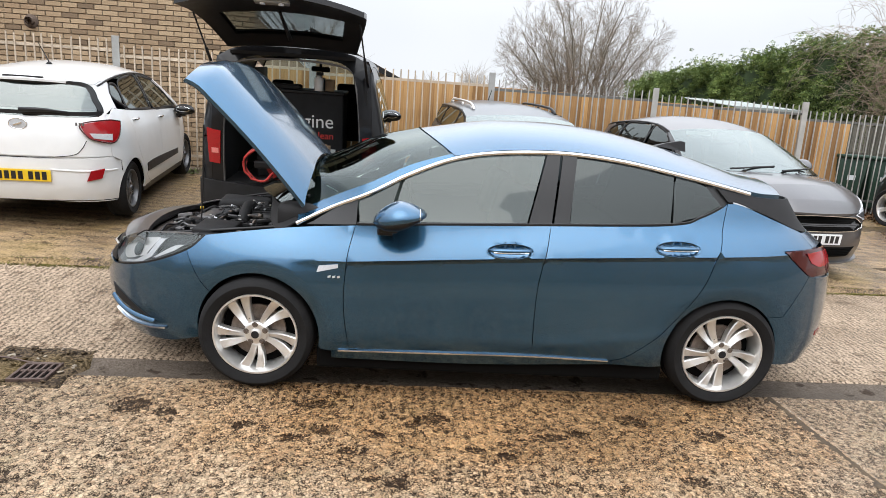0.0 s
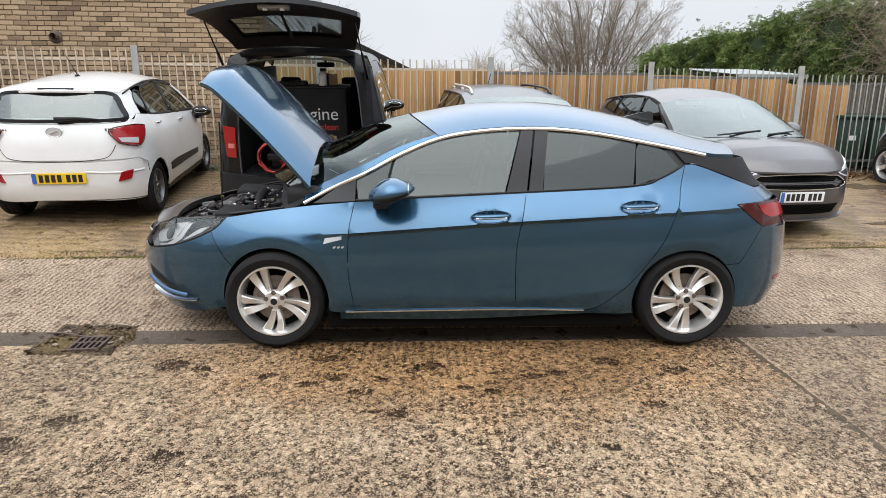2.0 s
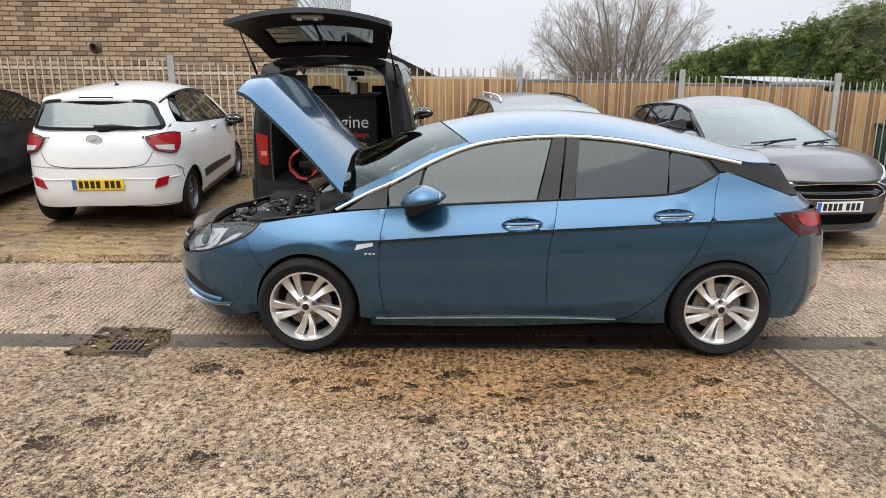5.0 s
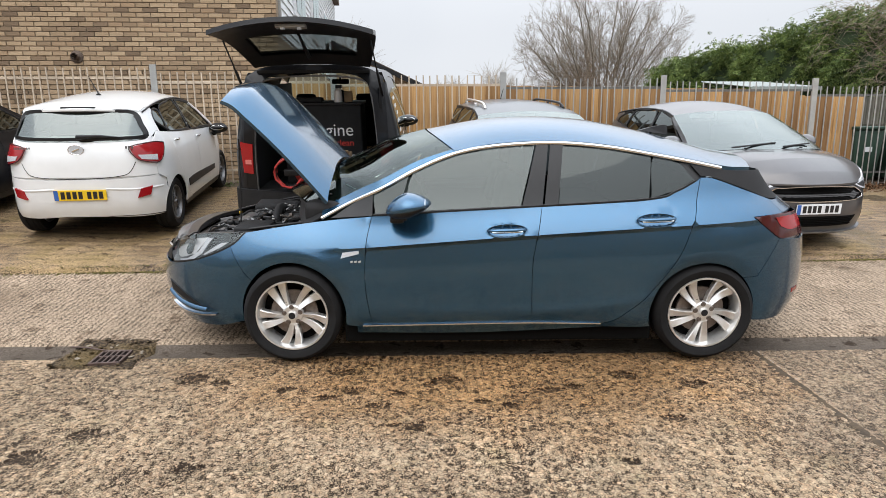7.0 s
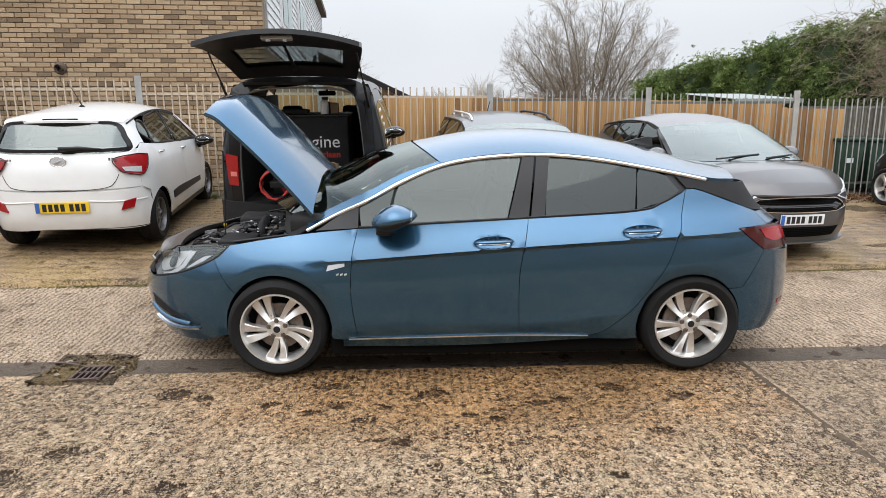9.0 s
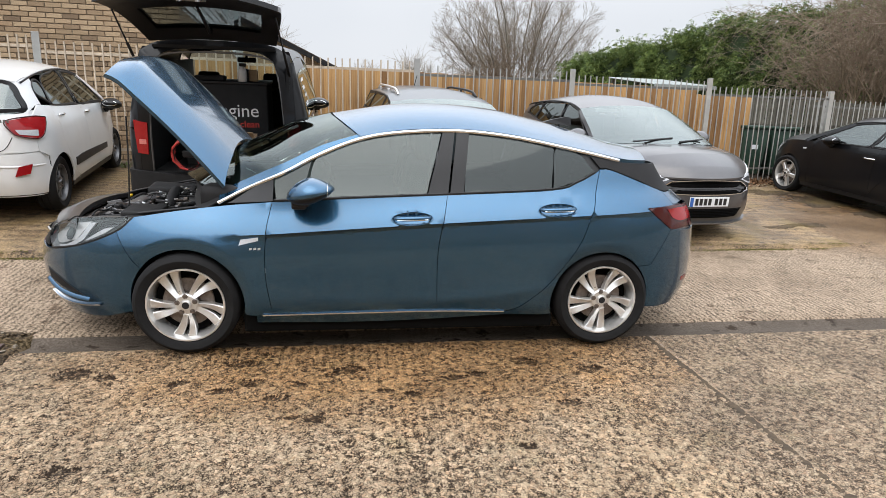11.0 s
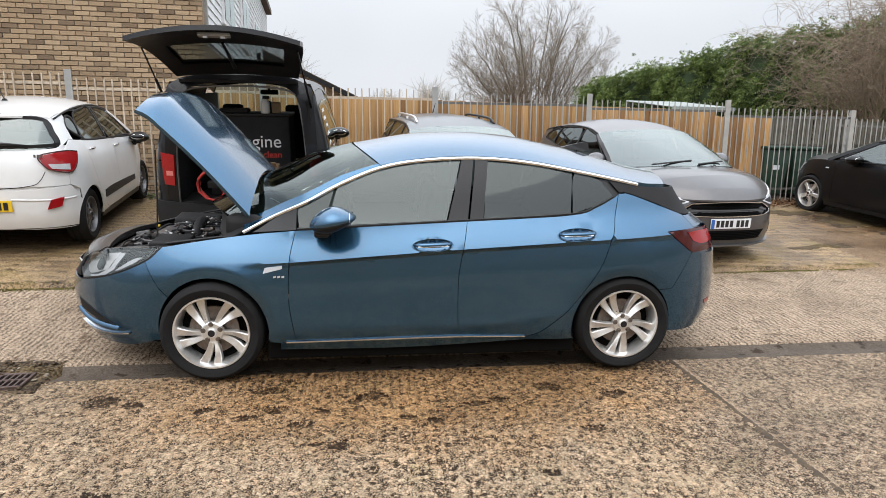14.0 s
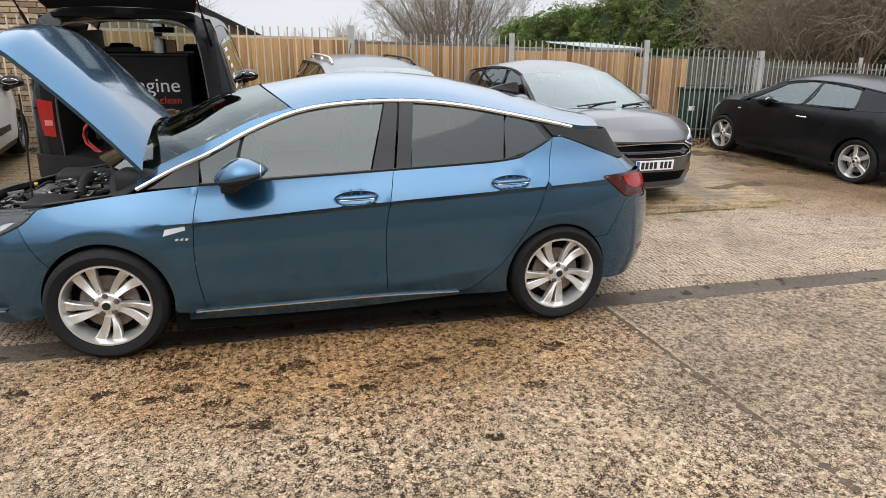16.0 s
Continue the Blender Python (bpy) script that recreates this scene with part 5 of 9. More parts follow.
    panel("rear_door_window", body, outline_of([(1.71, 1.018), (1.76, 1.372), (2.02, 1.349), (2.315, 1.296)], [(2.28, 1.042), (2.0, 1.028)]), PRIVACY_GLASS, car, sink=0.012, thick=0)
    panel("rear_quarter_window", body, outline_of([(2.293, 1.045), (2.327, 1.293), (2.50, 1.252)], [(2.578, 1.155), (2.45, 1.09)]), PRIVACY_GLASS, car, sink=0.012, thick=0)
    band_ribbon("belt_strip", body, [(0.54, 0.962), (0.955, 0.982), (1.60, 1.01), (2.283, 1.045), (2.45, 1.09), (2.58, 1.152)], 0.016, 0.006, TRIM, car)
    band_ribbon("chrome_strip", body, [(0.19, 0.93), (0.387, 1.026), (0.599, 1.121), (0.809, 1.229), (1.059, 1.325), (1.328, 1.37), (1.687, 1.385), (2.024, 1.359), (2.372, 1.30), (2.769, 1.224)], 0.024, 0.008, CHROME, car, label="bright chrome strip along the window line")
    edge = [(1.06, 1.342), (1.33, 1.386), (1.69, 1.40), (2.03, 1.374), (2.38, 1.314), (2.78, 1.240), (2.95, 1.228), (3.03, 1.225)]
    panel("front_pillar", body, outline_of([(0.19, 0.94), (0.387, 1.035), (0.599, 1.132), (0.809, 1.24), (1.06, 1.336)], [(1.04, 1.352), (0.82, 1.285), (0.62, 1.19), (0.42, 1.10), (0.18, 0.99)]), BLUE, car, gap=0.0)
    sheet("roof", body, edge, [0.115, 0.14, 0.138, 0.135, 0.12, 0.075, 0.055, 0.05], [-0.2, -0.05, 0, 0, 0.02, 0.08, 0.1, 0.1], BLUE, car, 18, 2.4, 0.025)
    sheet("windscreen", body, [(0.18, 0.985), (0.42, 1.098), (0.62, 1.188), (0.82, 1.283), (1.045, 1.345)], [0.06, 0.085, 0.1, 0.11, 0.112], [-0.34, -0.30, -0.26, -0.23, -0.2], WINDSCREEN, car, 18, 2.4, 0.0)
    panel("rear_pillar_trim", body, outline_of([(2.555, 1.248), (2.78, 1.217), (3.02, 1.205), (3.28, 1.20)], [(3.42, 1.03)], [(3.3, 1.025), (3.12, 1.033), (2.9, 1.104), (2.69, 1.17), (2.618, 1.176)]), MATT, car, step=0.04)
    panel("tail_inner", body, outline_of([(2.94, 0.52), (2 * s1 - 2.94, 0.52)], [(2 * s1 - 3.0, 1.02), (3.0, 1.02)]), BLUE, car, (-1,), sink=0.014, thick=0.0, step=0.1)
    # aerial fin
    bm = bmesh.new()
    for dx, h, w in ((0, 0.0, 0.03), (0.05, 0.022, 0.026), (0.13, 0.05, 0.012), (0.155, 0.048, 0.008), (0.165, 0.0, 0.02)):
        for yy in (-w, w):
            bm.verts.new((dx, yy * (1 if h < 0.01 else 0.6), h))
    vs = list(bm.verts)
    for i in range(4):
        bm.faces.new((vs[2 * i], vs[2 * i + 2], vs[2 * i + 3], vs[2 * i + 1]))
    bm.faces.new([vs[k] for k in (0, 8, 6, 4, 2)])
    bm.faces.new([vs[k] for k in (1, 3, 5, 7, 9)])
    fin = part("aerial_fin", bm, TRIM, car)
    fin.matrix_basis = pose(2.42, 0, 1.432, 0, 8, 0) @ Matrix.Diagonal((1.3, 1, 1.3, 1))
    # upper grille between the lamps, with its bright bar
    panel("upper_grille", body, outline_of([(-1.02, 0.605), (s0 - 0.2, 0.60), (s0 + 0.2, 0.60), (2 * s0 + 1.02, 0.605)], [(2 * s0 + 1.06, 0.735), (s0 + 0.3, 0.75), (s0 - 0.3, 0.75), (-1.06, 0.735)]), TRIM, car, (-1,), sink=0.006)
    band_ribbon("grille_bar", body, [(-1.03, 0.69), (s0 - 0.2, 0.655), (s0, 0.65), (s0 + 0.2, 0.655), (2 * s0 + 1.03, 0.69)], 0.022, 0.01, CHROME, car, (-1,), 0.0)
    # raised bonnet
    rows, verts, faces = 22, [], []
    n = 41
    tilt = radians(46.5)
    d, nn = (-math.cos(tilt), math.sin(tilt)), (math.sin(tilt), math.cos(tilt))

    def bonnet_rise(v, l):
        """Crown of the bonnet: a near-flat middle, a pressed line on each side, then shoulders that roll down."""
        w = abs(v)
        edge = 0.60 + 0.10 * l
        if w < edge:
            return 0.115 + 0.022 * (1 - (w / edge) ** 2)
        k = (w - edge) / (1 - edge)
        return 0.115 * (1 - 0.62 * k - 0.38 * k ** 2.6)
    for i in range(rows):
        l = i / (rows - 1)
        hw = 0.715 - 0.03 * l - 0.6 * max(0, l - 0.80) ** 1.5
        for k in range(n):
            v = -1 + 2 * k / (n - 1)
            a = 0.93 * l + 0.07 * (1 - v * v) * l - 0.05 * v * v * max(0, l - 0.7) + 0.17 * (1 - v * v) ** 0.8 * (1 - l)
            nose = max(0.0, l - 0.86) / 0.14
            h = bonnet_rise(v, l) * (1 - 0.35 * nose ** 2) + 0.02 * math.sin(math.pi * l) - 0.035 * nose ** 2
            verts.append((0.24 + d[0] * a + nn[0] * h, v * hw, 1.03 + d[1] * a + nn[1] * h))
    faces = [(i * n + j, i * n + j + 1, (i + 1) * n + j + 1, (i + 1) * n + j) for i in range(rows - 1) for j in range(n - 1)]
    ring = [i * n for i in range(rows)] + [(rows - 1) * n + j for j in range(1, n)] + [i * n + n - 1 for i in range(rows - 2, -1, -1)] + [j for j in range(n - 2, 0, -1)]
    base = len(verts)
    verts += [(verts[i][0] - nn[0] * 0.022, verts[i][1] * 0.985, verts[i][2] - nn[1] * 0.022) for i in ring]
    q = len(ring)
    faces += [(ring[(i + 1) % q], base + (i + 1) % q, base + i, ring[i]) for i in range(q)]
    me = bpy.data.meshes.new("bonnet")
    me.from_pydata(verts, [], faces)
    finish(me, BLUE, 40)
    bon = child("bonnet", me, car, None, "raised blue bonnet beaded with rain")
    under = mesh_of("bonnet_lining", [(x - nn[0] * 0.03, y * 0.95, z - nn[1] * 0.03) for x, y, z in verts[:rows * n]], [f[::-1] for f in faces[:(rows - 1) * (n - 1)]], MATT, True)
    child("bonnet_lining", under, bon)
    bm = bmesh.new()
    tube(bm, [(-0.42, -0.46, 0.78), (-0.40, -0.45, 1.1), (-0.39, -0.44, 1.42)], 0.005, 6)
    part("bonnet_stay", bm, TRIM, car)
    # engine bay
    # bay floor and bulkhead in the black that stands in for shade
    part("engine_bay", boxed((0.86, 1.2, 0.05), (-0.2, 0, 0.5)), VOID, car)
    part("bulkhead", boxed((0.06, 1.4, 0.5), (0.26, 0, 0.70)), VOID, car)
    sheet("scuttle_panel", body, [(0.08, 0.89), (0.14, 0.915), (0.2, 0.95)], [0.03, 0.05, 0.07], [-0.16, -0.22, -0.30], MATT, car, 12, 2.4, 0.01)
    sheet("lock_panel", body, [(-0.98, 0.735), (-0.86, 0.765), (-0.76, 0.765)], [0.03, 0.04, 0.04], [-0.13, -0.12, -0.1], GREY, car, 16, 2.2, 0.03)
    for side in (-1, 1):
        bm = bmesh.new()
        box(bm, (0.60, 0.05, 0.2), (-0.05, side * 0.70, 0.74), 0.01)
        part("inner_wing", bm, MATT, car)
    bay = [("engine_cover", (0.34, 0.44, 0.08), (-0.12, 0.16, 0.795), 0.03, TRIM, 0), ("battery", (0.2, 0.26, 0.2), (-0.30, -0.52, 0.72), 0.012, TRIM, 0), ("battery_cover", (0.22, 0.28, 0.05), (-0.30, -0.52, 0.83), 0.012, MATT, 2),
           ("fuse_box", (0.2, 0.16, 0.1), (-0.52, -0.48, 0.70), 0.015, TRIM, -6), ("air_box", (0.34, 0.32, 0.2), (-0.42, 0.5, 0.74), 0.03, MATT, 4), ("radiator", (0.06, 1.0, 0.36), (-0.78, 0, 0.56), 0.01, STEEL, 0),
           ("fan_shroud", (0.08, 0.9, 0.3), (-0.70, 0, 0.58), 0.02, MATT, 0), ("intake_manifold", (0.14, 0.5, 0.07), (-0.5, 0.1, 0.78), 0.03, DARK_ALLOY, -2), ("coolant_tank", (0.18, 0.2, 0.14), (0.08, -0.5, 0.78), 0.04, DARK_ALLOY, 0),
           ("strut_top", (0.2, 0.2, 0.08), (0.0, -0.55, 0.74), 0.03, STEEL, 0), ("brake_reservoir", (0.12, 0.1, 0.1), (0.12, 0.42, 0.86), 0.02, PALE_LENS, 0), ("relay_block", (0.1, 0.14, 0.06), (-0.52, -0.22, 0.79), 0.01, TRIM, 12)]
    for name, size, at, bev, mat_, tw in bay:
        part(name, boxed(size, at, bev, pose(0, 0, 0, 0, tw, tw * 2)), mat_, car, "", True)
    # ribbed engine cover, corrugated intake pipe and the rubber seal round the bay
    for k in range(5):
        part("cover_rib", boxed((0.26, 0.018, 0.012), (-0.12, 0.0 + 0.08 * k, 0.838), 0.004), MATT, car)
    pipe = [Vector((-0.34, 0.40, 0.80)) + Vector((0.10 * k / 14, -0.62 * k / 14, 0.05 * math.sin(math.pi * k / 14))) for k in range(15)]
    bm = bmesh.new()
    tube(bm, [pipe[0] + (pipe[-1] - pipe[0]) * (k / 44) + Vector((0, 0, 0.05 * math.sin(math.pi * k / 44))) for k in range(45)], [0.034 + 0.005 * (k % 2) for k in range(45)], 12)
    part("intake_pipe", bm, MATT, car, "", True)
    seal = smooth_curve([body.at(a, b, -1, 0.07) for a, b in ((0.1, 0.90), (-0.2, 0.865), (-0.5, 0.825), (-0.8, 0.785), (-1.02, 0.755))], 5)
    seal = seal + [(x, -y, z + 0.012) for x, y, z in seal[::-1]]
    bm = bmesh.new()
    tube(bm, seal, 0.009, 6)
    part("bay_seal", bm, TRIM, car, "", True)
    rng = random.Random(5)
    for i in range(16):
        a = Vector((rng.uniform(-0.62, 0.1), rng.uniform(-0.6, 0.5), rng.uniform(0.72, 0.80)))
        b = a + Vector((rng.uniform(-0.25, 0.3), rng.uniform(-0.25, 0.25), rng.uniform(-0.05, 0.02)))
        mid = (a + b) / 2 + Vector((0, 0, rng.uniform(0.03, 0.08)))
        bm = bmesh.new()
        tube(bm, smooth_curve([a, mid, b], 8), rng.choice((0.008, 0.012, 0.02, 0.028)), 8)
        part("engine_hose", bm, rng.choice((TRIM, MATT, MATT, STEEL)), car, "", True)
    for i in range(9):
        a = (rng.uniform(-0.7, -0.1), rng.uniform(-0.6, 0.5), 0.77 + rng.uniform(0, 0.04))
        bm = bmesh.new()
        tube(bm, [a, (a[0], a[1], a[2] + 0.02)], rng.uniform(0.015, 0.03) if i else 0.012, 12)
        part("filler_cap" if i else "yellow_dipstick_cap", bm, MATT if i else PLATE_YELLOW, car, "", True)
    for i in range(130):
        x, y = rng.uniform(-0.68, 0.08), rng.uniform(-0.62, 0.5)
        z = 0.745 + 0.12 * (x + 0.7) + rng.uniform(0, 0.05)
        part("engine_bracket", boxed((rng.uniform(0.03, 0.11), rng.uniform(0.01, 0.035), rng.uniform(0.008, 0.022)), (x, y, z), 0.003, pose(0, 0, 0, rng.uniform(-15, 15), rng.uniform(-15, 15), rng.choice((0, 20, 70, 90)))), rng.choice((DARK_ALLOY, STEEL, MATT, TRIM, MATT, TRIM, DARK_ALLOY)), car)
    for i in range(46):
        x, y = rng.uniform(-0.68, 0.05), rng.uniform(-0.64, 0.5)
        z = 0.78 + 0.12 * (x + 0.7) + rng.uniform(0, 0.03)
        part("engine_clip", boxed((rng.uniform(0.008, 0.024), rng.uniform(0.006, 0.02), rng.uniform(0.005, 0.012)), (x, y, z), 0.002, pose(0, 0, 0, rng.uniform(-20, 20), rng.uniform(-20, 20), rng.uniform(0, 90))), rng.choice((GALV, GALV, MATT, PLATE_WHITE, ALLOY, DARK_ALLOY)), car)
    for i in range(26):
        a = Vector((rng.uniform(-0.7, 0.0), rng.uniform(-0.62, 0.4), rng.uniform(0.76, 0.81)))
        b = a + Vector((rng.uniform(-0.2, 0.25), rng.uniform(-0.2, 0.25), rng.uniform(-0.02, 0.02)))
        bm = bmesh.new()
        tube(bm, smooth_curve([a, (a + b) / 2 + Vector((rng.uniform(-0.04, 0.04), 0, rng.uniform(0.01, 0.04))), b], 6), rng.choice((0.004, 0.006, 0.009)), 6)
        part("engine_wire", bm, rng.choice((TRIM, TRIM, MATT, DARK_ALLOY)), car, "", True)
    # floor pan and added trays, low and black to shade the ground; cabin
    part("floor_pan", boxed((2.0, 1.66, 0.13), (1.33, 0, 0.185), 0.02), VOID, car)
    part("front_shade_tray", boxed((0.8, 1.2, 0.06), (-0.12, 0, 0.20), 0.02), VOID, car)
    part("rear_shade_tray", boxed((0.9, 1.2, 0.08), (2.75, 0, 0.23), 0.02), VOID, car)
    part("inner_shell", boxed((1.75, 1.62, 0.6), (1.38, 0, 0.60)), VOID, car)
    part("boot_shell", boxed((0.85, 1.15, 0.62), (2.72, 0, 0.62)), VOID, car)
    part("dashboard", boxed((0.74, 1.36, 0.16), (0.44, 0, 0.945), 0.05), MATT, car, "", True)
    for y in (-0.36, 0.36):
        seat(car, 1.12, y, 0.62)
    bm = bmesh.new()
    box(bm, (0.4, 1.2, 0.16), (2.05, 0, 0.72), 0.05)
    box(bm, (0.14, 1.2, 0.5), (2.36, 0, 1.0), 0.05, pose(0, 0, 0, 0, 16, 0))
    part("rear_bench", bm, SEAT_CLOTH, car, "", True)
    me = lathe_mesh("steering_wheel", [(0.165 + 0.014 * math.cos(a), 0.014 * math.sin(a)) for a in np.linspace(0, 6.283, 9)], MATT, 28)
    child("steering_wheel", me, car, pose(0.80, 0.36, 0.98, 0, 0, -90) @ pose(0, 0, 0, 25, 0, 0))
    bm = bmesh.new()
    box(bm, (0.02, 0.2, 0.05), (0.93, 0, 1.31), 0.01)
    part("rear_view_mirror", bm, MATT, car)
    for p0, p1 in (((0.05, -0.3, 0.985), (0.24, -0.56, 1.06)), ((-0.02, 0.4, 0.99), (0.14, -0.18, 1.05))):
        bm = bmesh.new()
        tube(bm, [p0, p1], 0.009, 6)
        part("wiper", bm, TRIM, car)
    part("tax_sticker", boxed((0.004, 0.08, 0.05), (0.36, -0.50, 1.10), 0.001, pose(0, 0, 0, 0, -60, 25)), PLATE_WHITE, car)
    # handles, badge, mirrors
    for s, z in HANDLES:
        for side in (-1, 1):
            pts = [body.at(s - 0.118 + 0.236 * i / 10, z + 0.002 + 0.007 * i / 10, side, -0.004 - 0.03 * math.sin(math.pi * i / 10) ** 0.7 - (0.02 if 0 < i < 10 else 0.0)) for i in range(11)]
            bm = bmesh.new()
            tube(bm, pts, [0.006, 0.011, 0.014, 0.015, 0.015, 0.015, 0.015, 0.015, 0.014, 0.011, 0.006], 12)
            grip = part("door_handle", bm, BLUE, car, "", True)
            ribbon("chrome_insert", [Vector(p) + Vector((0, side * 0.011, -0.006)) for p in pts[1:-1]], (0, side, -0.3), 0.006, 0.004, CHROME, grip)
            rim = [(s + 0.127 * math.cos(a), z + 0.038 * math.sin(a) + 0.03 * 0.127 * math.cos(a)) for a in np.linspace(0, 2 * math.pi, 25)]
            band_ribbon("handle_rim", body, rim, 0.006, 0.002, BLUE, car, (side,), -0.0015)
    panel("side_repeater", body, outline_of([(0.335, 0.70), (0.45, 0.728)], [(0.45, 0.752), (0.345, 0.738)]), PALE_LENS, car, sink=-0.006)
    for k in range(3):
        panel("trim_badge", body, outline_of([(0.395 + 0.025 * k, 0.672), (0.413 + 0.025 * k, 0.676)], [(0.413 + 0.025 * k, 0.69), (0.395 + 0.025 * k, 0.686)]), ALLOY, car, sink=-0.003, thick=0.003)
    for side in (-1, 1):
        door_mirror(car, 0.77, side * 0.985, 1.035, side, BLUE, scale=1.14)
    kit = wheel_kit(0.318, 0.232, 0.21, [(-12, -23, 0.026, 0.060), (9, 0, 0.024, 0.058)], 5, ALLOY, 0.07, 0.014)
    for x, y, t, st in ((0, -0.868, 14.5, 0), (2.652, -0.868, 11.5, 0), (0, 0.868, 10, 0), (2.652, 0.868, 50, 0)):
        wheel(kit, car, x, y, 0.318, t, st)
    arch_liner(car, 0.0, body, 0.315, 0.348)
    arch_liner(car, 2.64, body, 0.305, 0.343)
    return car


blue_hatchback()


# ---- the parked cars round it ----
def stand(x, y, rearward, wb, lift=0.0):
    """The pose of a car whose front axle is over (x, y), on the sloping slab; rearward: the way its tail points."""
    a = radians(rearward)
    xr, yr = x + wb * math.cos(a), y + wb * math.sin(a)
    z0, z1 = ground_z(x, y), ground_z(xr, yr)
    return pose(x, y, z0 + lift, 0, 0, rearward) @ pose(0, 0, 0, 0, -math.degrees(math.atan2(z1 - z0, wb)), 0)


def cut(curve, a, b):
    """The part of a smooth curve between two places along it."""
    c = np.array(smooth_curve(curve, 6))
    pts = [(s, float(np.interp(s, c[:, 0], c[:, 1]))) for s in [min(a, b)] + [q for q in c[:, 0] if min(a, b) + 0.01 < q < max(a, b) - 0.01] + [max(a, b)]]
    return pts if a < b else pts[::-1]


def closed_hatch(car, body, coat, wb, r, zc, sill, shoulder, gaps, roof, rises, shifts, screen, s_rises, s_shifts, nose_s, bumper_z, bonnet_rises, bonnet_shifts, windows, rear, kit, track, turns=(0, 0, 0, 0), bonnet_gap=True, seats=True):
    """Panels, glass, cabin and wheels that all of the closed cars share."""
    s0, s1 = body.s0, body.s1
    mir = lambda pts, e: [(2 * e - s, z) for s, z in reversed(pts)]
    ga, gc = gaps[0], gaps[-1]
    arch_f, arch_r = (0.0, zc, r), (wb, zc, r)
    fb = body.s_of(-r * 0.83)
    front_arch = [(body.s_of(px), pz) for px, pz in arc(*arch_f, -8, 146, 16)]
    nose_arch = [(body.s_of(px), pz) for px, pz in arc(*arch_f, 188, 146, 6)]
    rear_arch = [(body.s_of(px), pz) for px, pz in arc(*arch_r, 40, 188, 16)]
    tail_arch = [(body.s_of(px), pz) for px, pz in arc(*arch_r, -8, 40, 6)]
    panel("front_wing", body, outline_of(cut(shoulder, nose_s, ga), [(ga, sill + 0.02), (r + 0.02, sill)], front_arch, [(nose_s + 0.02, bumper_z)]), coat, car, step=0.08)
    prev = ga
    for i, g in enumerate(gaps[1:]):
        last = i == len(gaps) - 2
        edge = [(g, float(np.interp(g, *np.array(shoulder).T))), (g - 0.06, 0.75), (g - (0.28 if last and len(gaps) > 2 else 0.05), sill + 0.14), (g - (0.45 if last and len(gaps) > 2 else 0.04), sill + 0.02)]
        before = [(prev, sill + 0.02), (prev, 0.75), (prev, float(np.interp(prev, *np.array(shoulder).T)))] if i == 0 else before_edge[::-1]
        panel("front_door" if i == 0 else "rear_door", body, outline_of(cut(shoulder, prev, g), edge, before), coat, car, step=0.08)
        before_edge, prev = edge, g
    gate, gate_z, glass_lo, glass_hi, rb_z = rear
    panel("rear_quarter", body, outline_of(cut(shoulder, gc, shoulder[-1][0]), [(gate, gate_z), (gate, rb_z)], [(body.s_of(wb + r * 0.8), rb_z - 0.06)], rear_arch, [(wb - r - 0.02, sill), (before_edge[-1][0], sill)], before_edge[::-1]), coat, car, step=0.08)
    panel("sill", body, outline_of([(r + 0.02, sill), (ga, sill + 0.018), (before_edge[-1][0], sill + 0.018), (wb - r - 0.02, sill)], [(wb - r - 0.02, sill - 0.05), (r + 0.02, sill - 0.05)]), TRIM, car)
    low_f = [(nose_arch[0][0], sill), (fb - 0.3, sill - 0.03), (s0 + 0.2, sill - 0.04)]
    top_f = [(nose_arch[-1][0], bumper_z - 0.02), (nose_s, bumper_z), (s0 + 0.25, bumper_z)]
    panel("front_bumper", body, outline_of(low_f[::-1], nose_arch, top_f, mir(top_f, s0), mir(nose_arch, s0), mir(low_f[::-1], s0)), coat, car, (-1,), step=0.08)
    low_r = [(tail_arch[0][0], sill), (s1 - 0.5, sill - 0.0), (s1 - 0.2, sill + 0.02)]
    top_r = [(gate, rb_z), (s1 - 0.3, rb_z - 0.02)]
    panel("rear_bumper", body, outline_of(tail_arch, [(body.s_of(wb + r * 0.8), rb_z - 0.06)], top_r, mir(top_r, s1), mir(tail_arch, s1), mir(low_r, s1), low_r[::-1]), coat, car, (-1,), step=0.08)
    panel("tailgate", body, outline_of([(gate, rb_z), (2 * s1 - gate, rb_z)], [(2 * s1 - gate, gate_z), (2 * s1 - gate + 0.02, glass_lo + 0.05)], [(gate - 0.02, glass_lo + 0.05), (gate, gate_z)]), coat, car, (-1,), step=0.09)
    panel("rear_window", body, outline_of([(gate + 0.02, glass_lo + 0.02), (gate + 0.3, glass_lo - 0.01), (2 * s1 - gate - 0.3, glass_lo - 0.01), (2 * s1 - gate - 0.02, glass_lo + 0.02)], [(2 * s1 - gate, (glass_lo + glass_hi) / 2), (2 * s1 - gate - 0.1, glass_hi)], [(s1, glass_hi + 0.02)], [(gate + 0.1, glass_hi), (gate, (glass_lo + glass_hi) / 2)]), SCREEN_GLASS, car, (-1,), sink=-0.006, thick=0.0, step=0.09)
    panel("tail_inner", body, outline_of([(gate - 0.12, rb_z - 0.16), (2 * s1 - gate + 0.12, rb_z - 0.16)], [(2 * s1 - gate + 0.12, glass_lo + 0.02), (gate - 0.12, glass_lo + 0.02)]), coat, car, (-1,), sink=0.014, thick=0.0, step=0.12)
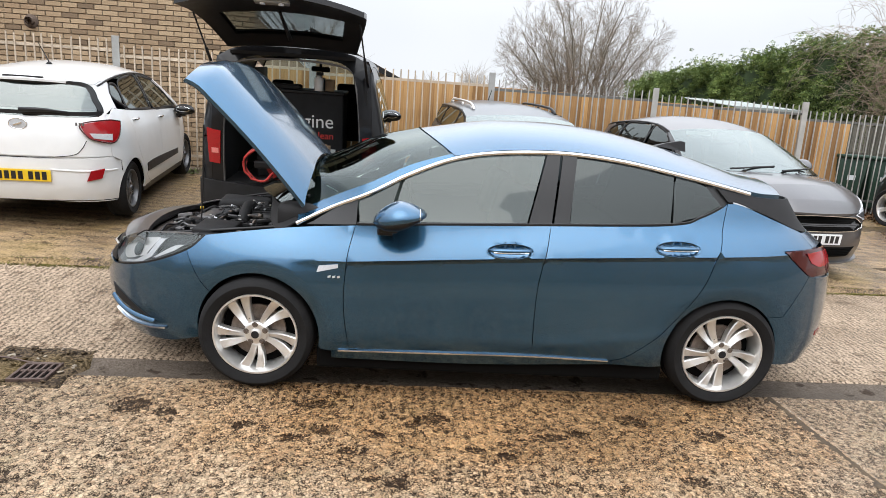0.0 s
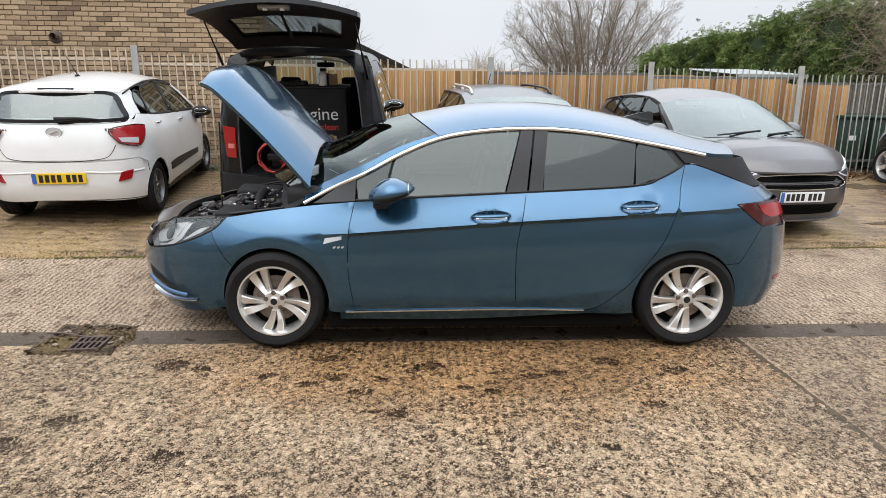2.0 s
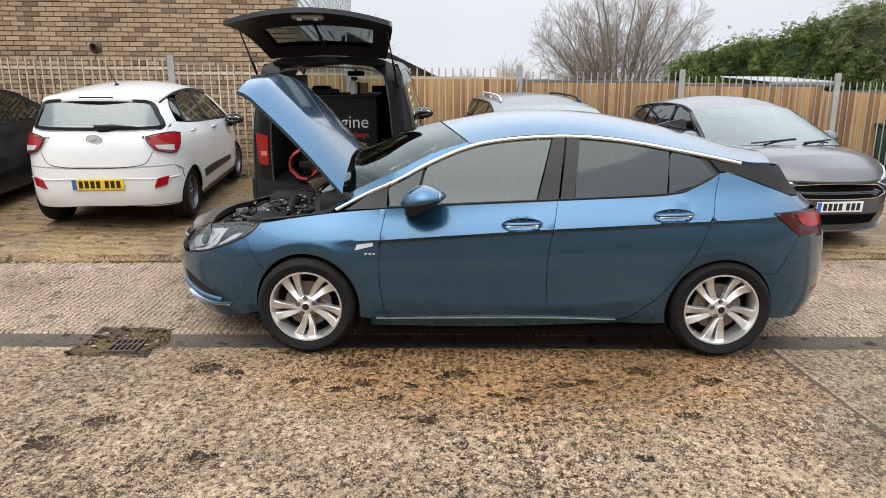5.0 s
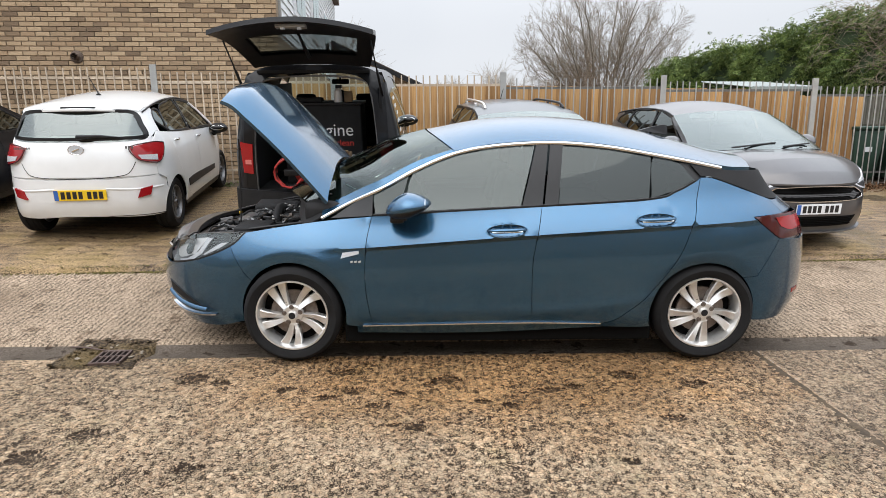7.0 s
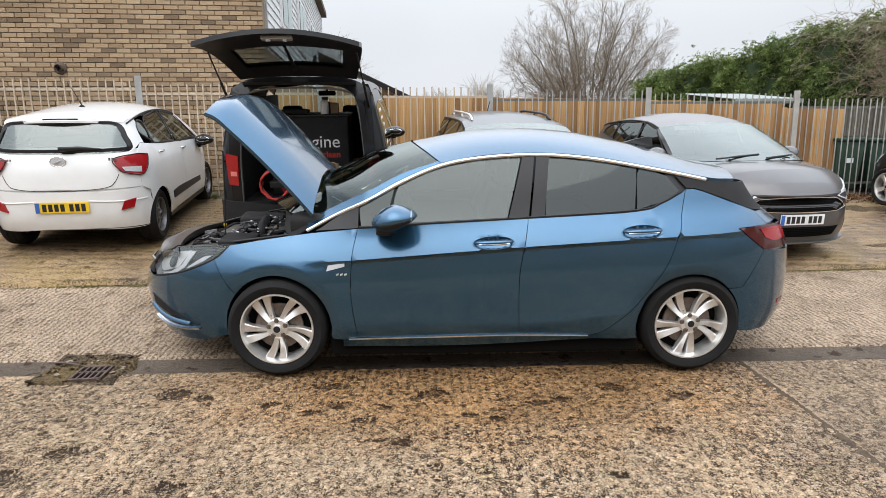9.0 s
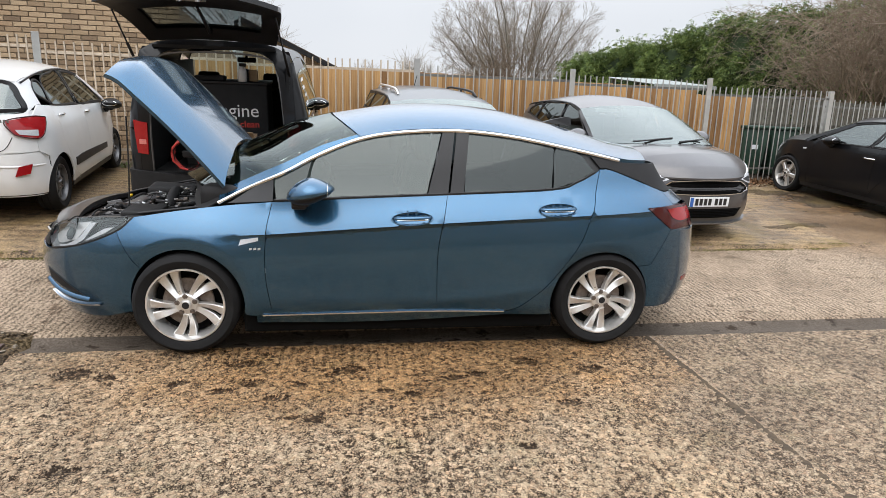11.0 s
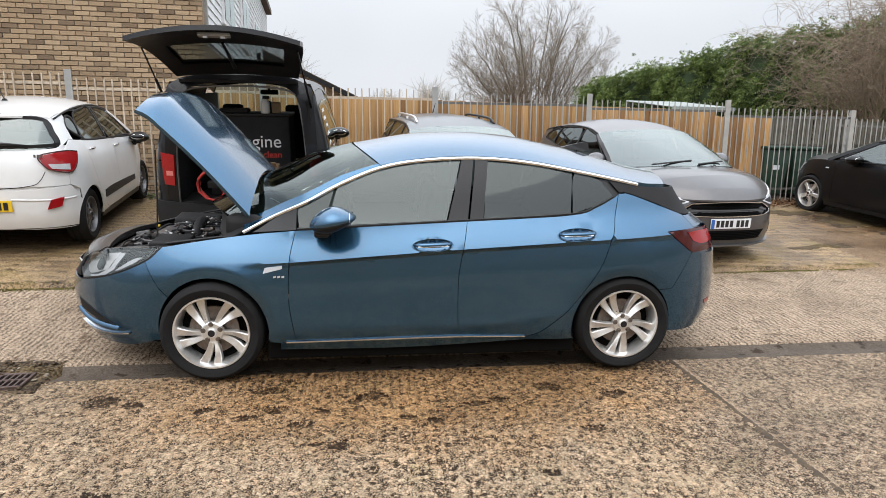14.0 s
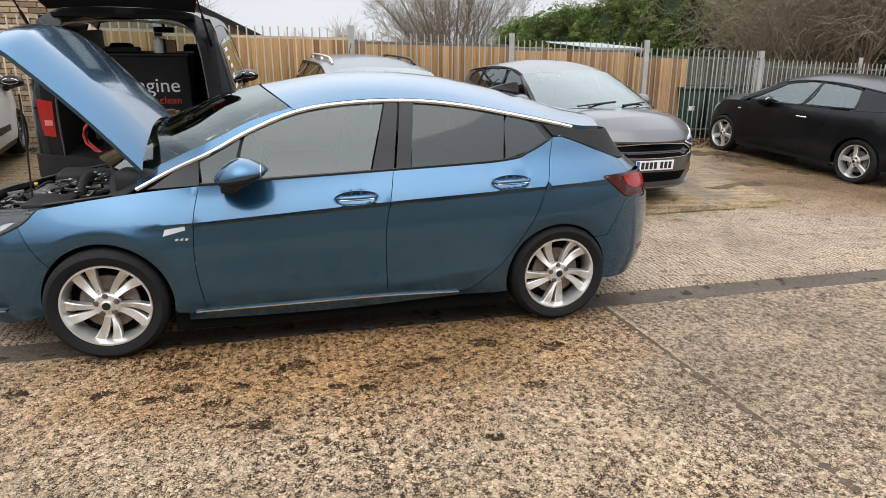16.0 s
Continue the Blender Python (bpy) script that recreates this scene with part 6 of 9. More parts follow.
    rim = [(gate + 0.03, glass_lo + 0.03), (gate + 0.3, glass_lo + 0.01), (s1, glass_lo + 0.005), (2 * s1 - gate - 0.3, glass_lo + 0.01), (2 * s1 - gate - 0.03, glass_lo + 0.03), (2 * s1 - gate - 0.03, (glass_lo + glass_hi) / 2), (2 * s1 - gate - 0.12, glass_hi - 0.02), (s1, glass_hi - 0.005), (gate + 0.12, glass_hi - 0.02), (gate + 0.03, (glass_lo + glass_hi) / 2), (gate + 0.03, glass_lo + 0.03)]
    band_ribbon("rear_window_border", body, rim, 0.06, 0.002, TRIM, car, (-1,), -0.007)
    top_end = roof[-1]
    # the pillar starts along the rear edge of the last side window
    last_pane = outline_of(*windows[-1][0])
    mid_s, mid_z = np.mean([p[0] for p in last_pane]), np.mean([p[1] for p in last_pane])
    edge = sorted((p for p in last_pane if p[0] > mid_s), key=lambda p: -math.atan2(p[1] - mid_z, p[0] - mid_s))
    back = [(s + 0.025, z) for s, z in edge]
    panel("rear_pillar", body, outline_of(cut(shoulder, back[-1][0], shoulder[-1][0]), [(gate, glass_lo), (gate + 0.06, glass_hi - 0.04), top_end], cut(roof, top_end[0] - 0.05, back[0][0]), back), coat, car, sink=0.004, step=0.08)
    sheet("bonnet", body, cut(shoulder, nose_s, screen[0][0]), bonnet_rises, bonnet_shifts, coat, car, 16, 2.3, 0.02)
    sheet("roof", body, roof, rises, shifts, coat, car, 16, 2.4, 0.02)
    sheet("windscreen", body, screen, s_rises, s_shifts, SCREEN_GLASS, car, 16, 2.4, 0.0)
    panel("front_pillar", body, outline_of([(s - 0.0, z) for s, z in screen], [(roof[0][0], roof[0][1] - 0.03)], [(s + 0.06, z - 0.03) for s, z in screen[::-1]]), coat, car, gap=0.0)
    band_ribbon("roof_edge_trim", body, [(s, z - 0.012) for s, z in roof], 0.02, 0.006, TRIM, car)
    for poly, glass in windows:
        panel("side_window", body, outline_of(*poly), glass, car, sink=0.008, thick=0.0, step=0.09)
        loop = outline_of(*poly)
        band_ribbon("window_frame", body, loop + loop[:1], 0.03, 0.004, TRIM, car, sink=0.004)
    band_ribbon("belt_strip", body, [(s, z + 0.006) for s, z in cut(shoulder, ga, gc)], 0.016, 0.006, TRIM, car)
    # black filler boxes, added to keep light out below and behind the panels
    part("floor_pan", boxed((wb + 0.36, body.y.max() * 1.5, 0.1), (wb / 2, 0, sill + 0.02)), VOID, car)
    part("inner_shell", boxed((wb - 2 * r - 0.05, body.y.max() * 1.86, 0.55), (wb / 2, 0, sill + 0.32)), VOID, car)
    part("nose_fill_box", boxed((0.9, body.y.max() * 1.3, 0.4), (-0.1, 0, 0.5)), VOID, car)
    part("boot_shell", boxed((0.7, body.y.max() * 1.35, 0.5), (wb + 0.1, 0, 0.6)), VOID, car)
    part("dashboard", boxed((0.4, body.y.max() * 1.5, 0.14), (0.62, 0, 0.94), 0.04), MATT, car, "", True)
    if seats:
        for y in (-0.34, 0.34):
            seat(car, wb * 0.45, y, 0.62)
        bm = bmesh.new()
        box(bm, (0.14, 1.1, 0.45), (wb * 0.88, 0, 0.94), 0.05, pose(0, 0, 0, 0, 14, 0))
        for y in (-0.35, 0.35):
            box(bm, (0.08, 0.22, 0.12), (wb * 0.9 + 0.06, y, 1.24), 0.04)
        part("rear_bench", bm, SEAT_CLOTH, car, "", True)
    for (x, y), t in zip(((0, -track), (wb, -track), (0, track), (wb, track)), turns):
        wheel(kit, car, x, y, kit["radius"], t)
    arch_liner(car, 0.0, body, zc, r - 0.002)
    arch_liner(car, wb, body, zc, r - 0.002)


def bar_letters(parent, m, count, w, h, material, name="badge_bars"):
    bm = bmesh.new()
    for i in range(count):
        box(bm, (w / count * 0.6, 0.004, h), (w * (i + 0.5) / count - w / 2, 0, 0))
    p = part(name, bm, material, parent)
    p.matrix_basis = m
    return p


def oval_badge(parent, m, w, h, rim, core):
    bm = bmesh.new()
    tube(bm, [(w / 2 * math.cos(a), 0, h / 2 * math.sin(a)) for a in np.linspace(0, 2 * math.pi, 33)], 0.006, 6, False)
    p = part("oval_badge", bm, rim, parent, "", True)
    p.matrix_basis = m
    bm = bmesh.new()
    r = bmesh.ops.create_cone(bm, cap_ends=True, segments=32, radius1=0.5, radius2=0.5, depth=0.006)
    bmesh.ops.transform(bm, matrix=pose(0, 0, 0, 90) @ Matrix.Diagonal((w, h, 1, 1)), verts=r["verts"])
    part("badge_core", bm, core, p)
    if core is not CHROME:
        part("badge_bar", boxed((w * 0.5, 0.012, h * 0.16), (0, -0.004, 0), 0.002, pose(0, 0, 0, 0, -20, 0)), rim, p)
    return p


def white_hatchback():
    body = Body(0.83, -0.72, 0.5, 2.4, 2.94, 2.25, 3.4,
                [(0.1, 0.06), (0.2, 0.03), (0.35, 0.0), (0.6, 0.0), (0.85, 0.015), (0.95, 0.04), (1.1, 0.1), (1.3, 0.185), (1.42, 0.25), (1.5, 0.33)],
                [(0.1, 0.15), (0.3, 0.02), (0.5, 0.0), (0.7, 0.08), (0.85, 0.25), (0.95, 0.5)],
                [(0.15, 0.12), (0.3, 0.02), (0.45, 0), (0.6, 0.002), (0.75, 0.018), (0.9, 0.045), (1.0, 0.08), (1.2, 0.19), (1.35, 0.28), (1.45, 0.36)])
    h = 97.5
    a = radians(h)
    car = thing("white_hatchback_car", stand(-2.90 + 2.385 * math.cos(a), 3.18 + 2.385 * math.sin(a), h + 180, 2.385, 0.025), "small white five-door hatchback parked facing the railings", "car")
    kit = wheel_kit(0.292, 0.195, 0.18, [(-10, -14, 0.03, 0.05), (10, 14, 0.03, 0.05)], 5, DARK_ALLOY)
    shoulder = [(-0.55, 0.80), (-0.3, 0.88), (0.0, 0.92), (0.4, 0.96), (0.9, 0.99), (1.4, 1.02), (1.9, 1.05), (2.3, 1.09), (2.56, 1.12)]
    roof = [(0.86, 1.345), (1.2, 1.41), (1.6, 1.425), (2.0, 1.41), (2.4, 1.375), (2.66, 1.335)]
    screen = [(0.18, 0.965), (0.4, 1.09), (0.62, 1.22), (0.86, 1.345)]
    windows = [([(0.42, 0.985), (0.66, 1.17), (0.92, 1.33)], [(0.95, 1.335), (1.2, 1.375), (1.36, 1.38)], [(1.33, 1.03), (0.9, 1.01)]),
               ([(1.43, 1.035), (1.45, 1.382)], [(1.7, 1.385), (2.0, 1.36)], [(2.12, 1.30), (2.16, 1.09)], [(1.9, 1.06)]),
               ([(2.2, 1.10), (2.17, 1.30)], [(2.34, 1.33)], [(2.44, 1.22)])]
    closed_hatch(car, body, WHITE, 2.385, 0.315, 0.295, 0.24, shoulder, (0.42, 1.38, 2.27), roof, [0.06, 0.08, 0.085, 0.08, 0.06, 0.03], [-0.15, 0, 0, 0, 0.06, 0.14], screen, [0.02, 0.04, 0.05, 0.06], [-0.25, -0.22, -0.18, -0.15], -0.55, 0.66,
                 [0.05, 0.06, 0.06], [-0.2, -0.2, -0.25], [(w, PRIVACY_GLASS if i else TINTED_GLASS) for i, w in enumerate(windows)], (2.76, 1.0, 1.05, 1.335, 0.68), kit, 0.785, (10, 25, 30, 12))
    s1 = body.s1
    panel("tail_light", body, outline_of([(2.57, 1.0), (2.75, 1.02), (3.02, 0.985)], [(3.03, 0.98), (2.98, 0.885), (2.92, 0.84)], [(2.90, 0.835), (2.74, 0.81), (2.71, 0.82)], [(2.70, 0.83), (2.62, 0.93), (2.57, 1.0)]), RED_LENS, car, sink=-0.022, step=0.05, thick=0.04, label="red tail light with clear lower section")
    panel("reversing_lamp", body, outline_of([(2.74, 0.895), (2.95, 0.905)], [(2.92, 0.855), (2.75, 0.832)]), PALE_LENS, car, sink=-0.028)
    band_ribbon("lamp_rim", body, [(2.57, 1.0), (2.75, 1.02), (3.02, 0.985), (2.98, 0.885), (2.91, 0.838), (2.73, 0.813), (2.62, 0.93), (2.57, 1.0)], 0.012, 0.003, DARK_RED_LENS, car, sink=-0.023)
    panel("fog_reflector", body, outline_of([(2.85, 0.57), (2.97, 0.55)], [(3.01, 0.45), (2.88, 0.475)]), RED_LENS, car, sink=-0.02, thick=0.03)
    band_ribbon("tailgate_seam", body, [(2.98, 0.83), (3.03, 0.75), (3.1, 0.70), (3.3, 0.675), (s1, 0.668), (2 * s1 - 3.3, 0.675), (2 * s1 - 3.1, 0.70), (2 * s1 - 3.03, 0.75), (2 * s1 - 2.98, 0.83)], 0.007, 0.0015, VOID, car, (-1,), -0.002)
    band_ribbon("bumper_crease", body, [(2.72, 0.55), (3.0, 0.545), (3.3, 0.56)], 0.02, 0.006, WHITE, car)
    # dark panel below the bumper, where there is only shade
    panel("under_bumper_shade", body, outline_of([(3.05, 0.265), (3.2, 0.275), (s1, 0.28), (2 * s1 - 3.2, 0.275), (2 * s1 - 3.05, 0.265)], [(2 * s1 - 3.1, 0.225), (3.1, 0.225)]), MATT, car, (-1,), sink=0.13)
    panel("side_moulding", body, outline_of([(1.96, 0.49), (1.6, 0.50), (0.62, 0.47)], [(0.62, 0.40), (1.34, 0.40), (1.96, 0.40)]), TRIM, car, sink=-0.008)
    back = lambda y, z, out=0.004: pose(2.94 - body.rear(z) + out, y, z, 0, 0, 90)
    number_plate(car, back(0, 0.502, 0.012), PLATE_YELLOW)
    oval_badge(car, back(0, 0.965, 0.01), 0.15, 0.1, CHROME, PALE_LENS)
    bar_letters(car, back(-0.52, 0.985, 0.004), 7, 0.16, 0.02, DARK_ALLOY)
    bar_letters(car, back(0.52, 0.985, 0.004), 3, 0.09, 0.03, DARK_ALLOY)
    bm = bmesh.new()
    tube(bm, [(2.875, 0.02, 1.09), (2.855, 0.2, 1.1), (2.84, 0.42, 1.085)], [0.026, 0.018, 0.008], 8)
    part("rear_wiper", bm, TRIM, car, "", True)
    part("roof_spoiler_lamp", boxed((0.03, 0.34, 0.026), (2.675, 0, 1.375), 0.008), TRIM, car)
    sheet("roof_spoiler", body, [(2.45, 1.378), (2.6, 1.362), (2.70, 1.34)], [0.06, 0.05, 0.045], [0.04, 0.06, 0.075], WHITE, car, 14, 3.0, 0.02)
    bm = bmesh.new()
    tube(bm, [(2.1, 0, 1.48), (2.1, 0, 1.5)], [0.03, 0.015], 12)
    tube(bm, [(2.1, 0, 1.5), (2.3, 0, 1.69)], [0.006, 0.003], 6)
    part("roof_aerial", bm, TRIM, car, "", True)
    for side in (-1, 1):
        door_mirror(car, 0.5, side * 0.915, 0.94, side, TRIM, scale=1.05)
        for s, z in ((1.22, 0.93), (2.1, 0.98)):
            bm = bmesh.new()
            tube(bm, [body.at(s - 0.09 + 0.18 * i / 6, z, side, -0.008 - 0.02 * math.sin(math.pi * i / 6)) for i in range(7)], 0.011, 8)
            part("door_handle", bm, CHROME, car, "", True)
    return car


white_hatchback()


def grey_hatchback():
    body = Body(0.91, -0.88, 0.35, 3.1, 3.48, 2.5, 2.8,
                [(0.1, 0.07), (0.2, 0.03), (0.35, 0.0), (0.6, 0.0), (0.85, 0.01), (0.95, 0.035), (1.1, 0.1), (1.3, 0.19), (1.42, 0.26), (1.5, 0.34)],
                [(0.1, 0.16), (0.2, 0.06), (0.3, 0.02), (0.45, 0.0), (0.6, 0.02), (0.7, 0.06), (0.78, 0.14), (0.85, 0.3), (0.95, 0.6)],
                [(0.2, 0.1), (0.4, 0.0), (0.7, 0.02), (0.9, 0.06), (1.0, 0.12), (1.3, 0.45), (1.4, 0.6)])
    car = thing("grey_hatchback_car", stand(4.865, 3.635, 97.6, 2.648), "metallic grey five-door hatchback with black mesh grille, parked on wet concrete", "car")
    kit = wheel_kit(0.318, 0.215, 0.2, [(0, 0, 0.05, 0.06)], 5, ALLOY)
    shoulder = [(-0.78, 0.74), (-0.62, 0.79), (-0.3, 0.88), (0.0, 0.93), (0.5, 0.965), (1.0, 0.985), (1.6, 1.01), (2.2, 1.05), (2.7, 1.12), (3.0, 1.14)]
    roof = [(1.12, 1.33), (1.4, 1.375), (1.8, 1.385), (2.2, 1.36), (2.7, 1.29), (3.0, 1.235)]
    screen = [(0.30, 0.965), (0.55, 1.09), (0.85, 1.22), (1.12, 1.33)]
    windows = [([(0.56, 0.985), (0.85, 1.14), (1.16, 1.3)], [(1.4, 1.345), (1.52, 1.35)], [(1.47, 1.01)]),
               ([(1.55, 1.015), (1.62, 1.35)], [(1.9, 1.345), (2.25, 1.31)], [(2.3, 1.07)]),
               ([(2.36, 1.08), (2.33, 1.29)], [(2.6, 1.24)], [(2.72, 1.15)])]
    closed_hatch(car, body, GREY, 2.648, 0.35, 0.315, 0.23, shoulder, (0.5, 1.5, 2.5), roof, [0.07, 0.1, 0.1, 0.09, 0.07, 0.05], [-0.18, 0, 0, 0, 0.06, 0.1], screen, [0.05, 0.06, 0.07, 0.07], [-0.3, -0.26, -0.22, -0.18], -0.78, 0.735,
                 [0.015, 0.09, 0.12, 0.09, 0.06], [-0.22, -0.2, -0.2, -0.25, -0.3], [(w, PRIVACY_GLASS) for w in windows], (3.2, 1.0, 1.1, 1.22, 0.72), kit, 0.87)
    s0 = body.s0
    # the face: upper mesh grille with a bright surround, lower grille, lamps
    upper = outline_of([(s0 - 0.62, 0.615), (s0 - 0.50, 0.69)], [(s0 - 0.47, 0.70), (s0 - 0.25, 0.712), (s0, 0.716), (s0 + 0.25, 0.712), (s0 + 0.47, 0.70)], [(s0 + 0.50, 0.69), (s0 + 0.62, 0.615)], [(s0 + 0.58, 0.59), (s0 + 0.48, 0.575)], [(s0 + 0.45, 0.57), (s0, 0.562), (s0 - 0.45, 0.57)], [(s0 - 0.48, 0.575), (s0 - 0.58, 0.59)])
    panel("grille", body, upper, VOID, car, (-1,), sink=0.0, thick=-0.006)
    loop = upper + upper[:1]
    band_ribbon("grille_surround", body, loop, 0.013, 0.012, CHROME, car, (-1,))
    for k in range(9):
        z = 0.58 + k * 0.0165
        w = 0.49 + 0.07 * math.sin(math.pi * k / 8)
        band_ribbon("grille_bar", body, [(s0 - w, z * 0.96 + 0.022), (s0, z * 0.96 + 0.022), (s0 + w, z * 0.96 + 0.022)], 0.004, 0.004, VOID, car, (-1,), -0.002)
    lower = outline_of([(s0 - 0.52, 0.40), (s0, 0.405), (s0 + 0.52, 0.40)], [(s0 + 0.44, 0.295), (s0, 0.285), (s0 - 0.44, 0.295)])
    panel("lower_grille", body, lower, VOID, car, (-1,), sink=-0.004)
    for k in range(5):
        band_ribbon("grille_bar", body, [(s0 - 0.46, 0.31 + 0.02 * k), (s0, 0.305 + 0.02 * k), (s0 + 0.46, 0.31 + 0.02 * k)], 0.005, 0.008, VOID, car, (-1,), -0.004)
    band_ribbon("splitter", body, [(s0 - 0.85, 0.25), (s0 - 0.5, 0.225), (s0, 0.22), (s0 + 0.5, 0.225), (s0 + 0.85, 0.25)], 0.018, 0.03, DARK_ALLOY, car, (-1,))
    panel("headlight", body, outline_of([(-0.26, 0.875), (-0.5, 0.83), (-0.7, 0.785), (-0.97, 0.745)], [(-0.95, 0.715), (-0.78, 0.665), (-0.6, 0.655)], [(-0.45, 0.70), (-0.26, 0.865)]), PALE_LENS, car, sink=-0.012, step=0.06, thick=0.02, label="clear swept-back headlight")
    panel("lamp_bezel", body, outline_of([(-0.72, 0.755), (-0.80, 0.745), (-0.92, 0.73)], [(-0.9, 0.715), (-0.8, 0.69), (-0.74, 0.69)]), TRIM, car, sink=-0.016)
    band_ribbon("bonnet_shut_line", body, [(s0 - 0.62, 0.752), (s0 - 0.3, 0.763), (s0, 0.767), (s0 + 0.3, 0.763), (s0 + 0.62, 0.752)], 0.008, 0.001, VOID, car, (-1,), -0.002)
    panel("fog_intake", body, outline_of([(-0.5, 0.5), (-0.75, 0.44)], [(-0.72, 0.32), (-0.5, 0.33)]), MATT, car, sink=-0.003)
    number_plate(car, pose(-0.88 - 0.006, 0, 0.485, 0, 0, -90), PLATE_WHITE)
    oval_badge(car, pose(-0.825, 0, 0.81, -38, 0, -90), 0.12, 0.05, CHROME, TRIM)
    for y in (-0.35, 0.35):
        bm = bmesh.new()
        tube(bm, smooth_curve([(0.08, y, 1.015), (-0.2, y * 1.1, 0.985), (-0.5, y * 1.3, 0.92)], 6), 0.006, 6)
        part("bonnet_crease", bm, GREY, car, "", True)
        part("washer_jet", boxed((0.04, 0.02, 0.015), (0.0, y, 1.03), 0.004), TRIM, car)
    for p0, p1 in (((0.04, 0.5, 1.035), (0.12, -0.1, 1.075)), ((0.03, -0.15, 1.04), (0.22, -0.62, 1.05))):
        bm = bmesh.new()
        tube(bm, [p0, p1], 0.011, 6)
        part("wiper", bm, TRIM, car)
    # white bar painted in place of glare on the glass
    part("windscreen_glare_bar", boxed((0.01, 0.34, 0.05), (1.02, 0.36, 1.325), 0.002, pose(0, 0, 0, 0, 30, 0)), PLATE_WHITE, car, "pale bar standing in for glare at the top of the windscreen")
    for side in (-1, 1):
        door_mirror(car, 0.66, side * 0.93, 1.03, side, GREY)
    return car


grey_hatchback()


def black_hatchback():
    body = Body(0.895, -0.82, 0.6, 2.5, 3.3, 2.5, 2.8,
                [(0.1, 0.07), (0.2, 0.03), (0.35, 0.0), (0.6, 0.0), (0.85, 0.01), (0.95, 0.035), (1.1, 0.1), (1.3, 0.19), (1.42, 0.26), (1.5, 0.34)],
                [(0.1, 0.16), (0.2, 0.06), (0.45, 0.0), (0.6, 0.02), (0.7, 0.06), (0.78, 0.14), (0.85, 0.3), (0.95, 0.6)],
                [(0.2, 0.1), (0.4, 0.0), (0.7, 0.02), (0.9, 0.06), (1.0, 0.12), (1.3, 0.42), (1.4, 0.55)])
    car = thing("black_hatchback_car", stand(9.42, 6.45, -84.0, 2.6), "black three-door hatchback with five-spoke alloy wheels parked by the railings", "car")
    kit = wheel_kit(0.322, 0.236, 0.2, [(0, 0, 0.05, 0.075)], 5, ALLOY)
    shoulder = [(-0.75, 0.74), (-0.6, 0.79), (-0.3, 0.87), (0.0, 0.92), (0.5, 0.955), (1.0, 0.97), (1.6, 0.985), (2.2, 1.0), (2.7, 1.03), (2.95, 1.05)]
    roof = [(1.05, 1.32), (1.4, 1.37), (1.8, 1.375), (2.2, 1.355), (2.7, 1.30), (2.95, 1.25)]
    screen = [(0.26, 0.955), (0.5, 1.07), (0.8, 1.21), (1.05, 1.32)]
    windows = [([(0.52, 0.98), (0.8, 1.13), (1.1, 1.285)], [(1.4, 1.335), (1.66, 1.34)], [(1.5, 1.0)]),
               ([(1.55, 1.0), (1.70, 1.34)], [(2.0, 1.33), (2.35, 1.29)], [(2.38, 1.05), (2.3, 1.03)])]
    closed_hatch(car, body, BLACK, 2.6, 0.35, 0.315, 0.24, shoulder, (0.5, 1.75, 2.05), roof, [0.07, 0.1, 0.1, 0.09, 0.07, 0.05], [-0.18, 0, 0, 0, 0.06, 0.1], screen, [0.05, 0.06, 0.07, 0.07], [-0.3, -0.26, -0.22, -0.18], -0.75, 0.66,
                 [0.10, 0.12, 0.1, 0.08, 0.06], [-0.22, -0.2, -0.2, -0.25, -0.3], [(windows[0], SCREEN_GLASS), (windows[1], SCREEN_GLASS)], (3.12, 1.0, 1.1, 1.22, 0.72), kit, 0.86, (12, 40, 0, 20))
    panel("headlight", body, outline_of([(-0.30, 0.84), (-0.55, 0.80), (-0.8, 0.74)], [(-0.8, 0.66), (-0.5, 0.66)]), PALE_LENS, car, sink=-0.012, thick=0.02)
    panel("tail_light", body, outline_of([(2.95, 1.0), (3.2, 1.0)], [(3.2, 0.8), (3.0, 0.83)]), RED_LENS, car, sink=-0.012, thick=0.02)
    panel("side_repeater", body, outline_of([(0.30, 0.80), (0.37, 0.805)], [(0.37, 0.83), (0.30, 0.825)]), PALE_LENS, car, sink=-0.006)
    for side in (-1, 1):
        door_mirror(car, 0.92, side * 0.97, 1.0, side, BLACK, scale=1.1)
        bm = bmesh.new()
        tube(bm, [body.at(1.5 + 0.2 * i / 6, 0.83, side, -0.008 - 0.02 * math.sin(math.pi * i / 6)) for i in range(7)], 0.012, 8)
        part("door_handle", bm, CHROME, car, "", True)
    return car


black_hatchback()


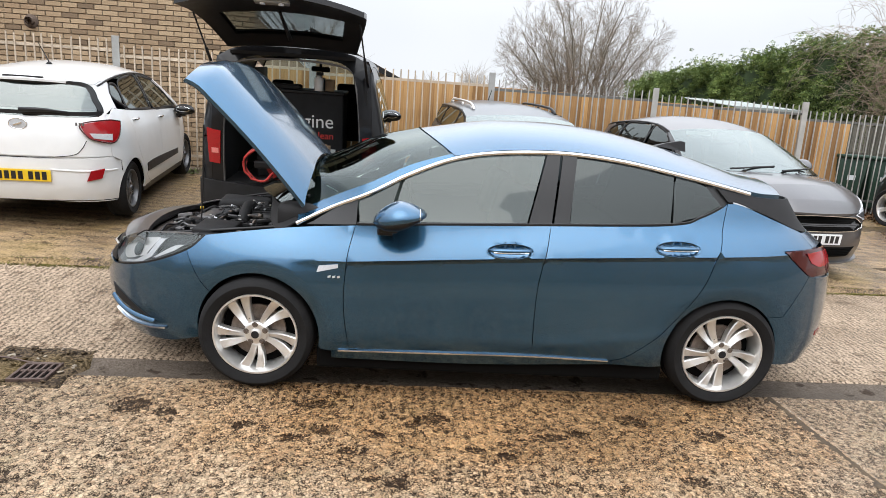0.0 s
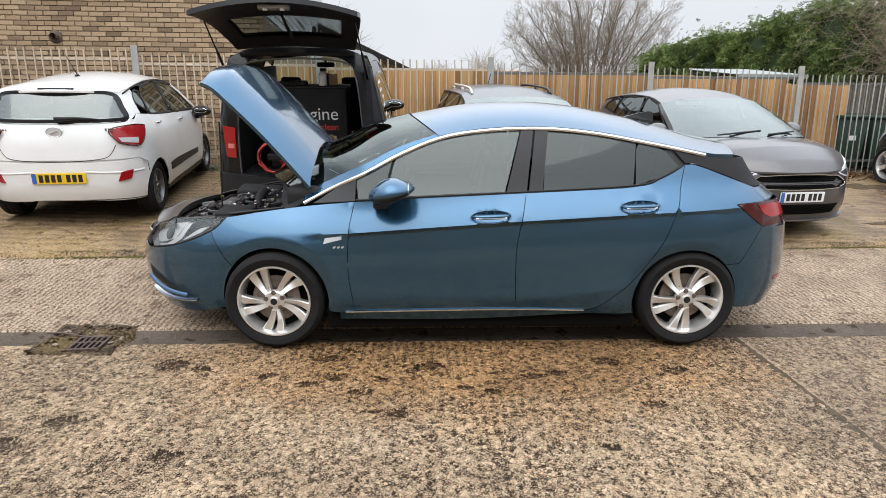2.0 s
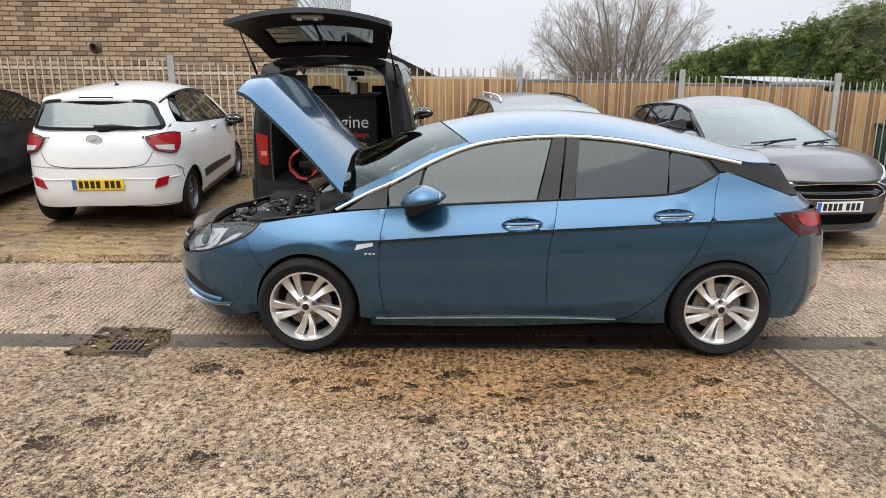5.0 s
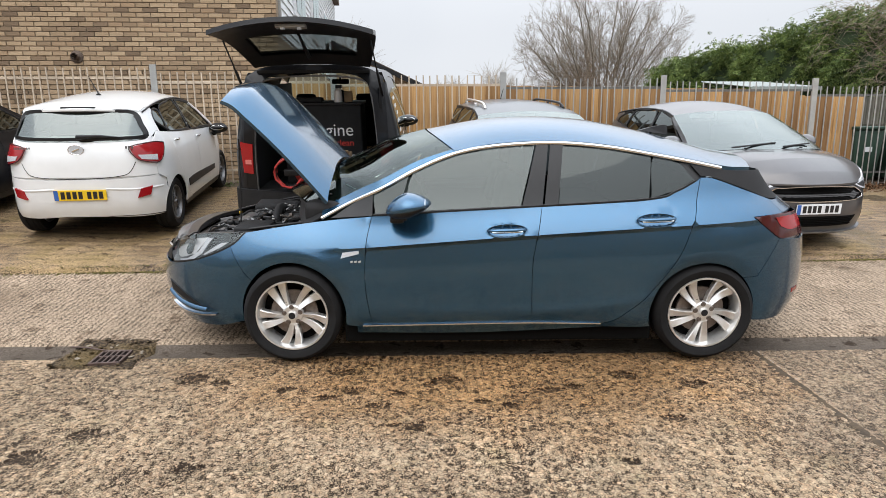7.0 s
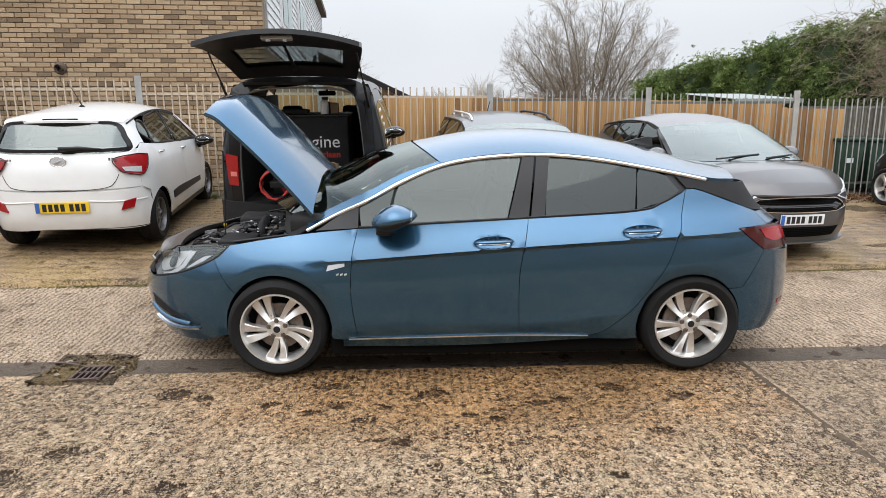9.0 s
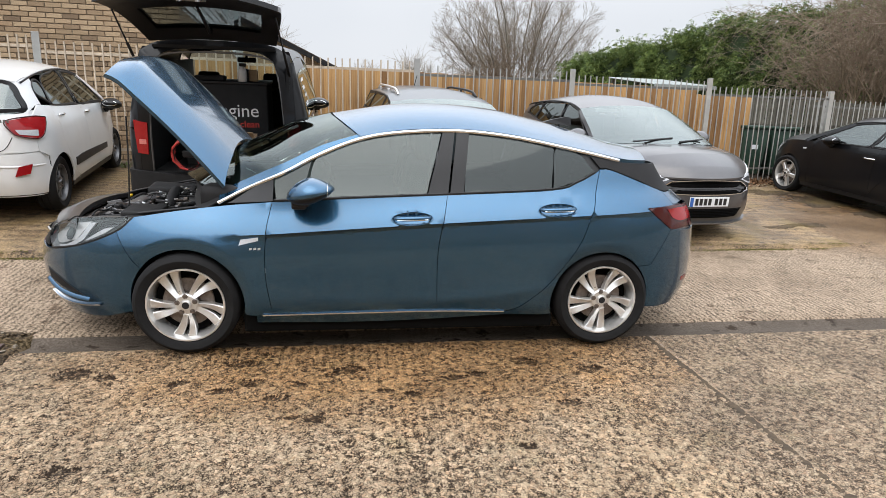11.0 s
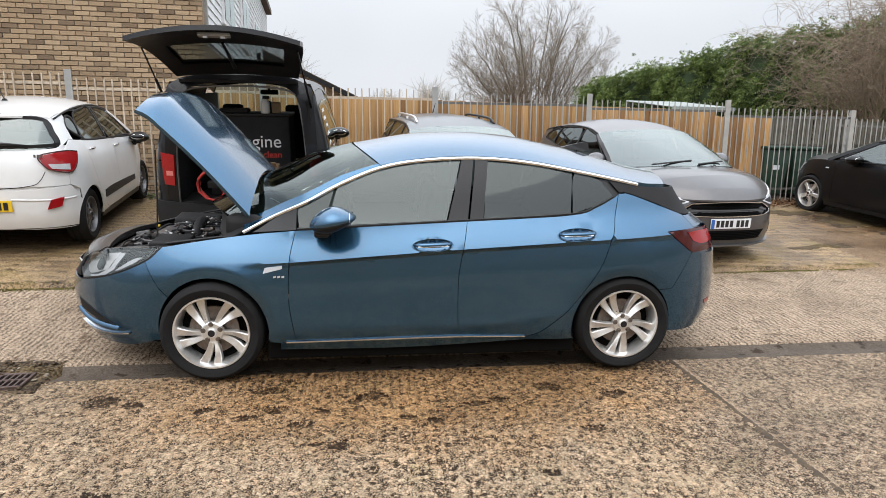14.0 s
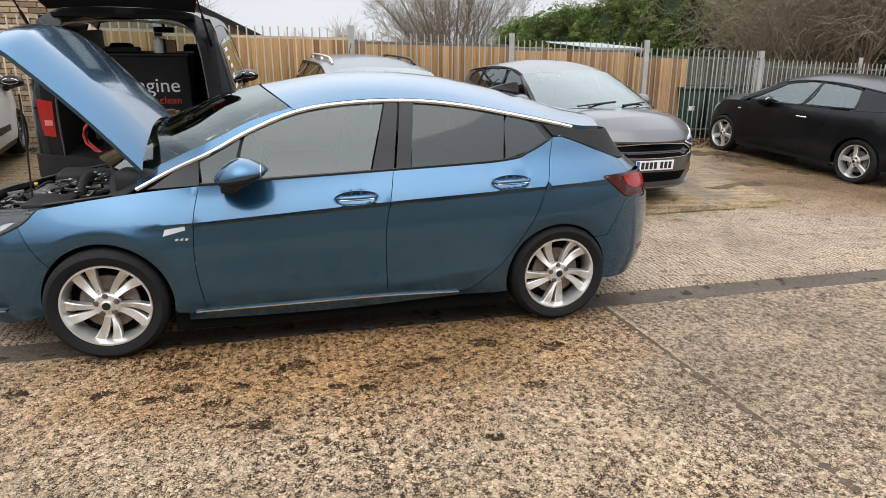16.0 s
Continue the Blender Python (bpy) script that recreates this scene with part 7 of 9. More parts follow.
def dark_hatchback():
    """The dark car beyond the white one, of which the tail is seen."""
    body = Body(0.86, -0.8, 0.6, 2.5, 3.15, 2.3, 2.8,
                [(0.1, 0.07), (0.2, 0.03), (0.35, 0.0), (0.6, 0.0), (0.85, 0.01), (0.95, 0.035), (1.1, 0.1), (1.3, 0.19), (1.42, 0.26), (1.5, 0.34)],
                [(0.1, 0.16), (0.2, 0.06), (0.45, 0.0), (0.6, 0.02), (0.7, 0.06), (0.78, 0.14), (0.85, 0.3), (0.95, 0.6)],
                [(0.2, 0.1), (0.4, 0.0), (0.7, 0.02), (0.9, 0.06), (1.0, 0.12), (1.3, 0.36), (1.4, 0.5)])
    car = thing("dark_hatchback_car", stand(-5.55, 5.3, 276.2, 2.5), "dark blue-black hatchback parked beside the white car", "car")
    kit = wheel_kit(0.31, 0.205, 0.19, [(0, 0, 0.05, 0.06)], 5, ALLOY)
    shoulder = [(-0.68, 0.74), (-0.5, 0.80), (-0.3, 0.87), (0.0, 0.92), (0.5, 0.955), (1.0, 0.97), (1.6, 0.985), (2.1, 1.0), (2.5, 1.03), (2.75, 1.05)]
    roof = [(1.0, 1.32), (1.3, 1.375), (1.7, 1.385), (2.1, 1.36), (2.5, 1.30), (2.75, 1.24)]
    screen = [(0.24, 0.955), (0.5, 1.08), (0.78, 1.21), (1.0, 1.32)]
    windows = [([(0.5, 0.98), (0.78, 1.13), (1.05, 1.285)], [(1.3, 1.34), (1.42, 1.35)], [(1.38, 1.0)]), ([(1.45, 1.0), (1.5, 1.35)], [(1.8, 1.34), (2.12, 1.30)], [(2.3, 1.06), (2.1, 1.02)])]
    closed_hatch(car, body, DARK_BLUE, 2.5, 0.34, 0.31, 0.24, shoulder, (0.5, 1.42, 2.3), roof, [0.06, 0.09, 0.09, 0.08, 0.06, 0.04], [-0.18, 0, 0, 0, 0.06, 0.1], screen, [0.05, 0.06, 0.07, 0.06], [-0.3, -0.26, -0.22, -0.18], -0.68, 0.66,
                 [0.10, 0.12, 0.1, 0.08, 0.06], [-0.22, -0.2, -0.2, -0.25, -0.3], [(w, TINTED_GLASS) for w in windows], (2.9, 1.0, 1.1, 1.24, 0.72), kit, 0.83)
    for side in (-1, 1):
        bm = bmesh.new()
        tube(bm, [body.at(2.05 + 0.2 * i / 6, 0.86, side, -0.008 - 0.02 * math.sin(math.pi * i / 6)) for i in range(7)], 0.012, 8)
        part("door_handle", bm, CHROME, car, "", True)
    panel("tail_light", body, outline_of([(2.7, 1.0), (2.95, 1.0)], [(2.95, 0.8), (2.75, 0.83)]), RED_LENS, car, sink=-0.012, thick=0.02)
    return car


dark_hatchback()


def silver_estate():
    """Silver estate with roof rails, seen over the blue car's roof."""
    body = Body(0.89, -0.86, 0.6, 2.5, 3.6, 2.7, 3.2,
                [(0.1, 0.07), (0.2, 0.03), (0.35, 0.0), (0.6, 0.0), (0.85, 0.01), (0.95, 0.035), (1.1, 0.1), (1.3, 0.19), (1.42, 0.25), (1.5, 0.32)],
                [(0.1, 0.16), (0.2, 0.06), (0.45, 0.0), (0.6, 0.02), (0.7, 0.06), (0.78, 0.14), (0.85, 0.3), (0.95, 0.6)],
                [(0.2, 0.1), (0.4, 0.0), (0.7, 0.02), (0.9, 0.05), (1.0, 0.08), (1.3, 0.28), (1.45, 0.42)])
    car = thing("silver_estate_car", stand(2.29, 3.82, 97.9, 2.7), "silver-blue estate car with roof rails", "car")
    kit = wheel_kit(0.318, 0.215, 0.2, [(0, 0, 0.05, 0.06)], 5, ALLOY)
    shoulder = [(-0.75, 0.74), (-0.6, 0.79), (-0.3, 0.87), (0.0, 0.92), (0.5, 0.96), (1.0, 0.98), (1.6, 1.0), (2.3, 1.02), (2.9, 1.05), (3.2, 1.07)]
    roof = [(1.1, 1.265), (1.5, 1.32), (2.0, 1.33), (2.5, 1.32), (3.0, 1.30), (3.25, 1.275)]
    screen = [(0.30, 0.965), (0.55, 1.06), (0.85, 1.17), (1.1, 1.265)]
    windows = [([(0.56, 0.99), (0.85, 1.11), (1.16, 1.24)], [(1.4, 1.29), (1.5, 1.295)], [(1.46, 1.01)]), ([(1.55, 1.02), (1.6, 1.298)], [(2.0, 1.30), (2.4, 1.29)], [(2.42, 1.04)]), ([(2.5, 1.05), (2.48, 1.285)], [(2.8, 1.27), (3.05, 1.24)], [(3.1, 1.1), (2.9, 1.07)])]
    closed_hatch(car, body, SILVER, 2.7, 0.35, 0.315, 0.23, shoulder, (0.5, 1.5, 2.45), roof, [0.07, 0.1, 0.1, 0.1, 0.09, 0.06], [-0.18, 0, 0, 0, 0.02, 0.06], screen, [0.05, 0.06, 0.07, 0.07], [-0.3, -0.26, -0.22, -0.18], -0.75, 0.66,
                 [0.10, 0.12, 0.1, 0.08, 0.06], [-0.22, -0.2, -0.2, -0.25, -0.3], [(w, PRIVACY_GLASS) for w in windows], (3.28, 1.0, 1.1, 1.26, 0.72), kit, 0.86)
    for side in (-1, 1):
        bm = bmesh.new()
        pts = [(1.35, 0.02), (1.5, 0.075), (1.8, 0.09), (2.4, 0.085), (2.8, 0.07), (2.95, 0.015)]
        tube(bm, smooth_curve([(x, side * 0.565, 1.325 + dz) for x, dz in pts], 4), 0.018, 8)
        for x in (1.48, 2.1, 2.82):
            tube(bm, [(x, side * 0.565, 1.30), (x, side * 0.565, 1.395)], 0.016, 8)
        part("roof_rail", bm, TRIM if side < 0 else ALLOY, car, "", True)
    bm = bmesh.new()
    tube(bm, [(2.9, 0, 1.38), (2.7, 0, 1.57)], [0.008, 0.004], 6)
    part("roof_aerial", bm, TRIM, car)
    return car


silver_estate()


# ---- the black van with its tailgate up ----
CARD = plain("brown_cardboard", (0.36, 0.25, 0.15), 0.85, 0, 0.2, 5, 60, 0.2)
RED_HOSE = plain("red_rubber_hose", (0.45, 0.035, 0.03), 0.45, 0, 0.2, 8)
WHITE_INK = plain("white_print", (0.8, 0.8, 0.8), 0.5, 0, 0.05)
RED_INK = plain("red_print", (0.62, 0.04, 0.03), 0.5, 0, 0.05)
BOTTLE = plain("white_bottle_plastic", (0.75, 0.76, 0.76), 0.35, 0, 0.08)


def lettering(text, height, material, parent, m, align="LEFT", name="lettering"):
    cu = bpy.data.curves.new("lettering", "FONT")
    cu.body, cu.size, cu.extrude, cu.align_x = text, height, 0.0015, align
    tmp = bpy.data.objects.new("lettering", cu)
    scene.collection.objects.link(tmp)
    bpy.context.view_layer.update()
    me = bpy.data.meshes.new_from_object(tmp.evaluated_get(bpy.context.evaluated_depsgraph_get()))
    bpy.data.objects.remove(tmp)
    me.materials.clear()
    me.materials.append(material)
    ob = new(name, me)
    ob.parent = parent
    ob.matrix_basis = m
    return ob


VAN_H = 92.3
_a = radians(VAN_H)
VAN_WB = 2.682
VAN_TAIL = 3.53
VAN_M = stand(-0.35 + VAN_TAIL * math.cos(_a), 2.74 + VAN_TAIL * math.sin(_a), VAN_H + 180, VAN_WB)


def black_van():
    body = Body(0.895, -0.88, 0.5, 2.6, VAN_TAIL, 3.1, 5.0,
                [(0.1, 0.06), (0.3, 0.0), (0.6, 0.0), (1.0, 0.01), (1.2, 0.04), (1.5, 0.11), (1.72, 0.18), (1.82, 0.26), (1.9, 0.34)],
                [(0.1, 0.16), (0.3, 0.02), (0.5, 0.0), (0.7, 0.06), (0.9, 0.2), (1.05, 0.5)],
                [(0.2, 0.06), (0.35, 0.0), (0.6, 0.0), (1.1, 0.01), (1.4, 0.05), (1.7, 0.1), (1.82, 0.16)])
    van = thing("black_van", VAN_M, "black van with open tailgate, loaded with cleaning equipment", "van")
    s0, s1 = body.s0, body.s1
    mir = lambda pts, e: [(2 * e - s, z) for s, z in reversed(pts)]
    r, zc, wb = 0.35, 0.32, VAN_WB
    af = [(body.s_of(px), pz) for px, pz in arc(0, zc, r, -8, 188, 18)]
    ar = [(body.s_of(px), pz) for px, pz in arc(wb, zc, r, -8, 188, 18)]
    corner = s1 - 0.76
    panel("side_panel", body, outline_of([(1.62, 0.3), (1.62, 1.02)], [(corner, 1.02)], [(corner, 0.42), (3.1, 0.36)], ar, [(2.3, 0.27)]), BLACK, van, step=0.09)
    panel("upper_side_panel", body, outline_of([(1.62, 1.03), (1.64, 1.72)], [(2.4, 1.74), (corner, 1.70)], [(corner, 1.03)]), BLACK, van, step=0.09)
    panel("side_window", body, outline_of([(1.72, 1.12), (1.74, 1.6)], [(2.4, 1.62), (3.25, 1.58)], [(3.3, 1.14)]), PRIVACY_GLASS, van, sink=-0.004, thick=0)
    panel("cab_door", body, outline_of([(0.5, 0.3), (0.5, 1.0)], [(1.6, 1.02), (1.6, 0.28)]), BLACK, van, step=0.09)
    # rows of white print on the flank, too small to read
    for k, (z, a, b) in enumerate(((1.50, 2.62, 3.06), (1.42, 2.70, 3.10), (1.34, 2.66, 2.98), (1.26, 2.74, 3.12), (1.16, 2.78, 3.16), (1.06, 2.80, 3.04))):
        for j in range(4):
            s = a + (b - a) * j / 4
            panel("print_bar", body, outline_of([(s, z), (s + (b - a) * 0.19, z)], [(s + (b - a) * 0.19, z + 0.038), (s, z + 0.038)]), WHITE_INK, van, (1,), sink=-0.008, thick=0.0)
    panel("cab_window", body, outline_of([(0.55, 1.05), (0.85, 1.3), (1.15, 1.56)], [(1.58, 1.62)], [(1.58, 1.06)]), TINTED_GLASS, van, thick=0)
    panel("front_wing", body, outline_of([(-0.5, 0.8), (0.0, 0.95), (0.48, 1.0)], [(0.48, 0.3)], af, [(-0.5, 0.62)]), BLACK, van, step=0.09)
    fl = [(-0.42, 0.3), (-0.8, 0.25), (s0 + 0.2, 0.24)]
    ft = [(-0.36, 0.6), (-0.6, 0.72), (s0 + 0.3, 0.74)]
    panel("front_bumper", body, outline_of(fl[::-1], ft, mir(ft, s0), mir(fl[::-1], s0)), BLACK, van, (-1,), step=0.1)
    sheet("bonnet", body, [(-0.6, 0.8), (-0.2, 0.92), (0.3, 1.02)], [0.08, 0.1, 0.08], [-0.2, -0.2, -0.25], BLACK, van)
    sheet("windscreen", body, [(0.3, 1.04), (0.6, 1.31), (0.9, 1.55), (1.12, 1.73)], [0.05, 0.06, 0.06, 0.06], [-0.28, -0.24, -0.2, -0.16], CLEAR_GLASS, van, lip=0)
    sheet("roof", body, [(1.12, 1.75), (1.6, 1.80), (2.3, 1.82), (3.0, 1.815), (3.44, 1.79)], [0.06, 0.085, 0.09, 0.085, 0.07], [-0.16, 0, 0, 0, 0.0], BLACK, van, 16, 2.6, 0.03)
    panel("cant_rail", body, outline_of([(1.1, 1.64), (1.62, 1.72), (2.4, 1.74), (3.42, 1.70)], [(3.44, 1.80), (2.4, 1.825), (1.6, 1.805), (1.12, 1.755)]), BLACK, van, gap=0.0)
    # rear frame
    o = 0.645
    panel("rear_pillar", body, outline_of([(corner, 0.46), (corner, 1.76)], [(s1 - 0.52, 1.80)], [(s1 - o + 0.04, 1.55), (s1 - o, 1.0), (s1 - o, 0.46)]), BLACK, van, step=0.08)
    panel("rear_header", body, outline_of([(corner, 1.76), (s1 - 0.5, 1.86), (s1, 1.88), (s1 + 0.5, 1.86), (2 * s1 - corner, 1.76)], [(s1 + o - 0.06, 1.68), (s1 + 0.4, 1.775), (s1, 1.795), (s1 - 0.4, 1.775), (s1 - o + 0.06, 1.68)]), BLACK, van, (-1,))
    band_ribbon("door_seal", body, [(s1 - o, 0.6), (s1 - o + 0.005, 1.1), (s1 - o + 0.05, 1.56), (s1 - 0.5, 1.725), (s1, 1.77), (s1 + 0.5, 1.725), (s1 + o - 0.05, 1.56), (s1 + o - 0.005, 1.1), (s1 + o, 0.6)], 0.02, 0.014, DARK_ALLOY, van, (-1,), 0.02)
    low = [(3.08, 0.33), (s1 - 0.4, 0.3), (s1, 0.3)]
    top = [(3.14, 0.6), (corner, 0.62), (s1 - 0.3, 0.58)]
    panel("rear_bumper", body, outline_of(low[::-1][1:], top, mir(top, s1), mir(low[::-1][1:], s1)), MATT, van, (-1,), sink=-0.03, thick=0.04)
    panel("tail_light", body, outline_of([(corner - 0.02, 0.79), (corner + 0.09, 0.78)], [(corner + 0.1, 1.09), (corner - 0.05, 1.11)]), RED_LENS, van, sink=-0.012, thick=0.03, step=0.06, label="tall red tail light")
    panel("lamp_band", body, outline_of([(corner + 0.01, 0.88), (corner + 0.08, 0.88)], [(corner + 0.08, 0.93), (corner + 0.01, 0.93)]), lens_plastic("pale_red_lamp_lens", (0.7, 0.2, 0.18)), van, sink=-0.018)
    # hold
    part("load_floor", boxed((1.9, 1.3, 0.05), (2.52, 0, 0.58)), MATT, van)
    for side in (-1, 1):
        part("hold_lining", boxed((2.2, 0.03, 1.1), (2.35, side * 0.68, 1.1)), MATT, van)
    part("head_lining", boxed((2.2, 1.15, 0.03), (2.3, 0, 1.81)), MATT, van)
    part("dashboard", boxed((0.4, 1.35, 0.18), (0.6, 0, 1.05), 0.05), MATT, van, "", True)
    for y in (-0.4, 0.38):
        s = seat(van, 1.3, y, 0.8)
    bm = bmesh.new()
    box(bm, (0.03, 0.24, 0.065), (0, 0, 0), 0.02)
    box(bm, (0.03, 0.03, 0.06), (0, 0, 0.05))
    mirror = part("rear_view_mirror", bm, TRIM, van, "", True)
    mirror.matrix_basis = pose(1.05, -0.02, 1.66)
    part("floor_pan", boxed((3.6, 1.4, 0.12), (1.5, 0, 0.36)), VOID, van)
    # door decals seen along the flank
    rng = random.Random(3)
    for i in range(9):
        z, s = 1.0 + 0.06 * (i % 5), 2.15 + 0.16 * (i // 5) + rng.uniform(-0.02, 0.02)
        panel("decal_bar", body, outline_of([(s, z), (s + 0.13, z)], [(s + 0.13, z + 0.035), (s, z + 0.035)]), WHITE_INK, van, (1,), sink=-0.003, thick=0)
    # tailgate: skin, lining and window with a real opening
    ang = radians(17.5)
    hx, hz = 3.42, 1.87
    rows, cols = 12, 17
    def gate_point(l, v, off=0.0):
        ll = l * 1.08 + 0.07 * (1 - v * v) * l
        hw = 0.585 + 0.125 * math.sin(math.pi * min(1, l * 1.05) / 2) - 0.04 * max(0, l - 0.85) * 2
        bulge = 0.10 * math.sin(math.pi * l) * 0.6 + 0.085 * (1 - v * v) * (0.4 + 0.6 * l) - 0.12 * l ** 3 * 0.5 + off
        return (hx + ll * math.cos(ang) - bulge * math.sin(ang), v * hw, hz + ll * math.sin(ang) + bulge * math.cos(ang))
    hole = lambda i, j: 2 <= i <= 5 and 2 <= j <= cols - 4
    for name, off, coat, keep in (("tailgate", 0.02, BLACK, False), ("tailgate_lining", -0.022, TRIM, False), ("tailgate_window", 0.0, GATE_GLASS, True)):
        verts = [gate_point(i / (rows - 1), -1 + 2 * j / (cols - 1), off) for i in range(rows) for j in range(cols)]
        faces = [(i * cols + j, i * cols + j + 1, (i + 1) * cols + j + 1, (i + 1) * cols + j) for i in range(rows - 1) for j in range(cols - 1) if hole(i, j) == keep]
        if name == "tailgate":
            faces = [f[::-1] for f in faces]
            rim = [j for j in range(cols)] + [i * cols + cols - 1 for i in range(1, rows)] + [(rows - 1) * cols + j for j in range(cols - 2, -1, -1)] + [i * cols for i in range(rows - 2, 0, -1)]
            base = len(verts)
            verts += [gate_point(k // cols / (rows - 1), -1 + 2 * (k % cols) / (cols - 1), -0.022) for k in rim]
            faces += [(rim[k], rim[(k + 1) % len(rim)], base + (k + 1) % len(rim), base + k) for k in range(len(rim))]
        used = sorted({i for f in faces for i in f})
        at = {i: k for k, i in enumerate(used)}
        me = bpy.data.meshes.new(name)
        me.from_pydata([verts[i] for i in used], [], [tuple(at[i] for i in f) for f in faces])
        finish(me, coat, 40)
        if name == "tailgate":
            gate = child(name, me, van)
        else:
            child(name, me, gate)
    p = gate_point(0.9, 0, -0.05)
    part("gate_latch", boxed((0.07, 0.26, 0.03), (p[0], p[1], p[2]), 0.008, pose(0, 0, 0, 0, -14, 0)), GALV, gate)
    for dy in (-0.07, 0.07):
        bm = bmesh.new()
        tube(bm, [(p[0] + 0.01, dy, p[2] - 0.025), (p[0] + 0.01, dy, p[2] + 0.01)], 0.02, 14)
        part("latch_roller", bm, PLATE_WHITE, gate)
    a, b = gate_point(0.15, 0, -0.045), gate_point(0.62, 0, -0.05)
    bm = bmesh.new()
    tube(bm, [a, b], [0.02, 0.012], 8)
    part("gate_wiper_motor", bm, TRIM, gate)
    for side in (-1, 1):
        a, b = Vector((3.40, side * 0.70, 1.56)), Vector(gate_point(0.72, side * 0.93, -0.06))
        mid = a + (b - a) * 0.5
        bm = bmesh.new()
        tube(bm, [a, mid], 0.013, 8)
        tube(bm, [mid, b], 0.007, 8)
        part("gas_strut", bm, TRIM, van, "", True)
    for side in (-1, 1):
        door_mirror(van, 0.95, side * 0.92, 1.10, side, BLACK, scale=1.15)
    kit = wheel_kit(0.32, 0.205, 0.2, [(0, 0, 0.05, 0.06)], 5, ALLOY)
    for x, y in ((0, -0.86), (wb, -0.86), (0, 0.86), (wb, 0.86)):
        wheel(kit, van, x, y, 0.32)
    arch_liner(van, 0.0, body, zc, r - 0.002)
    arch_liner(van, wb, body, zc, r - 0.002)
    return van


black_van()


def in_van(x, y, z):
    return VAN_M @ pose(x, y, z, 0, 0, 90)


def equipment_case():
    """The black machine case in the van, its sign facing the open tailgate."""
    c = thing("equipment_case", in_van(3.13, 0.02, 0.605), "black equipment case with white and red lettering in the van", "case")
    part("case_body", boxed((0.86, 0.5, 0.86), (0, 0.25, 0.43), 0.02), MATT, c, "", True)
    part("case_lid", boxed((0.88, 0.52, 0.03), (0, 0.25, 0.865), 0.01), TRIM, c, "", True)
    lettering("engine", 0.19, WHITE_INK, c, pose(0.335, -0.004, 0.525, 90), "RIGHT")
    lettering("clean", 0.098, RED_INK, c, pose(0.335, -0.004, 0.415, 90), "RIGHT")
    lettering("carbon", 0.098, WHITE_INK, c, pose(0.12, -0.004, 0.415, 90), "RIGHT")
    bm = bmesh.new()
    tube(bm, [(0.11 * math.cos(t), -0.006, 0.28 + 0.07 * math.sin(t)) for t in np.linspace(-0.4, 3.6, 20)], 0.009, 6)
    part("printed_swirl", bm, WHITE_INK, c, "", True)
    part("white_label", boxed((0.05, 0.004, 0.09), (0.33, -0.006, 0.27)), WHITE_INK, c)
    return c


equipment_case()


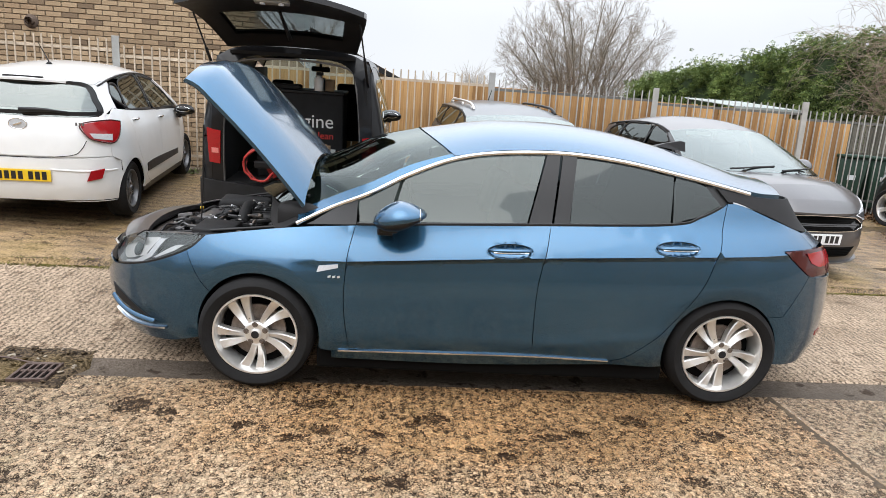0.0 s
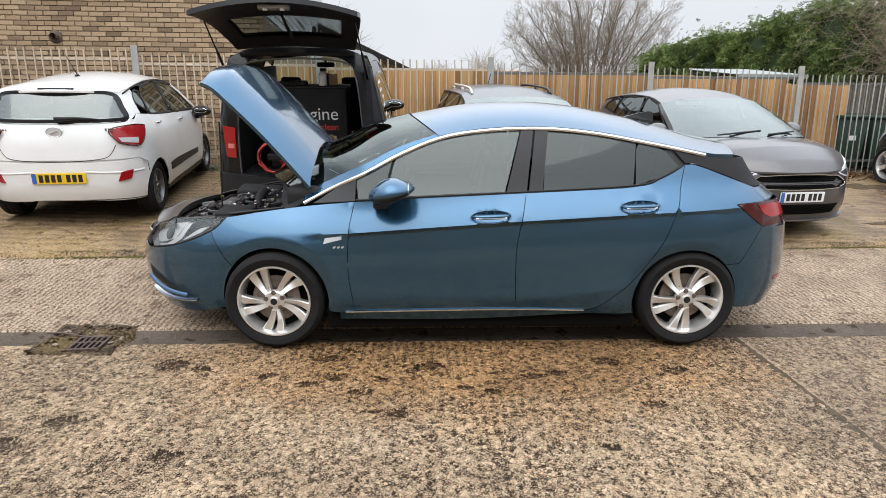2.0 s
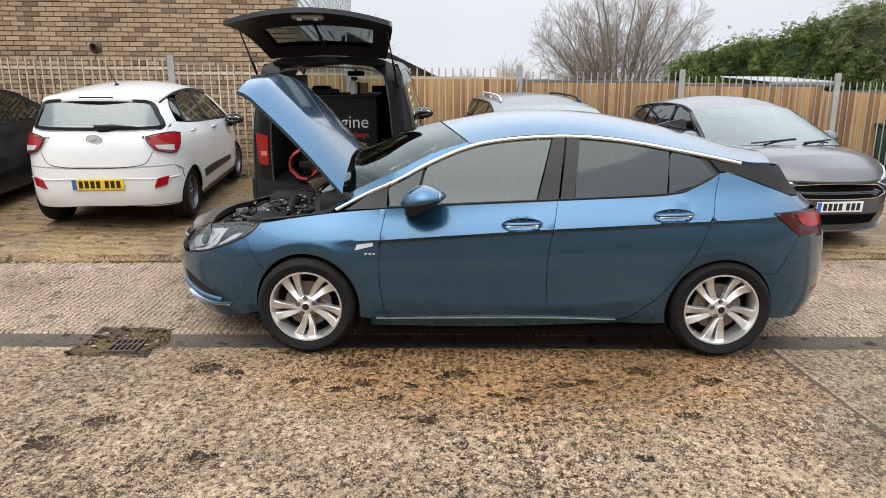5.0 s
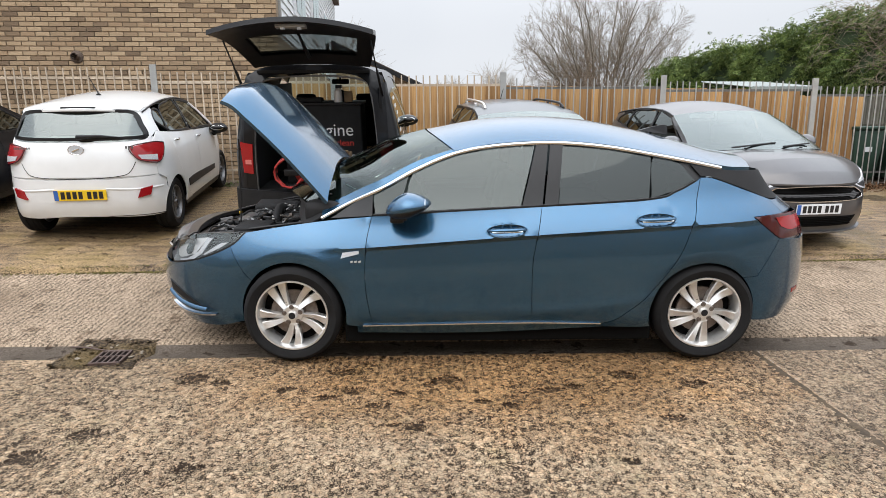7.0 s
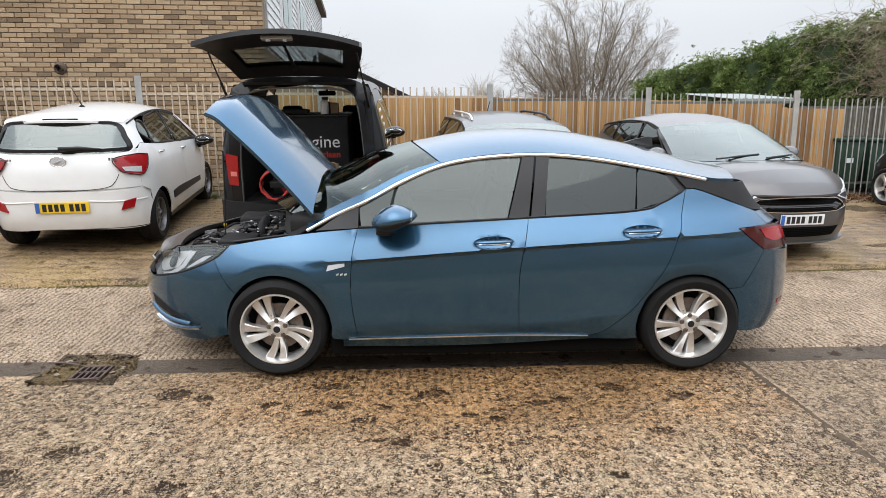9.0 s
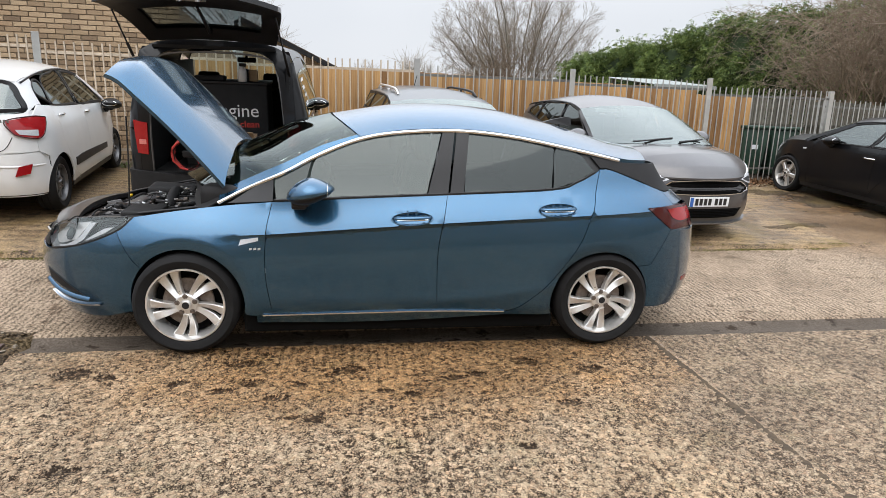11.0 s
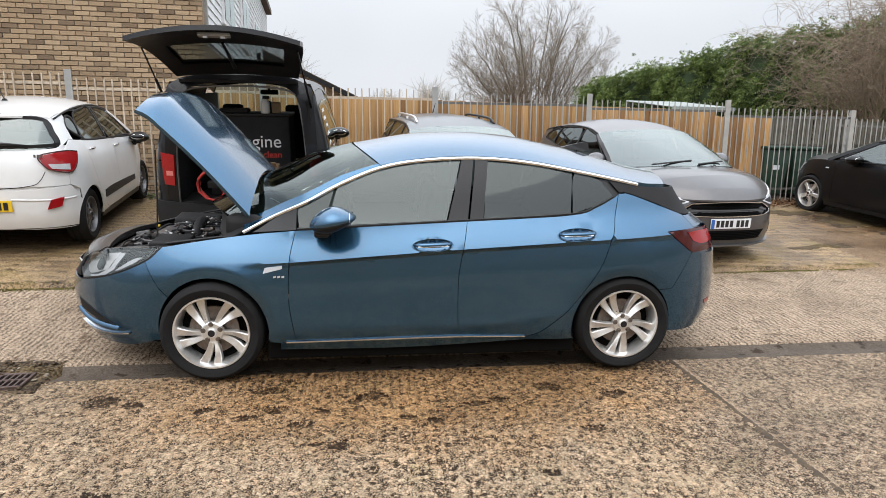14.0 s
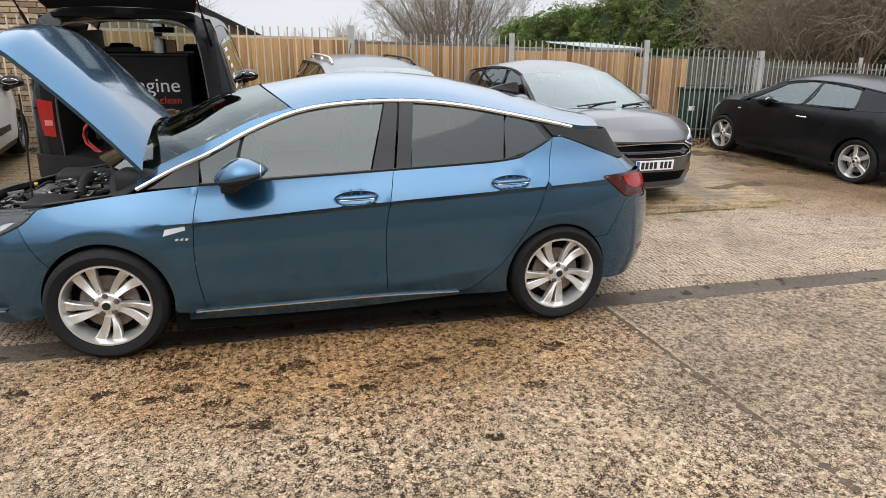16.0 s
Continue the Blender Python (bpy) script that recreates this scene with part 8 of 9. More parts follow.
def van_clutter():
    b = thing("spray_bottle", in_van(3.2, 0.10, 1.487) @ pose(0.1, 0.1, 0), "white spray bottle standing on the equipment case", "bottle")
    bm = bmesh.new()
    tube(bm, [(0, 0, 0), (0, 0, 0.11), (0, 0, 0.15)], [0.045, 0.045, 0.022], 16)
    part("bottle_body", bm, BOTTLE, b, "", True)
    part("spray_head", boxed((0.07, 0.03, 0.035), (0.01, 0, 0.165), 0.008), MATT, b)
    for i, (x, y, size, mat_, name, lab) in enumerate(((0.28, 0.12, (0.09, 0.06, 0.11), CARD, "small_box", "small cardboard box on the equipment case"), (0.2, 0.1, (0.07, 0.07, 0.12), MATT, "black_tin", "black tin on the equipment case"), (-0.16, 0.15, (0.3, 0.2, 0.04), MATT, "tool_tray", "black tool tray on the equipment case"))):
        t = thing(name, in_van(3.13, 0.02, 1.487) @ pose(x, y, 0), lab, "box")
        part("body", boxed(size, (0, 0, size[2] / 2), 0.008), mat_, t)
        part("lid", boxed((size[0] * 0.9, size[1] * 0.9, 0.006), (0, 0, size[2] + 0.003), 0.002), mat_, t)
    k = thing("cardboard_box", in_van(3.30, 0.18, 0.605), "open brown cardboard box on the van floor", "box")
    for nm, sz, at in (("box_side", (0.3, 0.006, 0.36), (0, -0.1, 0.18)), ("box_side", (0.3, 0.006, 0.36), (0, 0.1, 0.18)), ("box_end", (0.006, 0.2, 0.36), (-0.15, 0, 0.18)), ("box_end", (0.006, 0.2, 0.36), (0.15, 0, 0.18))):
        part(nm, boxed(sz, at), CARD, k)
    part("box_flap", boxed((0.3, 0.16, 0.005), (0, -0.17, 0.38), 0, pose(0, 0, 0, -25)), CARD, k)
    part("box_base", boxed((0.3, 0.2, 0.006), (0, 0, 0.004)), CARD, k)
    # red hose reel and loose coil at the sill
    r = thing("hose_reel", in_van(3.30, -0.08, 0.605), "red and black hose reel standing in the van", "reel")
    me = lathe_mesh("reel_disc", [(0.05, 0.0), (0.17, 0.0), (0.19, 0.012), (0.17, 0.03), (0.05, 0.03)], RED_HOSE, 32)
    child("reel_disc", me, r, pose(0, -0.09, 0.19, 0, 0, 20))
    child("reel_disc", me, r, pose(0, 0.09, 0.19, 0, 0, 20))
    child("wound_hose", lathe_mesh("wound_hose", [(0.06, -0.08)] + [(0.13 + 0.012 * math.cos(i * 1.9), -0.08 + 0.16 * i / 12) for i in range(13)] + [(0.06, 0.08)], MATT, 32), r, pose(0, 0, 0.19, 0, 0, 20))
    part("reel_stand", boxed((0.26, 0.22, 0.03), (0, 0, 0.015), 0.008), TRIM, r)
    bm = bmesh.new()
    tube(bm, [(0.05, -0.12, 0.19), (0.1, -0.14, 0.25), (0.11, -0.14, 0.30)], 0.008, 6)
    part("reel_crank", bm, CHROME, r, "", True)
    h = thing("red_hose_coil", in_van(3.42, 0.33, 0.635) @ pose(-0.62, -0.1, 0), "loose coil of red and black hose at the van sill", "hose")
    rng = random.Random(8)
    for i in range(5):
        pts = [((0.13 + 0.02 * rng.random()) * math.cos(t) + rng.uniform(-0.01, 0.01), -0.02 * i, 0.16 + (0.14 + 0.02 * rng.random()) * math.sin(t)) for t in np.linspace(0, 6.2, 22)]
        bm = bmesh.new()
        tube(bm, pts, 0.011, 8)
        part("hose_loop", bm, RED_HOSE if i % 2 == 0 else MATT, h, "", True)
    part("hose_coupling", boxed((0.16, 0.08, 0.07), (0.02, 0, 0.16), 0.015), TRIM, h)


van_clutter()

# ---- drain, joints, moss and litter ----
IRON = plain("worn_cast_iron", (0.12, 0.085, 0.075), 0.55, 0.6, 0.35, 12, 90, 0.3)
CHIP = plain("pale_broken_chips", (0.26, 0.22, 0.17), 0.85, 0, 0.5, 30, 90, 0.4)
RUBBLE = concrete("broken_damp_concrete", (0.115, 0.086, 0.056), (0.055, 0.040, 0.026), (0.022, 0.016, 0.011), "X", 0.2, 1.2, 0.47, 0.03, 0.9, 0.2)
JOINT = plain("earth_filled_joint", (0.075, 0.052, 0.031), 0.9, 0, 0.6, 14, 90, 0.9)


def ragged_patch(name, cx, cy, rx, ry, z, material, seed, label, h=0.006, n=40, turn=0.0, wild=1.0):
    """A low patch with an uneven outline that lies on the ground."""
    rng = random.Random(seed)
    ph = [rng.uniform(0, 6.28) for _ in range(4)]
    verts = []
    for ring, hh in ((1.0, 0.0005), (0.86, h), (0.4, h * 1.1)):
        for i in range(n):
            a = 2 * math.pi * i / n
            k = ring * (1 + wild * (0.18 * math.sin(2 * a + ph[0]) + 0.16 * math.sin(3 * a + ph[1]) + 0.15 * math.sin(7 * a + ph[2]) + 0.12 * math.sin(13 * a + ph[3])))
            x, y = cx + rx * k * math.cos(a) * math.cos(turn) - ry * k * math.sin(a) * math.sin(turn), cy + rx * k * math.cos(a) * math.sin(turn) + ry * k * math.sin(a) * math.cos(turn)
            verts.append((x, y, ground_z(x, y) + z + hh))
    faces = [(r * n + i, r * n + (i + 1) % n, (r + 1) * n + (i + 1) % n, (r + 1) * n + i) for r in range(2) for i in range(n)]
    faces.append(tuple(range(2 * n, 3 * n)))
    ob = new(name, mesh_of(name, verts, faces, material, True))
    return tagged(ob, label, kind="structure")


def drain():
    # a broken-out piece of the channel, filled with dark rubble
    rng = random.Random(4)
    n = 26
    verts = []
    for j in range(n + 1):
        for i in range(n + 1):
            u, v = i / n * 2 - 1, j / n * 2 - 1
            x = -1.33 + 0.29 * u - 0.02 * v + 0.015 * math.sin(5 * v + 1) * abs(u)
            y = 0.18 + 0.27 * v + 0.012 * math.sin(6 * u) * abs(v)
            edge = max(abs(u), abs(v))
            verts.append((x, y, ground_z(x, y) + (-0.034 if edge > 0.98 else 0.004 + rng.uniform(-0.003, 0.005))))
    faces = [(j * (n + 1) + i, j * (n + 1) + i + 1, (j + 1) * (n + 1) + i + 1, (j + 1) * (n + 1) + i) for j in range(n) for i in range(n)]
    tagged(new("broken_patch", mesh_of("broken_patch", verts, faces, RUBBLE, True)), "broken damp concrete round the drain", kind="structure")
    for k in range(60):
        a, r = rng.uniform(0, 6.28), rng.uniform(0.008, 0.022)
        x, y = -1.33 + rng.uniform(-0.25, 0.25), 0.18 + rng.uniform(-0.24, 0.24)
        if abs(x + 1.245) < 0.13 and abs(y - 0.10) < 0.14:
            continue
        bm = bmesh.new()
        bmesh.ops.create_icosphere(bm, subdivisions=1, radius=r, matrix=pose(x, y, ground_z(x, y) + 0.010 + r * 0.2, 0, 0, 57 * a) @ Matrix.Diagonal((1.3, 0.8, 0.5, 1)))
        for q in bm.verts:
            q.co += Vector((rng.uniform(-1, 1), rng.uniform(-1, 1), rng.uniform(-1, 1))) * r * 0.2
        part("stone", bm, RUBBLE if k % 6 else CHIP, bpy.data.objects["broken_patch"])
    d = thing("drain_grate", pose(-1.245, 0.07, 0.010, 0, 0, 6) @ Matrix.Diagonal((0.66, 0.74, 0.9, 1)), "worn cast-iron drain grating set in broken concrete", "drain")
    # flat black plate in place of the shade below the bars
    part("pit_shade_plate", boxed((0.27, 0.28, 0.006), (0, 0, -0.004)), VOID, d)
    bm = bmesh.new()
    for e in (-1, 1):
        box(bm, (0.30, 0.026, 0.022), (0, e * 0.145, 0.003), 0.004)
        box(bm, (0.026, 0.30, 0.022), (e * 0.14, 0, 0.003), 0.004)
    part("grate_frame", bm, IRON, d)
    for i in range(4):
        part("grate_bar", boxed((0.020, 0.27, 0.018), (-0.081 + i * 0.054, 0, 0.004), 0.004), IRON, d)
    part("cross_bar", boxed((0.27, 0.024, 0.016), (0, 0.02, 0.003), 0.003), IRON, d)
    t = thing("dead_twig", pose(-1.50, 0.24, 0.014), "thin dead twig lying by the drain", "twig")
    bm = bmesh.new()
    tube(bm, smooth_curve([(-0.12, 0.02, 0.004), (0.0, 0.0, 0.006), (0.16, -0.05, 0.005), (0.28, -0.05, 0.006)], 5), [0.006] * 8 + [0.004] * 8, 6)
    part("stem", bm, IRON, t)
    bm = bmesh.new()
    tube(bm, [(0.0, 0, 0.006), (0.06, 0.03, 0.008)], 0.003, 5)
    part("side_shoot", bm, IRON, t)


drain()
for _i, (_x, _y, _rx, _ry) in enumerate(((8.0, 6.0, 0.55, 0.22), (8.55, 5.35, 0.42, 0.5), (8.75, 4.55, 0.34, 0.2), (7.1, 3.75, 0.3, 0.1), (9.1, 3.9, 0.5, 0.12), (6.6, 3.6, 0.25, 0.08))):
    ragged_patch("wet_mud_patch", _x, _y, _rx, _ry, 0.001, RUBBLE, 50 + _i, "wet dark mud and leaf mould on the concrete", 0.006, 40, 0.2, 1.1)


def joint_strip(name, a, b, w, seed, label):
    """An earth-filled joint between slabs, with ragged sides."""
    rng = random.Random(seed)
    n = 240
    verts, faces = [], []
    A, B = Vector(a), Vector(b)
    d = (B - A).normalized()
    s = Vector((-d.y, d.x))
    for i in range(n + 1):
        p = A + (B - A) * i / n
        l, r = w * rng.uniform(0.25, 0.75), w * rng.uniform(0.25, 0.75)
        mid = rng.uniform(-0.005, 0.0)
        for q, hh in ((p + s * l, -0.009), (p, mid), (p - s * r, -0.009)):
            verts.append((q.x, q.y, ground_z(q.x, q.y) + hh))
    for i in range(n):
        for j in range(2):
            faces.append((3 * i + j, 3 * i + j + 1, 3 * i + 4 + j, 3 * i + 3 + j))
    tagged(new(name, mesh_of(name, verts, faces, JOINT, True)), label, kind="structure")


joint_strip("slab_joint_1", (3.08, 0.16), (3.13, -4.5), 0.06, 1, "earth-filled joint between concrete slabs")
joint_strip("slab_joint_2", (7.0, 2.72), (13.0, 3.2), 0.05, 2, "earth-filled joint between concrete slabs")
joint_strip("slab_joint_3", (8.2, 2.8), (9.4, 0.6), 0.03, 3, "thin crack in the concrete lane")


def tufts(name, count, place, material, size, seed, label):
    """Many little blades and clumps that nobody could count."""
    rng = random.Random(seed)
    verts, faces = [], []
    for _ in range(count):
        x, y = place(rng)
        z = ground_z(x, y)
        for k in range(3):
            a, l, w = rng.uniform(0, 6.28), size * rng.uniform(0.4, 1.2), size * rng.uniform(0.2, 0.5)
            b = len(verts)
            dx, dy = math.cos(a), math.sin(a)
            up = rng.uniform(0.2, 0.9)
            verts += [(x - dy * w, y + dx * w, z), (x + dy * w, y - dx * w, z), (x + dx * l, y + dy * l, z + l * up)]
            faces.append((b, b + 1, b + 2))
    tagged(new(name, mesh_of(name, verts, faces, material)), label, kind="stuff")


def on_kerb(rng):
    u = rng.uniform(-10.5, 4.9)
    if math.sin(u * 1.7) + math.sin(u * 4.1 + 1) < -0.5:
        u += rng.uniform(0, 0.7)
    return yard(u, KERB_V - 0.005 + rng.gauss(-0.02, 0.022))


tufts("moss", 5200, on_kerb, MOSS, 0.018, 31, "yellow-green moss along the slab edge")
LEAF_LITTER = plain("brown_dead_leaves", (0.17, 0.085, 0.035), 0.85, 0, 0.5, 30, 90, pieces=0.3)


def by_fence(rng):
    return yard(rng.uniform(4.5, 8.6), -0.25 + rng.gauss(0, 0.22))


tufts("leaf_litter", 1500, by_fence, LEAF_LITTER, 0.05, 32, "dead brown leaves at the foot of the railings")
WEED = plain("green_weeds", (0.08, 0.10, 0.025), 0.8, 0, 0.5, 20, 90)
tufts("weeds", 900, lambda rng: yard(rng.uniform(-8, 0), -0.1 + rng.gauss(0, 0.15)), WEED, 0.05, 33, "low weeds at the foot of the railings")


# ---- trees, hedge and what lies beyond ----
BARK = plain("grey_brown_bark", (0.17, 0.14, 0.115), 0.9, 0, 0.35, 6, 60, 0.4)
PALE_BARK = plain("pale_grey_twigs", (0.38, 0.34, 0.29), 0.9, 0, 0.3, 6, 60, 0.3)
BROWN_TWIG = plain("brown_winter_twigs", (0.20, 0.145, 0.10), 0.9, 0, 0.4, 6, 60, 0.3)


def branches(seed, height, stems, lean, depth, trunk, split, droop=0.0, fine=1.0, wild=1.0):
    """Tapered limbs that fork again and again. Returns vertices and faces of the limbs and of the fine twigs."""
    rng = random.Random(seed)
    limb, twig = ([], []), ([], [])

    def run(out, pts, r0, r1, sides):
        v, f = out
        n = len(pts)
        base = len(v)
        for i, p in enumerate(pts):
            d = (pts[min(i + 1, n - 1)] - pts[max(i - 1, 0)]).normalized()
            a = d.orthogonal().normalized()
            b = d.cross(a)
            r = r0 + (r1 - r0) * i / (n - 1)
            for k in range(sides):
                t = 2 * math.pi * k / sides
                q = p + (a * math.cos(t) + b * math.sin(t)) * r
                v.append((q.x, q.y, q.z))
        for i in range(n - 1):
            for k in range(sides):
                f.append((base + i * sides + k, base + i * sides + (k + 1) % sides, base + (i + 1) * sides + (k + 1) % sides, base + (i + 1) * sides + k))

    def grow(p, d, length, r, level):
        n = 4 if level < depth else 3
        pts = [p]
        for _ in range(n):
            wob = wild * (0.12 + 0.05 * level)
            d = (d + Vector((rng.gauss(0, wob), rng.gauss(0, wob), rng.gauss(0, wob * 0.6) + (0.05 if level < depth - 1 else -droop)))).normalized()
            pts.append(pts[-1] + d * length / n)
        thin = level >= depth - 1
        run(twig if thin else limb, pts, r, r * (0.35 if level == depth else 0.6), 3 if thin else 6)
        if level == depth:
            return
        for k in range(split[level]):
            t = 0.35 + 0.65 * (k + rng.random()) / split[level]
            i = min(n - 1, int(t * n))
            q = pts[i] + (pts[i + 1] - pts[i]) * (t * n - i)
            dd = (pts[i + 1] - pts[i]).normalized()
            side = dd.orthogonal().normalized()
            side.rotate(Matrix.Rotation(rng.uniform(0, 6.28), 3, dd))
            spread = rng.uniform(0.35, 0.95) * (0.4 + 0.6 * wild)
            grow(q, (dd + side * spread).normalized(), length * rng.uniform(0.5, 0.78), max(r * 0.55 * (1 - 0.3 * t), 0.006 * fine), level + 1)

    for k in range(stems):
        a = 2 * math.pi * (k + rng.random() * 0.6) / stems
        d = Vector((math.cos(a) * lean * rng.uniform(0.4, 1.1), math.sin(a) * lean * rng.uniform(0.4, 1.1), 1)).normalized()
        grow(Vector((math.cos(a) * trunk * 0.6, math.sin(a) * trunk * 0.6, -0.1)), d, height * rng.uniform(0.42, 0.55), trunk * (0.8 if stems > 1 else 1), 0)
    return limb, twig


def bare_tree(name, x, y, seed, label, height=9.0, stems=5, lean=0.35, depth=4, trunk=0.16, split=(4, 4, 4, 3), bark=BARK, twigs=PALE_BARK, droop=0.0, fine=1.0, wild=1.0):
    t = thing(name, pose(x, y, ground_z(x, y) - 0.05), label, "tree")
    limb, twig = branches(seed, height, stems, lean, depth, trunk, split, droop, fine, wild)
    child("trunk", mesh_of("trunk", *limb, bark, True), t)
    child("crown", mesh_of("crown", *twig, twigs, True), t)
    return t


TREE_BARK = plain("grey_tree_bark", (0.24, 0.215, 0.175), 0.9, 0, 0.35, 6, 60, 0.4)
TREE_TWIG = plain("red_brown_fine_twigs", (0.26, 0.215, 0.165), 0.9, 0, 0.35, 6, 60, 0.3)


def fan_tree(name, x, y, seed, label, wide, high, stems, twigs=TREE_TWIG):
    """A many-stemmed leafless tree: stems fan out from the foot and fork into ever finer twigs that end on a dome."""
    rng = random.Random(seed)
    out = {"trunk": ([], []), "crown": ([], [])}

    def run(where, pts, r0, r1, sides):
        v, f = out[where]
        base, n = len(v), len(pts)
        for i, p in enumerate(pts):
            d = (pts[min(i + 1, n - 1)] - pts[max(i - 1, 0)]).normalized()
            a = d.orthogonal().normalized()
            b = d.cross(a)
            r = r0 + (r1 - r0) * i / (n - 1)
            v.extend(tuple(p + (a * math.cos(2 * math.pi * k / sides) + b * math.sin(2 * math.pi * k / sides)) * r) for k in range(sides))
        f.extend((base + i * sides + k, base + i * sides + (k + 1) % sides, base + (i + 1) * sides + (k + 1) % sides, base + (i + 1) * sides + k) for i in range(n - 1) for k in range(sides))

    def fork(p, d, length, r, level):
        pts, q = [p], d
        for _ in range(3):
            q = (q + Vector((rng.gauss(0, 0.13), rng.gauss(0, 0.13), rng.gauss(0.03, 0.1)))).normalized()
            pts.append(pts[-1] + q * length / 3)
        e = pts[-1]
        if (e.x / wide) ** 2 + (e.y / wide) ** 2 + ((e.z - 0.45 * high) / (0.56 * high)) ** 2 > 1.08 + rng.random() * 0.12:
            return
        run("trunk" if level < 1 else "crown", pts, r, r * 0.55, 4 if level < 1 else 3)
        if level == 3:
            return
        for k in range((5, 4, 4)[level]):
            t = 0.2 + 0.8 * (k + rng.random()) / (5, 4, 4)[level]
            i = min(2, int(t * 3))
            at = pts[i] + (pts[i + 1] - pts[i]) * (t * 3 - i)
            dd = (pts[i + 1] - pts[i]).normalized()
            side = dd.orthogonal().normalized()
            side.rotate(Matrix.Rotation(rng.uniform(0, 6.28), 3, dd))
            fork(at, (dd + side * rng.uniform(0.35, 0.85) + Vector((0, 0, 0.04))).normalized(), length * rng.uniform(0.45, 0.7), max(r * 0.6, 0.0046), level + 1)

    for k in range(stems):
        az = 2 * math.pi * (k + rng.random() * 0.5) * 0.382
        lean = 1.45 * ((k + 0.5) / stems) ** 0.5
        tip = Vector((math.sin(lean) * math.cos(az) * wide * 0.86, math.sin(lean) * math.sin(az) * wide * 0.86, high * (0.42 + 0.50 * math.cos(lean))))
        foot = Vector((0.28 * math.cos(az), 0.28 * math.sin(az), -0.1))
        bend = Vector((tip.x * (0.22 + 0.25 * lean / 1.5), tip.y * (0.22 + 0.25 * lean / 1.5), tip.z * 0.55))
        pts = []
        for i in range(11):
            t = i / 10
            pts.append(foot * (1 - t) ** 2 + bend * 2 * t * (1 - t) + tip * t * t + Vector((rng.gauss(0, 0.05), rng.gauss(0, 0.05), 0)) * t)
        run("trunk", pts, 0.085 * rng.uniform(0.7, 1.25), 0.018, 5)
        for j in range(10):
            t = 0.26 + 0.72 * (j + rng.random()) / 10
            i = min(9, int(t * 10))
            at = pts[i] + (pts[i + 1] - pts[i]) * (t * 10 - i)
            dd = (pts[i + 1] - pts[i]).normalized()
            side = dd.orthogonal().normalized()
            side.rotate(Matrix.Rotation(rng.uniform(0, 6.28), 3, dd))
            fork(at, (dd + side * rng.uniform(0.25, 0.6)).normalized(), (0.62 + 0.75 * (1 - t)) * high * 0.20, 0.026 * (1.2 - t), 0)
    t = thing(name, pose(x, y, ground_z(x, y) - 0.05), label, "tree")
    child("trunk", mesh_of("trunk", *out["trunk"], TREE_BARK, True), t)
    child("crown", mesh_of("crown", *out["crown"], twigs, True), t)
    return t


fan_tree("bare_tree", 9.6, 31.0, 3, "large leafless tree with many upswept stems and fine brown twigs", 4.9, 9.0, 20)
bare_tree("bare_shrub", 8.2, 29.0, 4, "dense brown leafless shrub beside the tree", 4.6, 14, 0.4, 3, 0.05, (5, 5, 4), BROWN_TWIG, BROWN_TWIG, 0.0, 2.0)
for _k, (_x, _y, _h) in enumerate(((1.2, 54.0, 5.6), (5.9, 52.0, 6.0), (-7.2, 46.0, 9.0))):
    bare_tree("distant_tree", _x, _y, 10 + _k, "small distant leafless tree against the sky", _h, 6, 0.26, 3, 0.09, (6, 6, 5), PALE_BARK, PALE_BARK, 0.0, 2.6, 0.6)
TAN_TWIG = plain("tan_tangled_twigs", (0.33, 0.265, 0.20), 0.9, 0, 0.4, 6, 60, 0.3)
for _k, (_x, _y, _h) in enumerate(((14.9, 12.3, 5.2), (16.6, 13.0, 7.0), (16.6, 11.2, 6.8), (18.6, 11.6, 7.4), (20.6, 10.8, 7.6), (18.0, 14.4, 8.6))):
    bare_tree("tangled_shrub", _x, _y, 30 + _k, "overgrown leafless shrub with drooping tan twigs", _h, 8, 0.42, 4, 0.045, (5, 5, 4, 3), BROWN_TWIG, TAN_TWIG if _k % 2 else BROWN_TWIG, 0.14, 0.9)

FOLIAGE, f_nt, f_b = fresh("conifer_foliage")
_gi = f_nt.nodes.new("ShaderNodeNewGeometry")
_c = ramp(f_nt, _gi.outputs["Random Per Island"], [(0.0, (0.06, 0.10, 0.03)), (0.45, (0.13, 0.185, 0.048)), (0.8, (0.20, 0.265, 0.07)), (1.0, (0.27, 0.32, 0.10))])
_c = blend(f_nt, 0.5, _c, ramp(f_nt, noisy(f_nt, coords(f_nt), 0.7, 3.0), [(0.35, (0.6, 0.65, 0.6)), (0.65, (1.25, 1.25, 1.1))]), "MULTIPLY")
f_nt.links.new(_c, f_b.inputs["Base Color"])
f_b.inputs["Roughness"].default_value = 0.75
# dark green that holds the hedge's inner shade as a colour
DEEP = plain("shaded_foliage_core", (0.03, 0.05, 0.018), 1.0, 0, 0.5, 6)


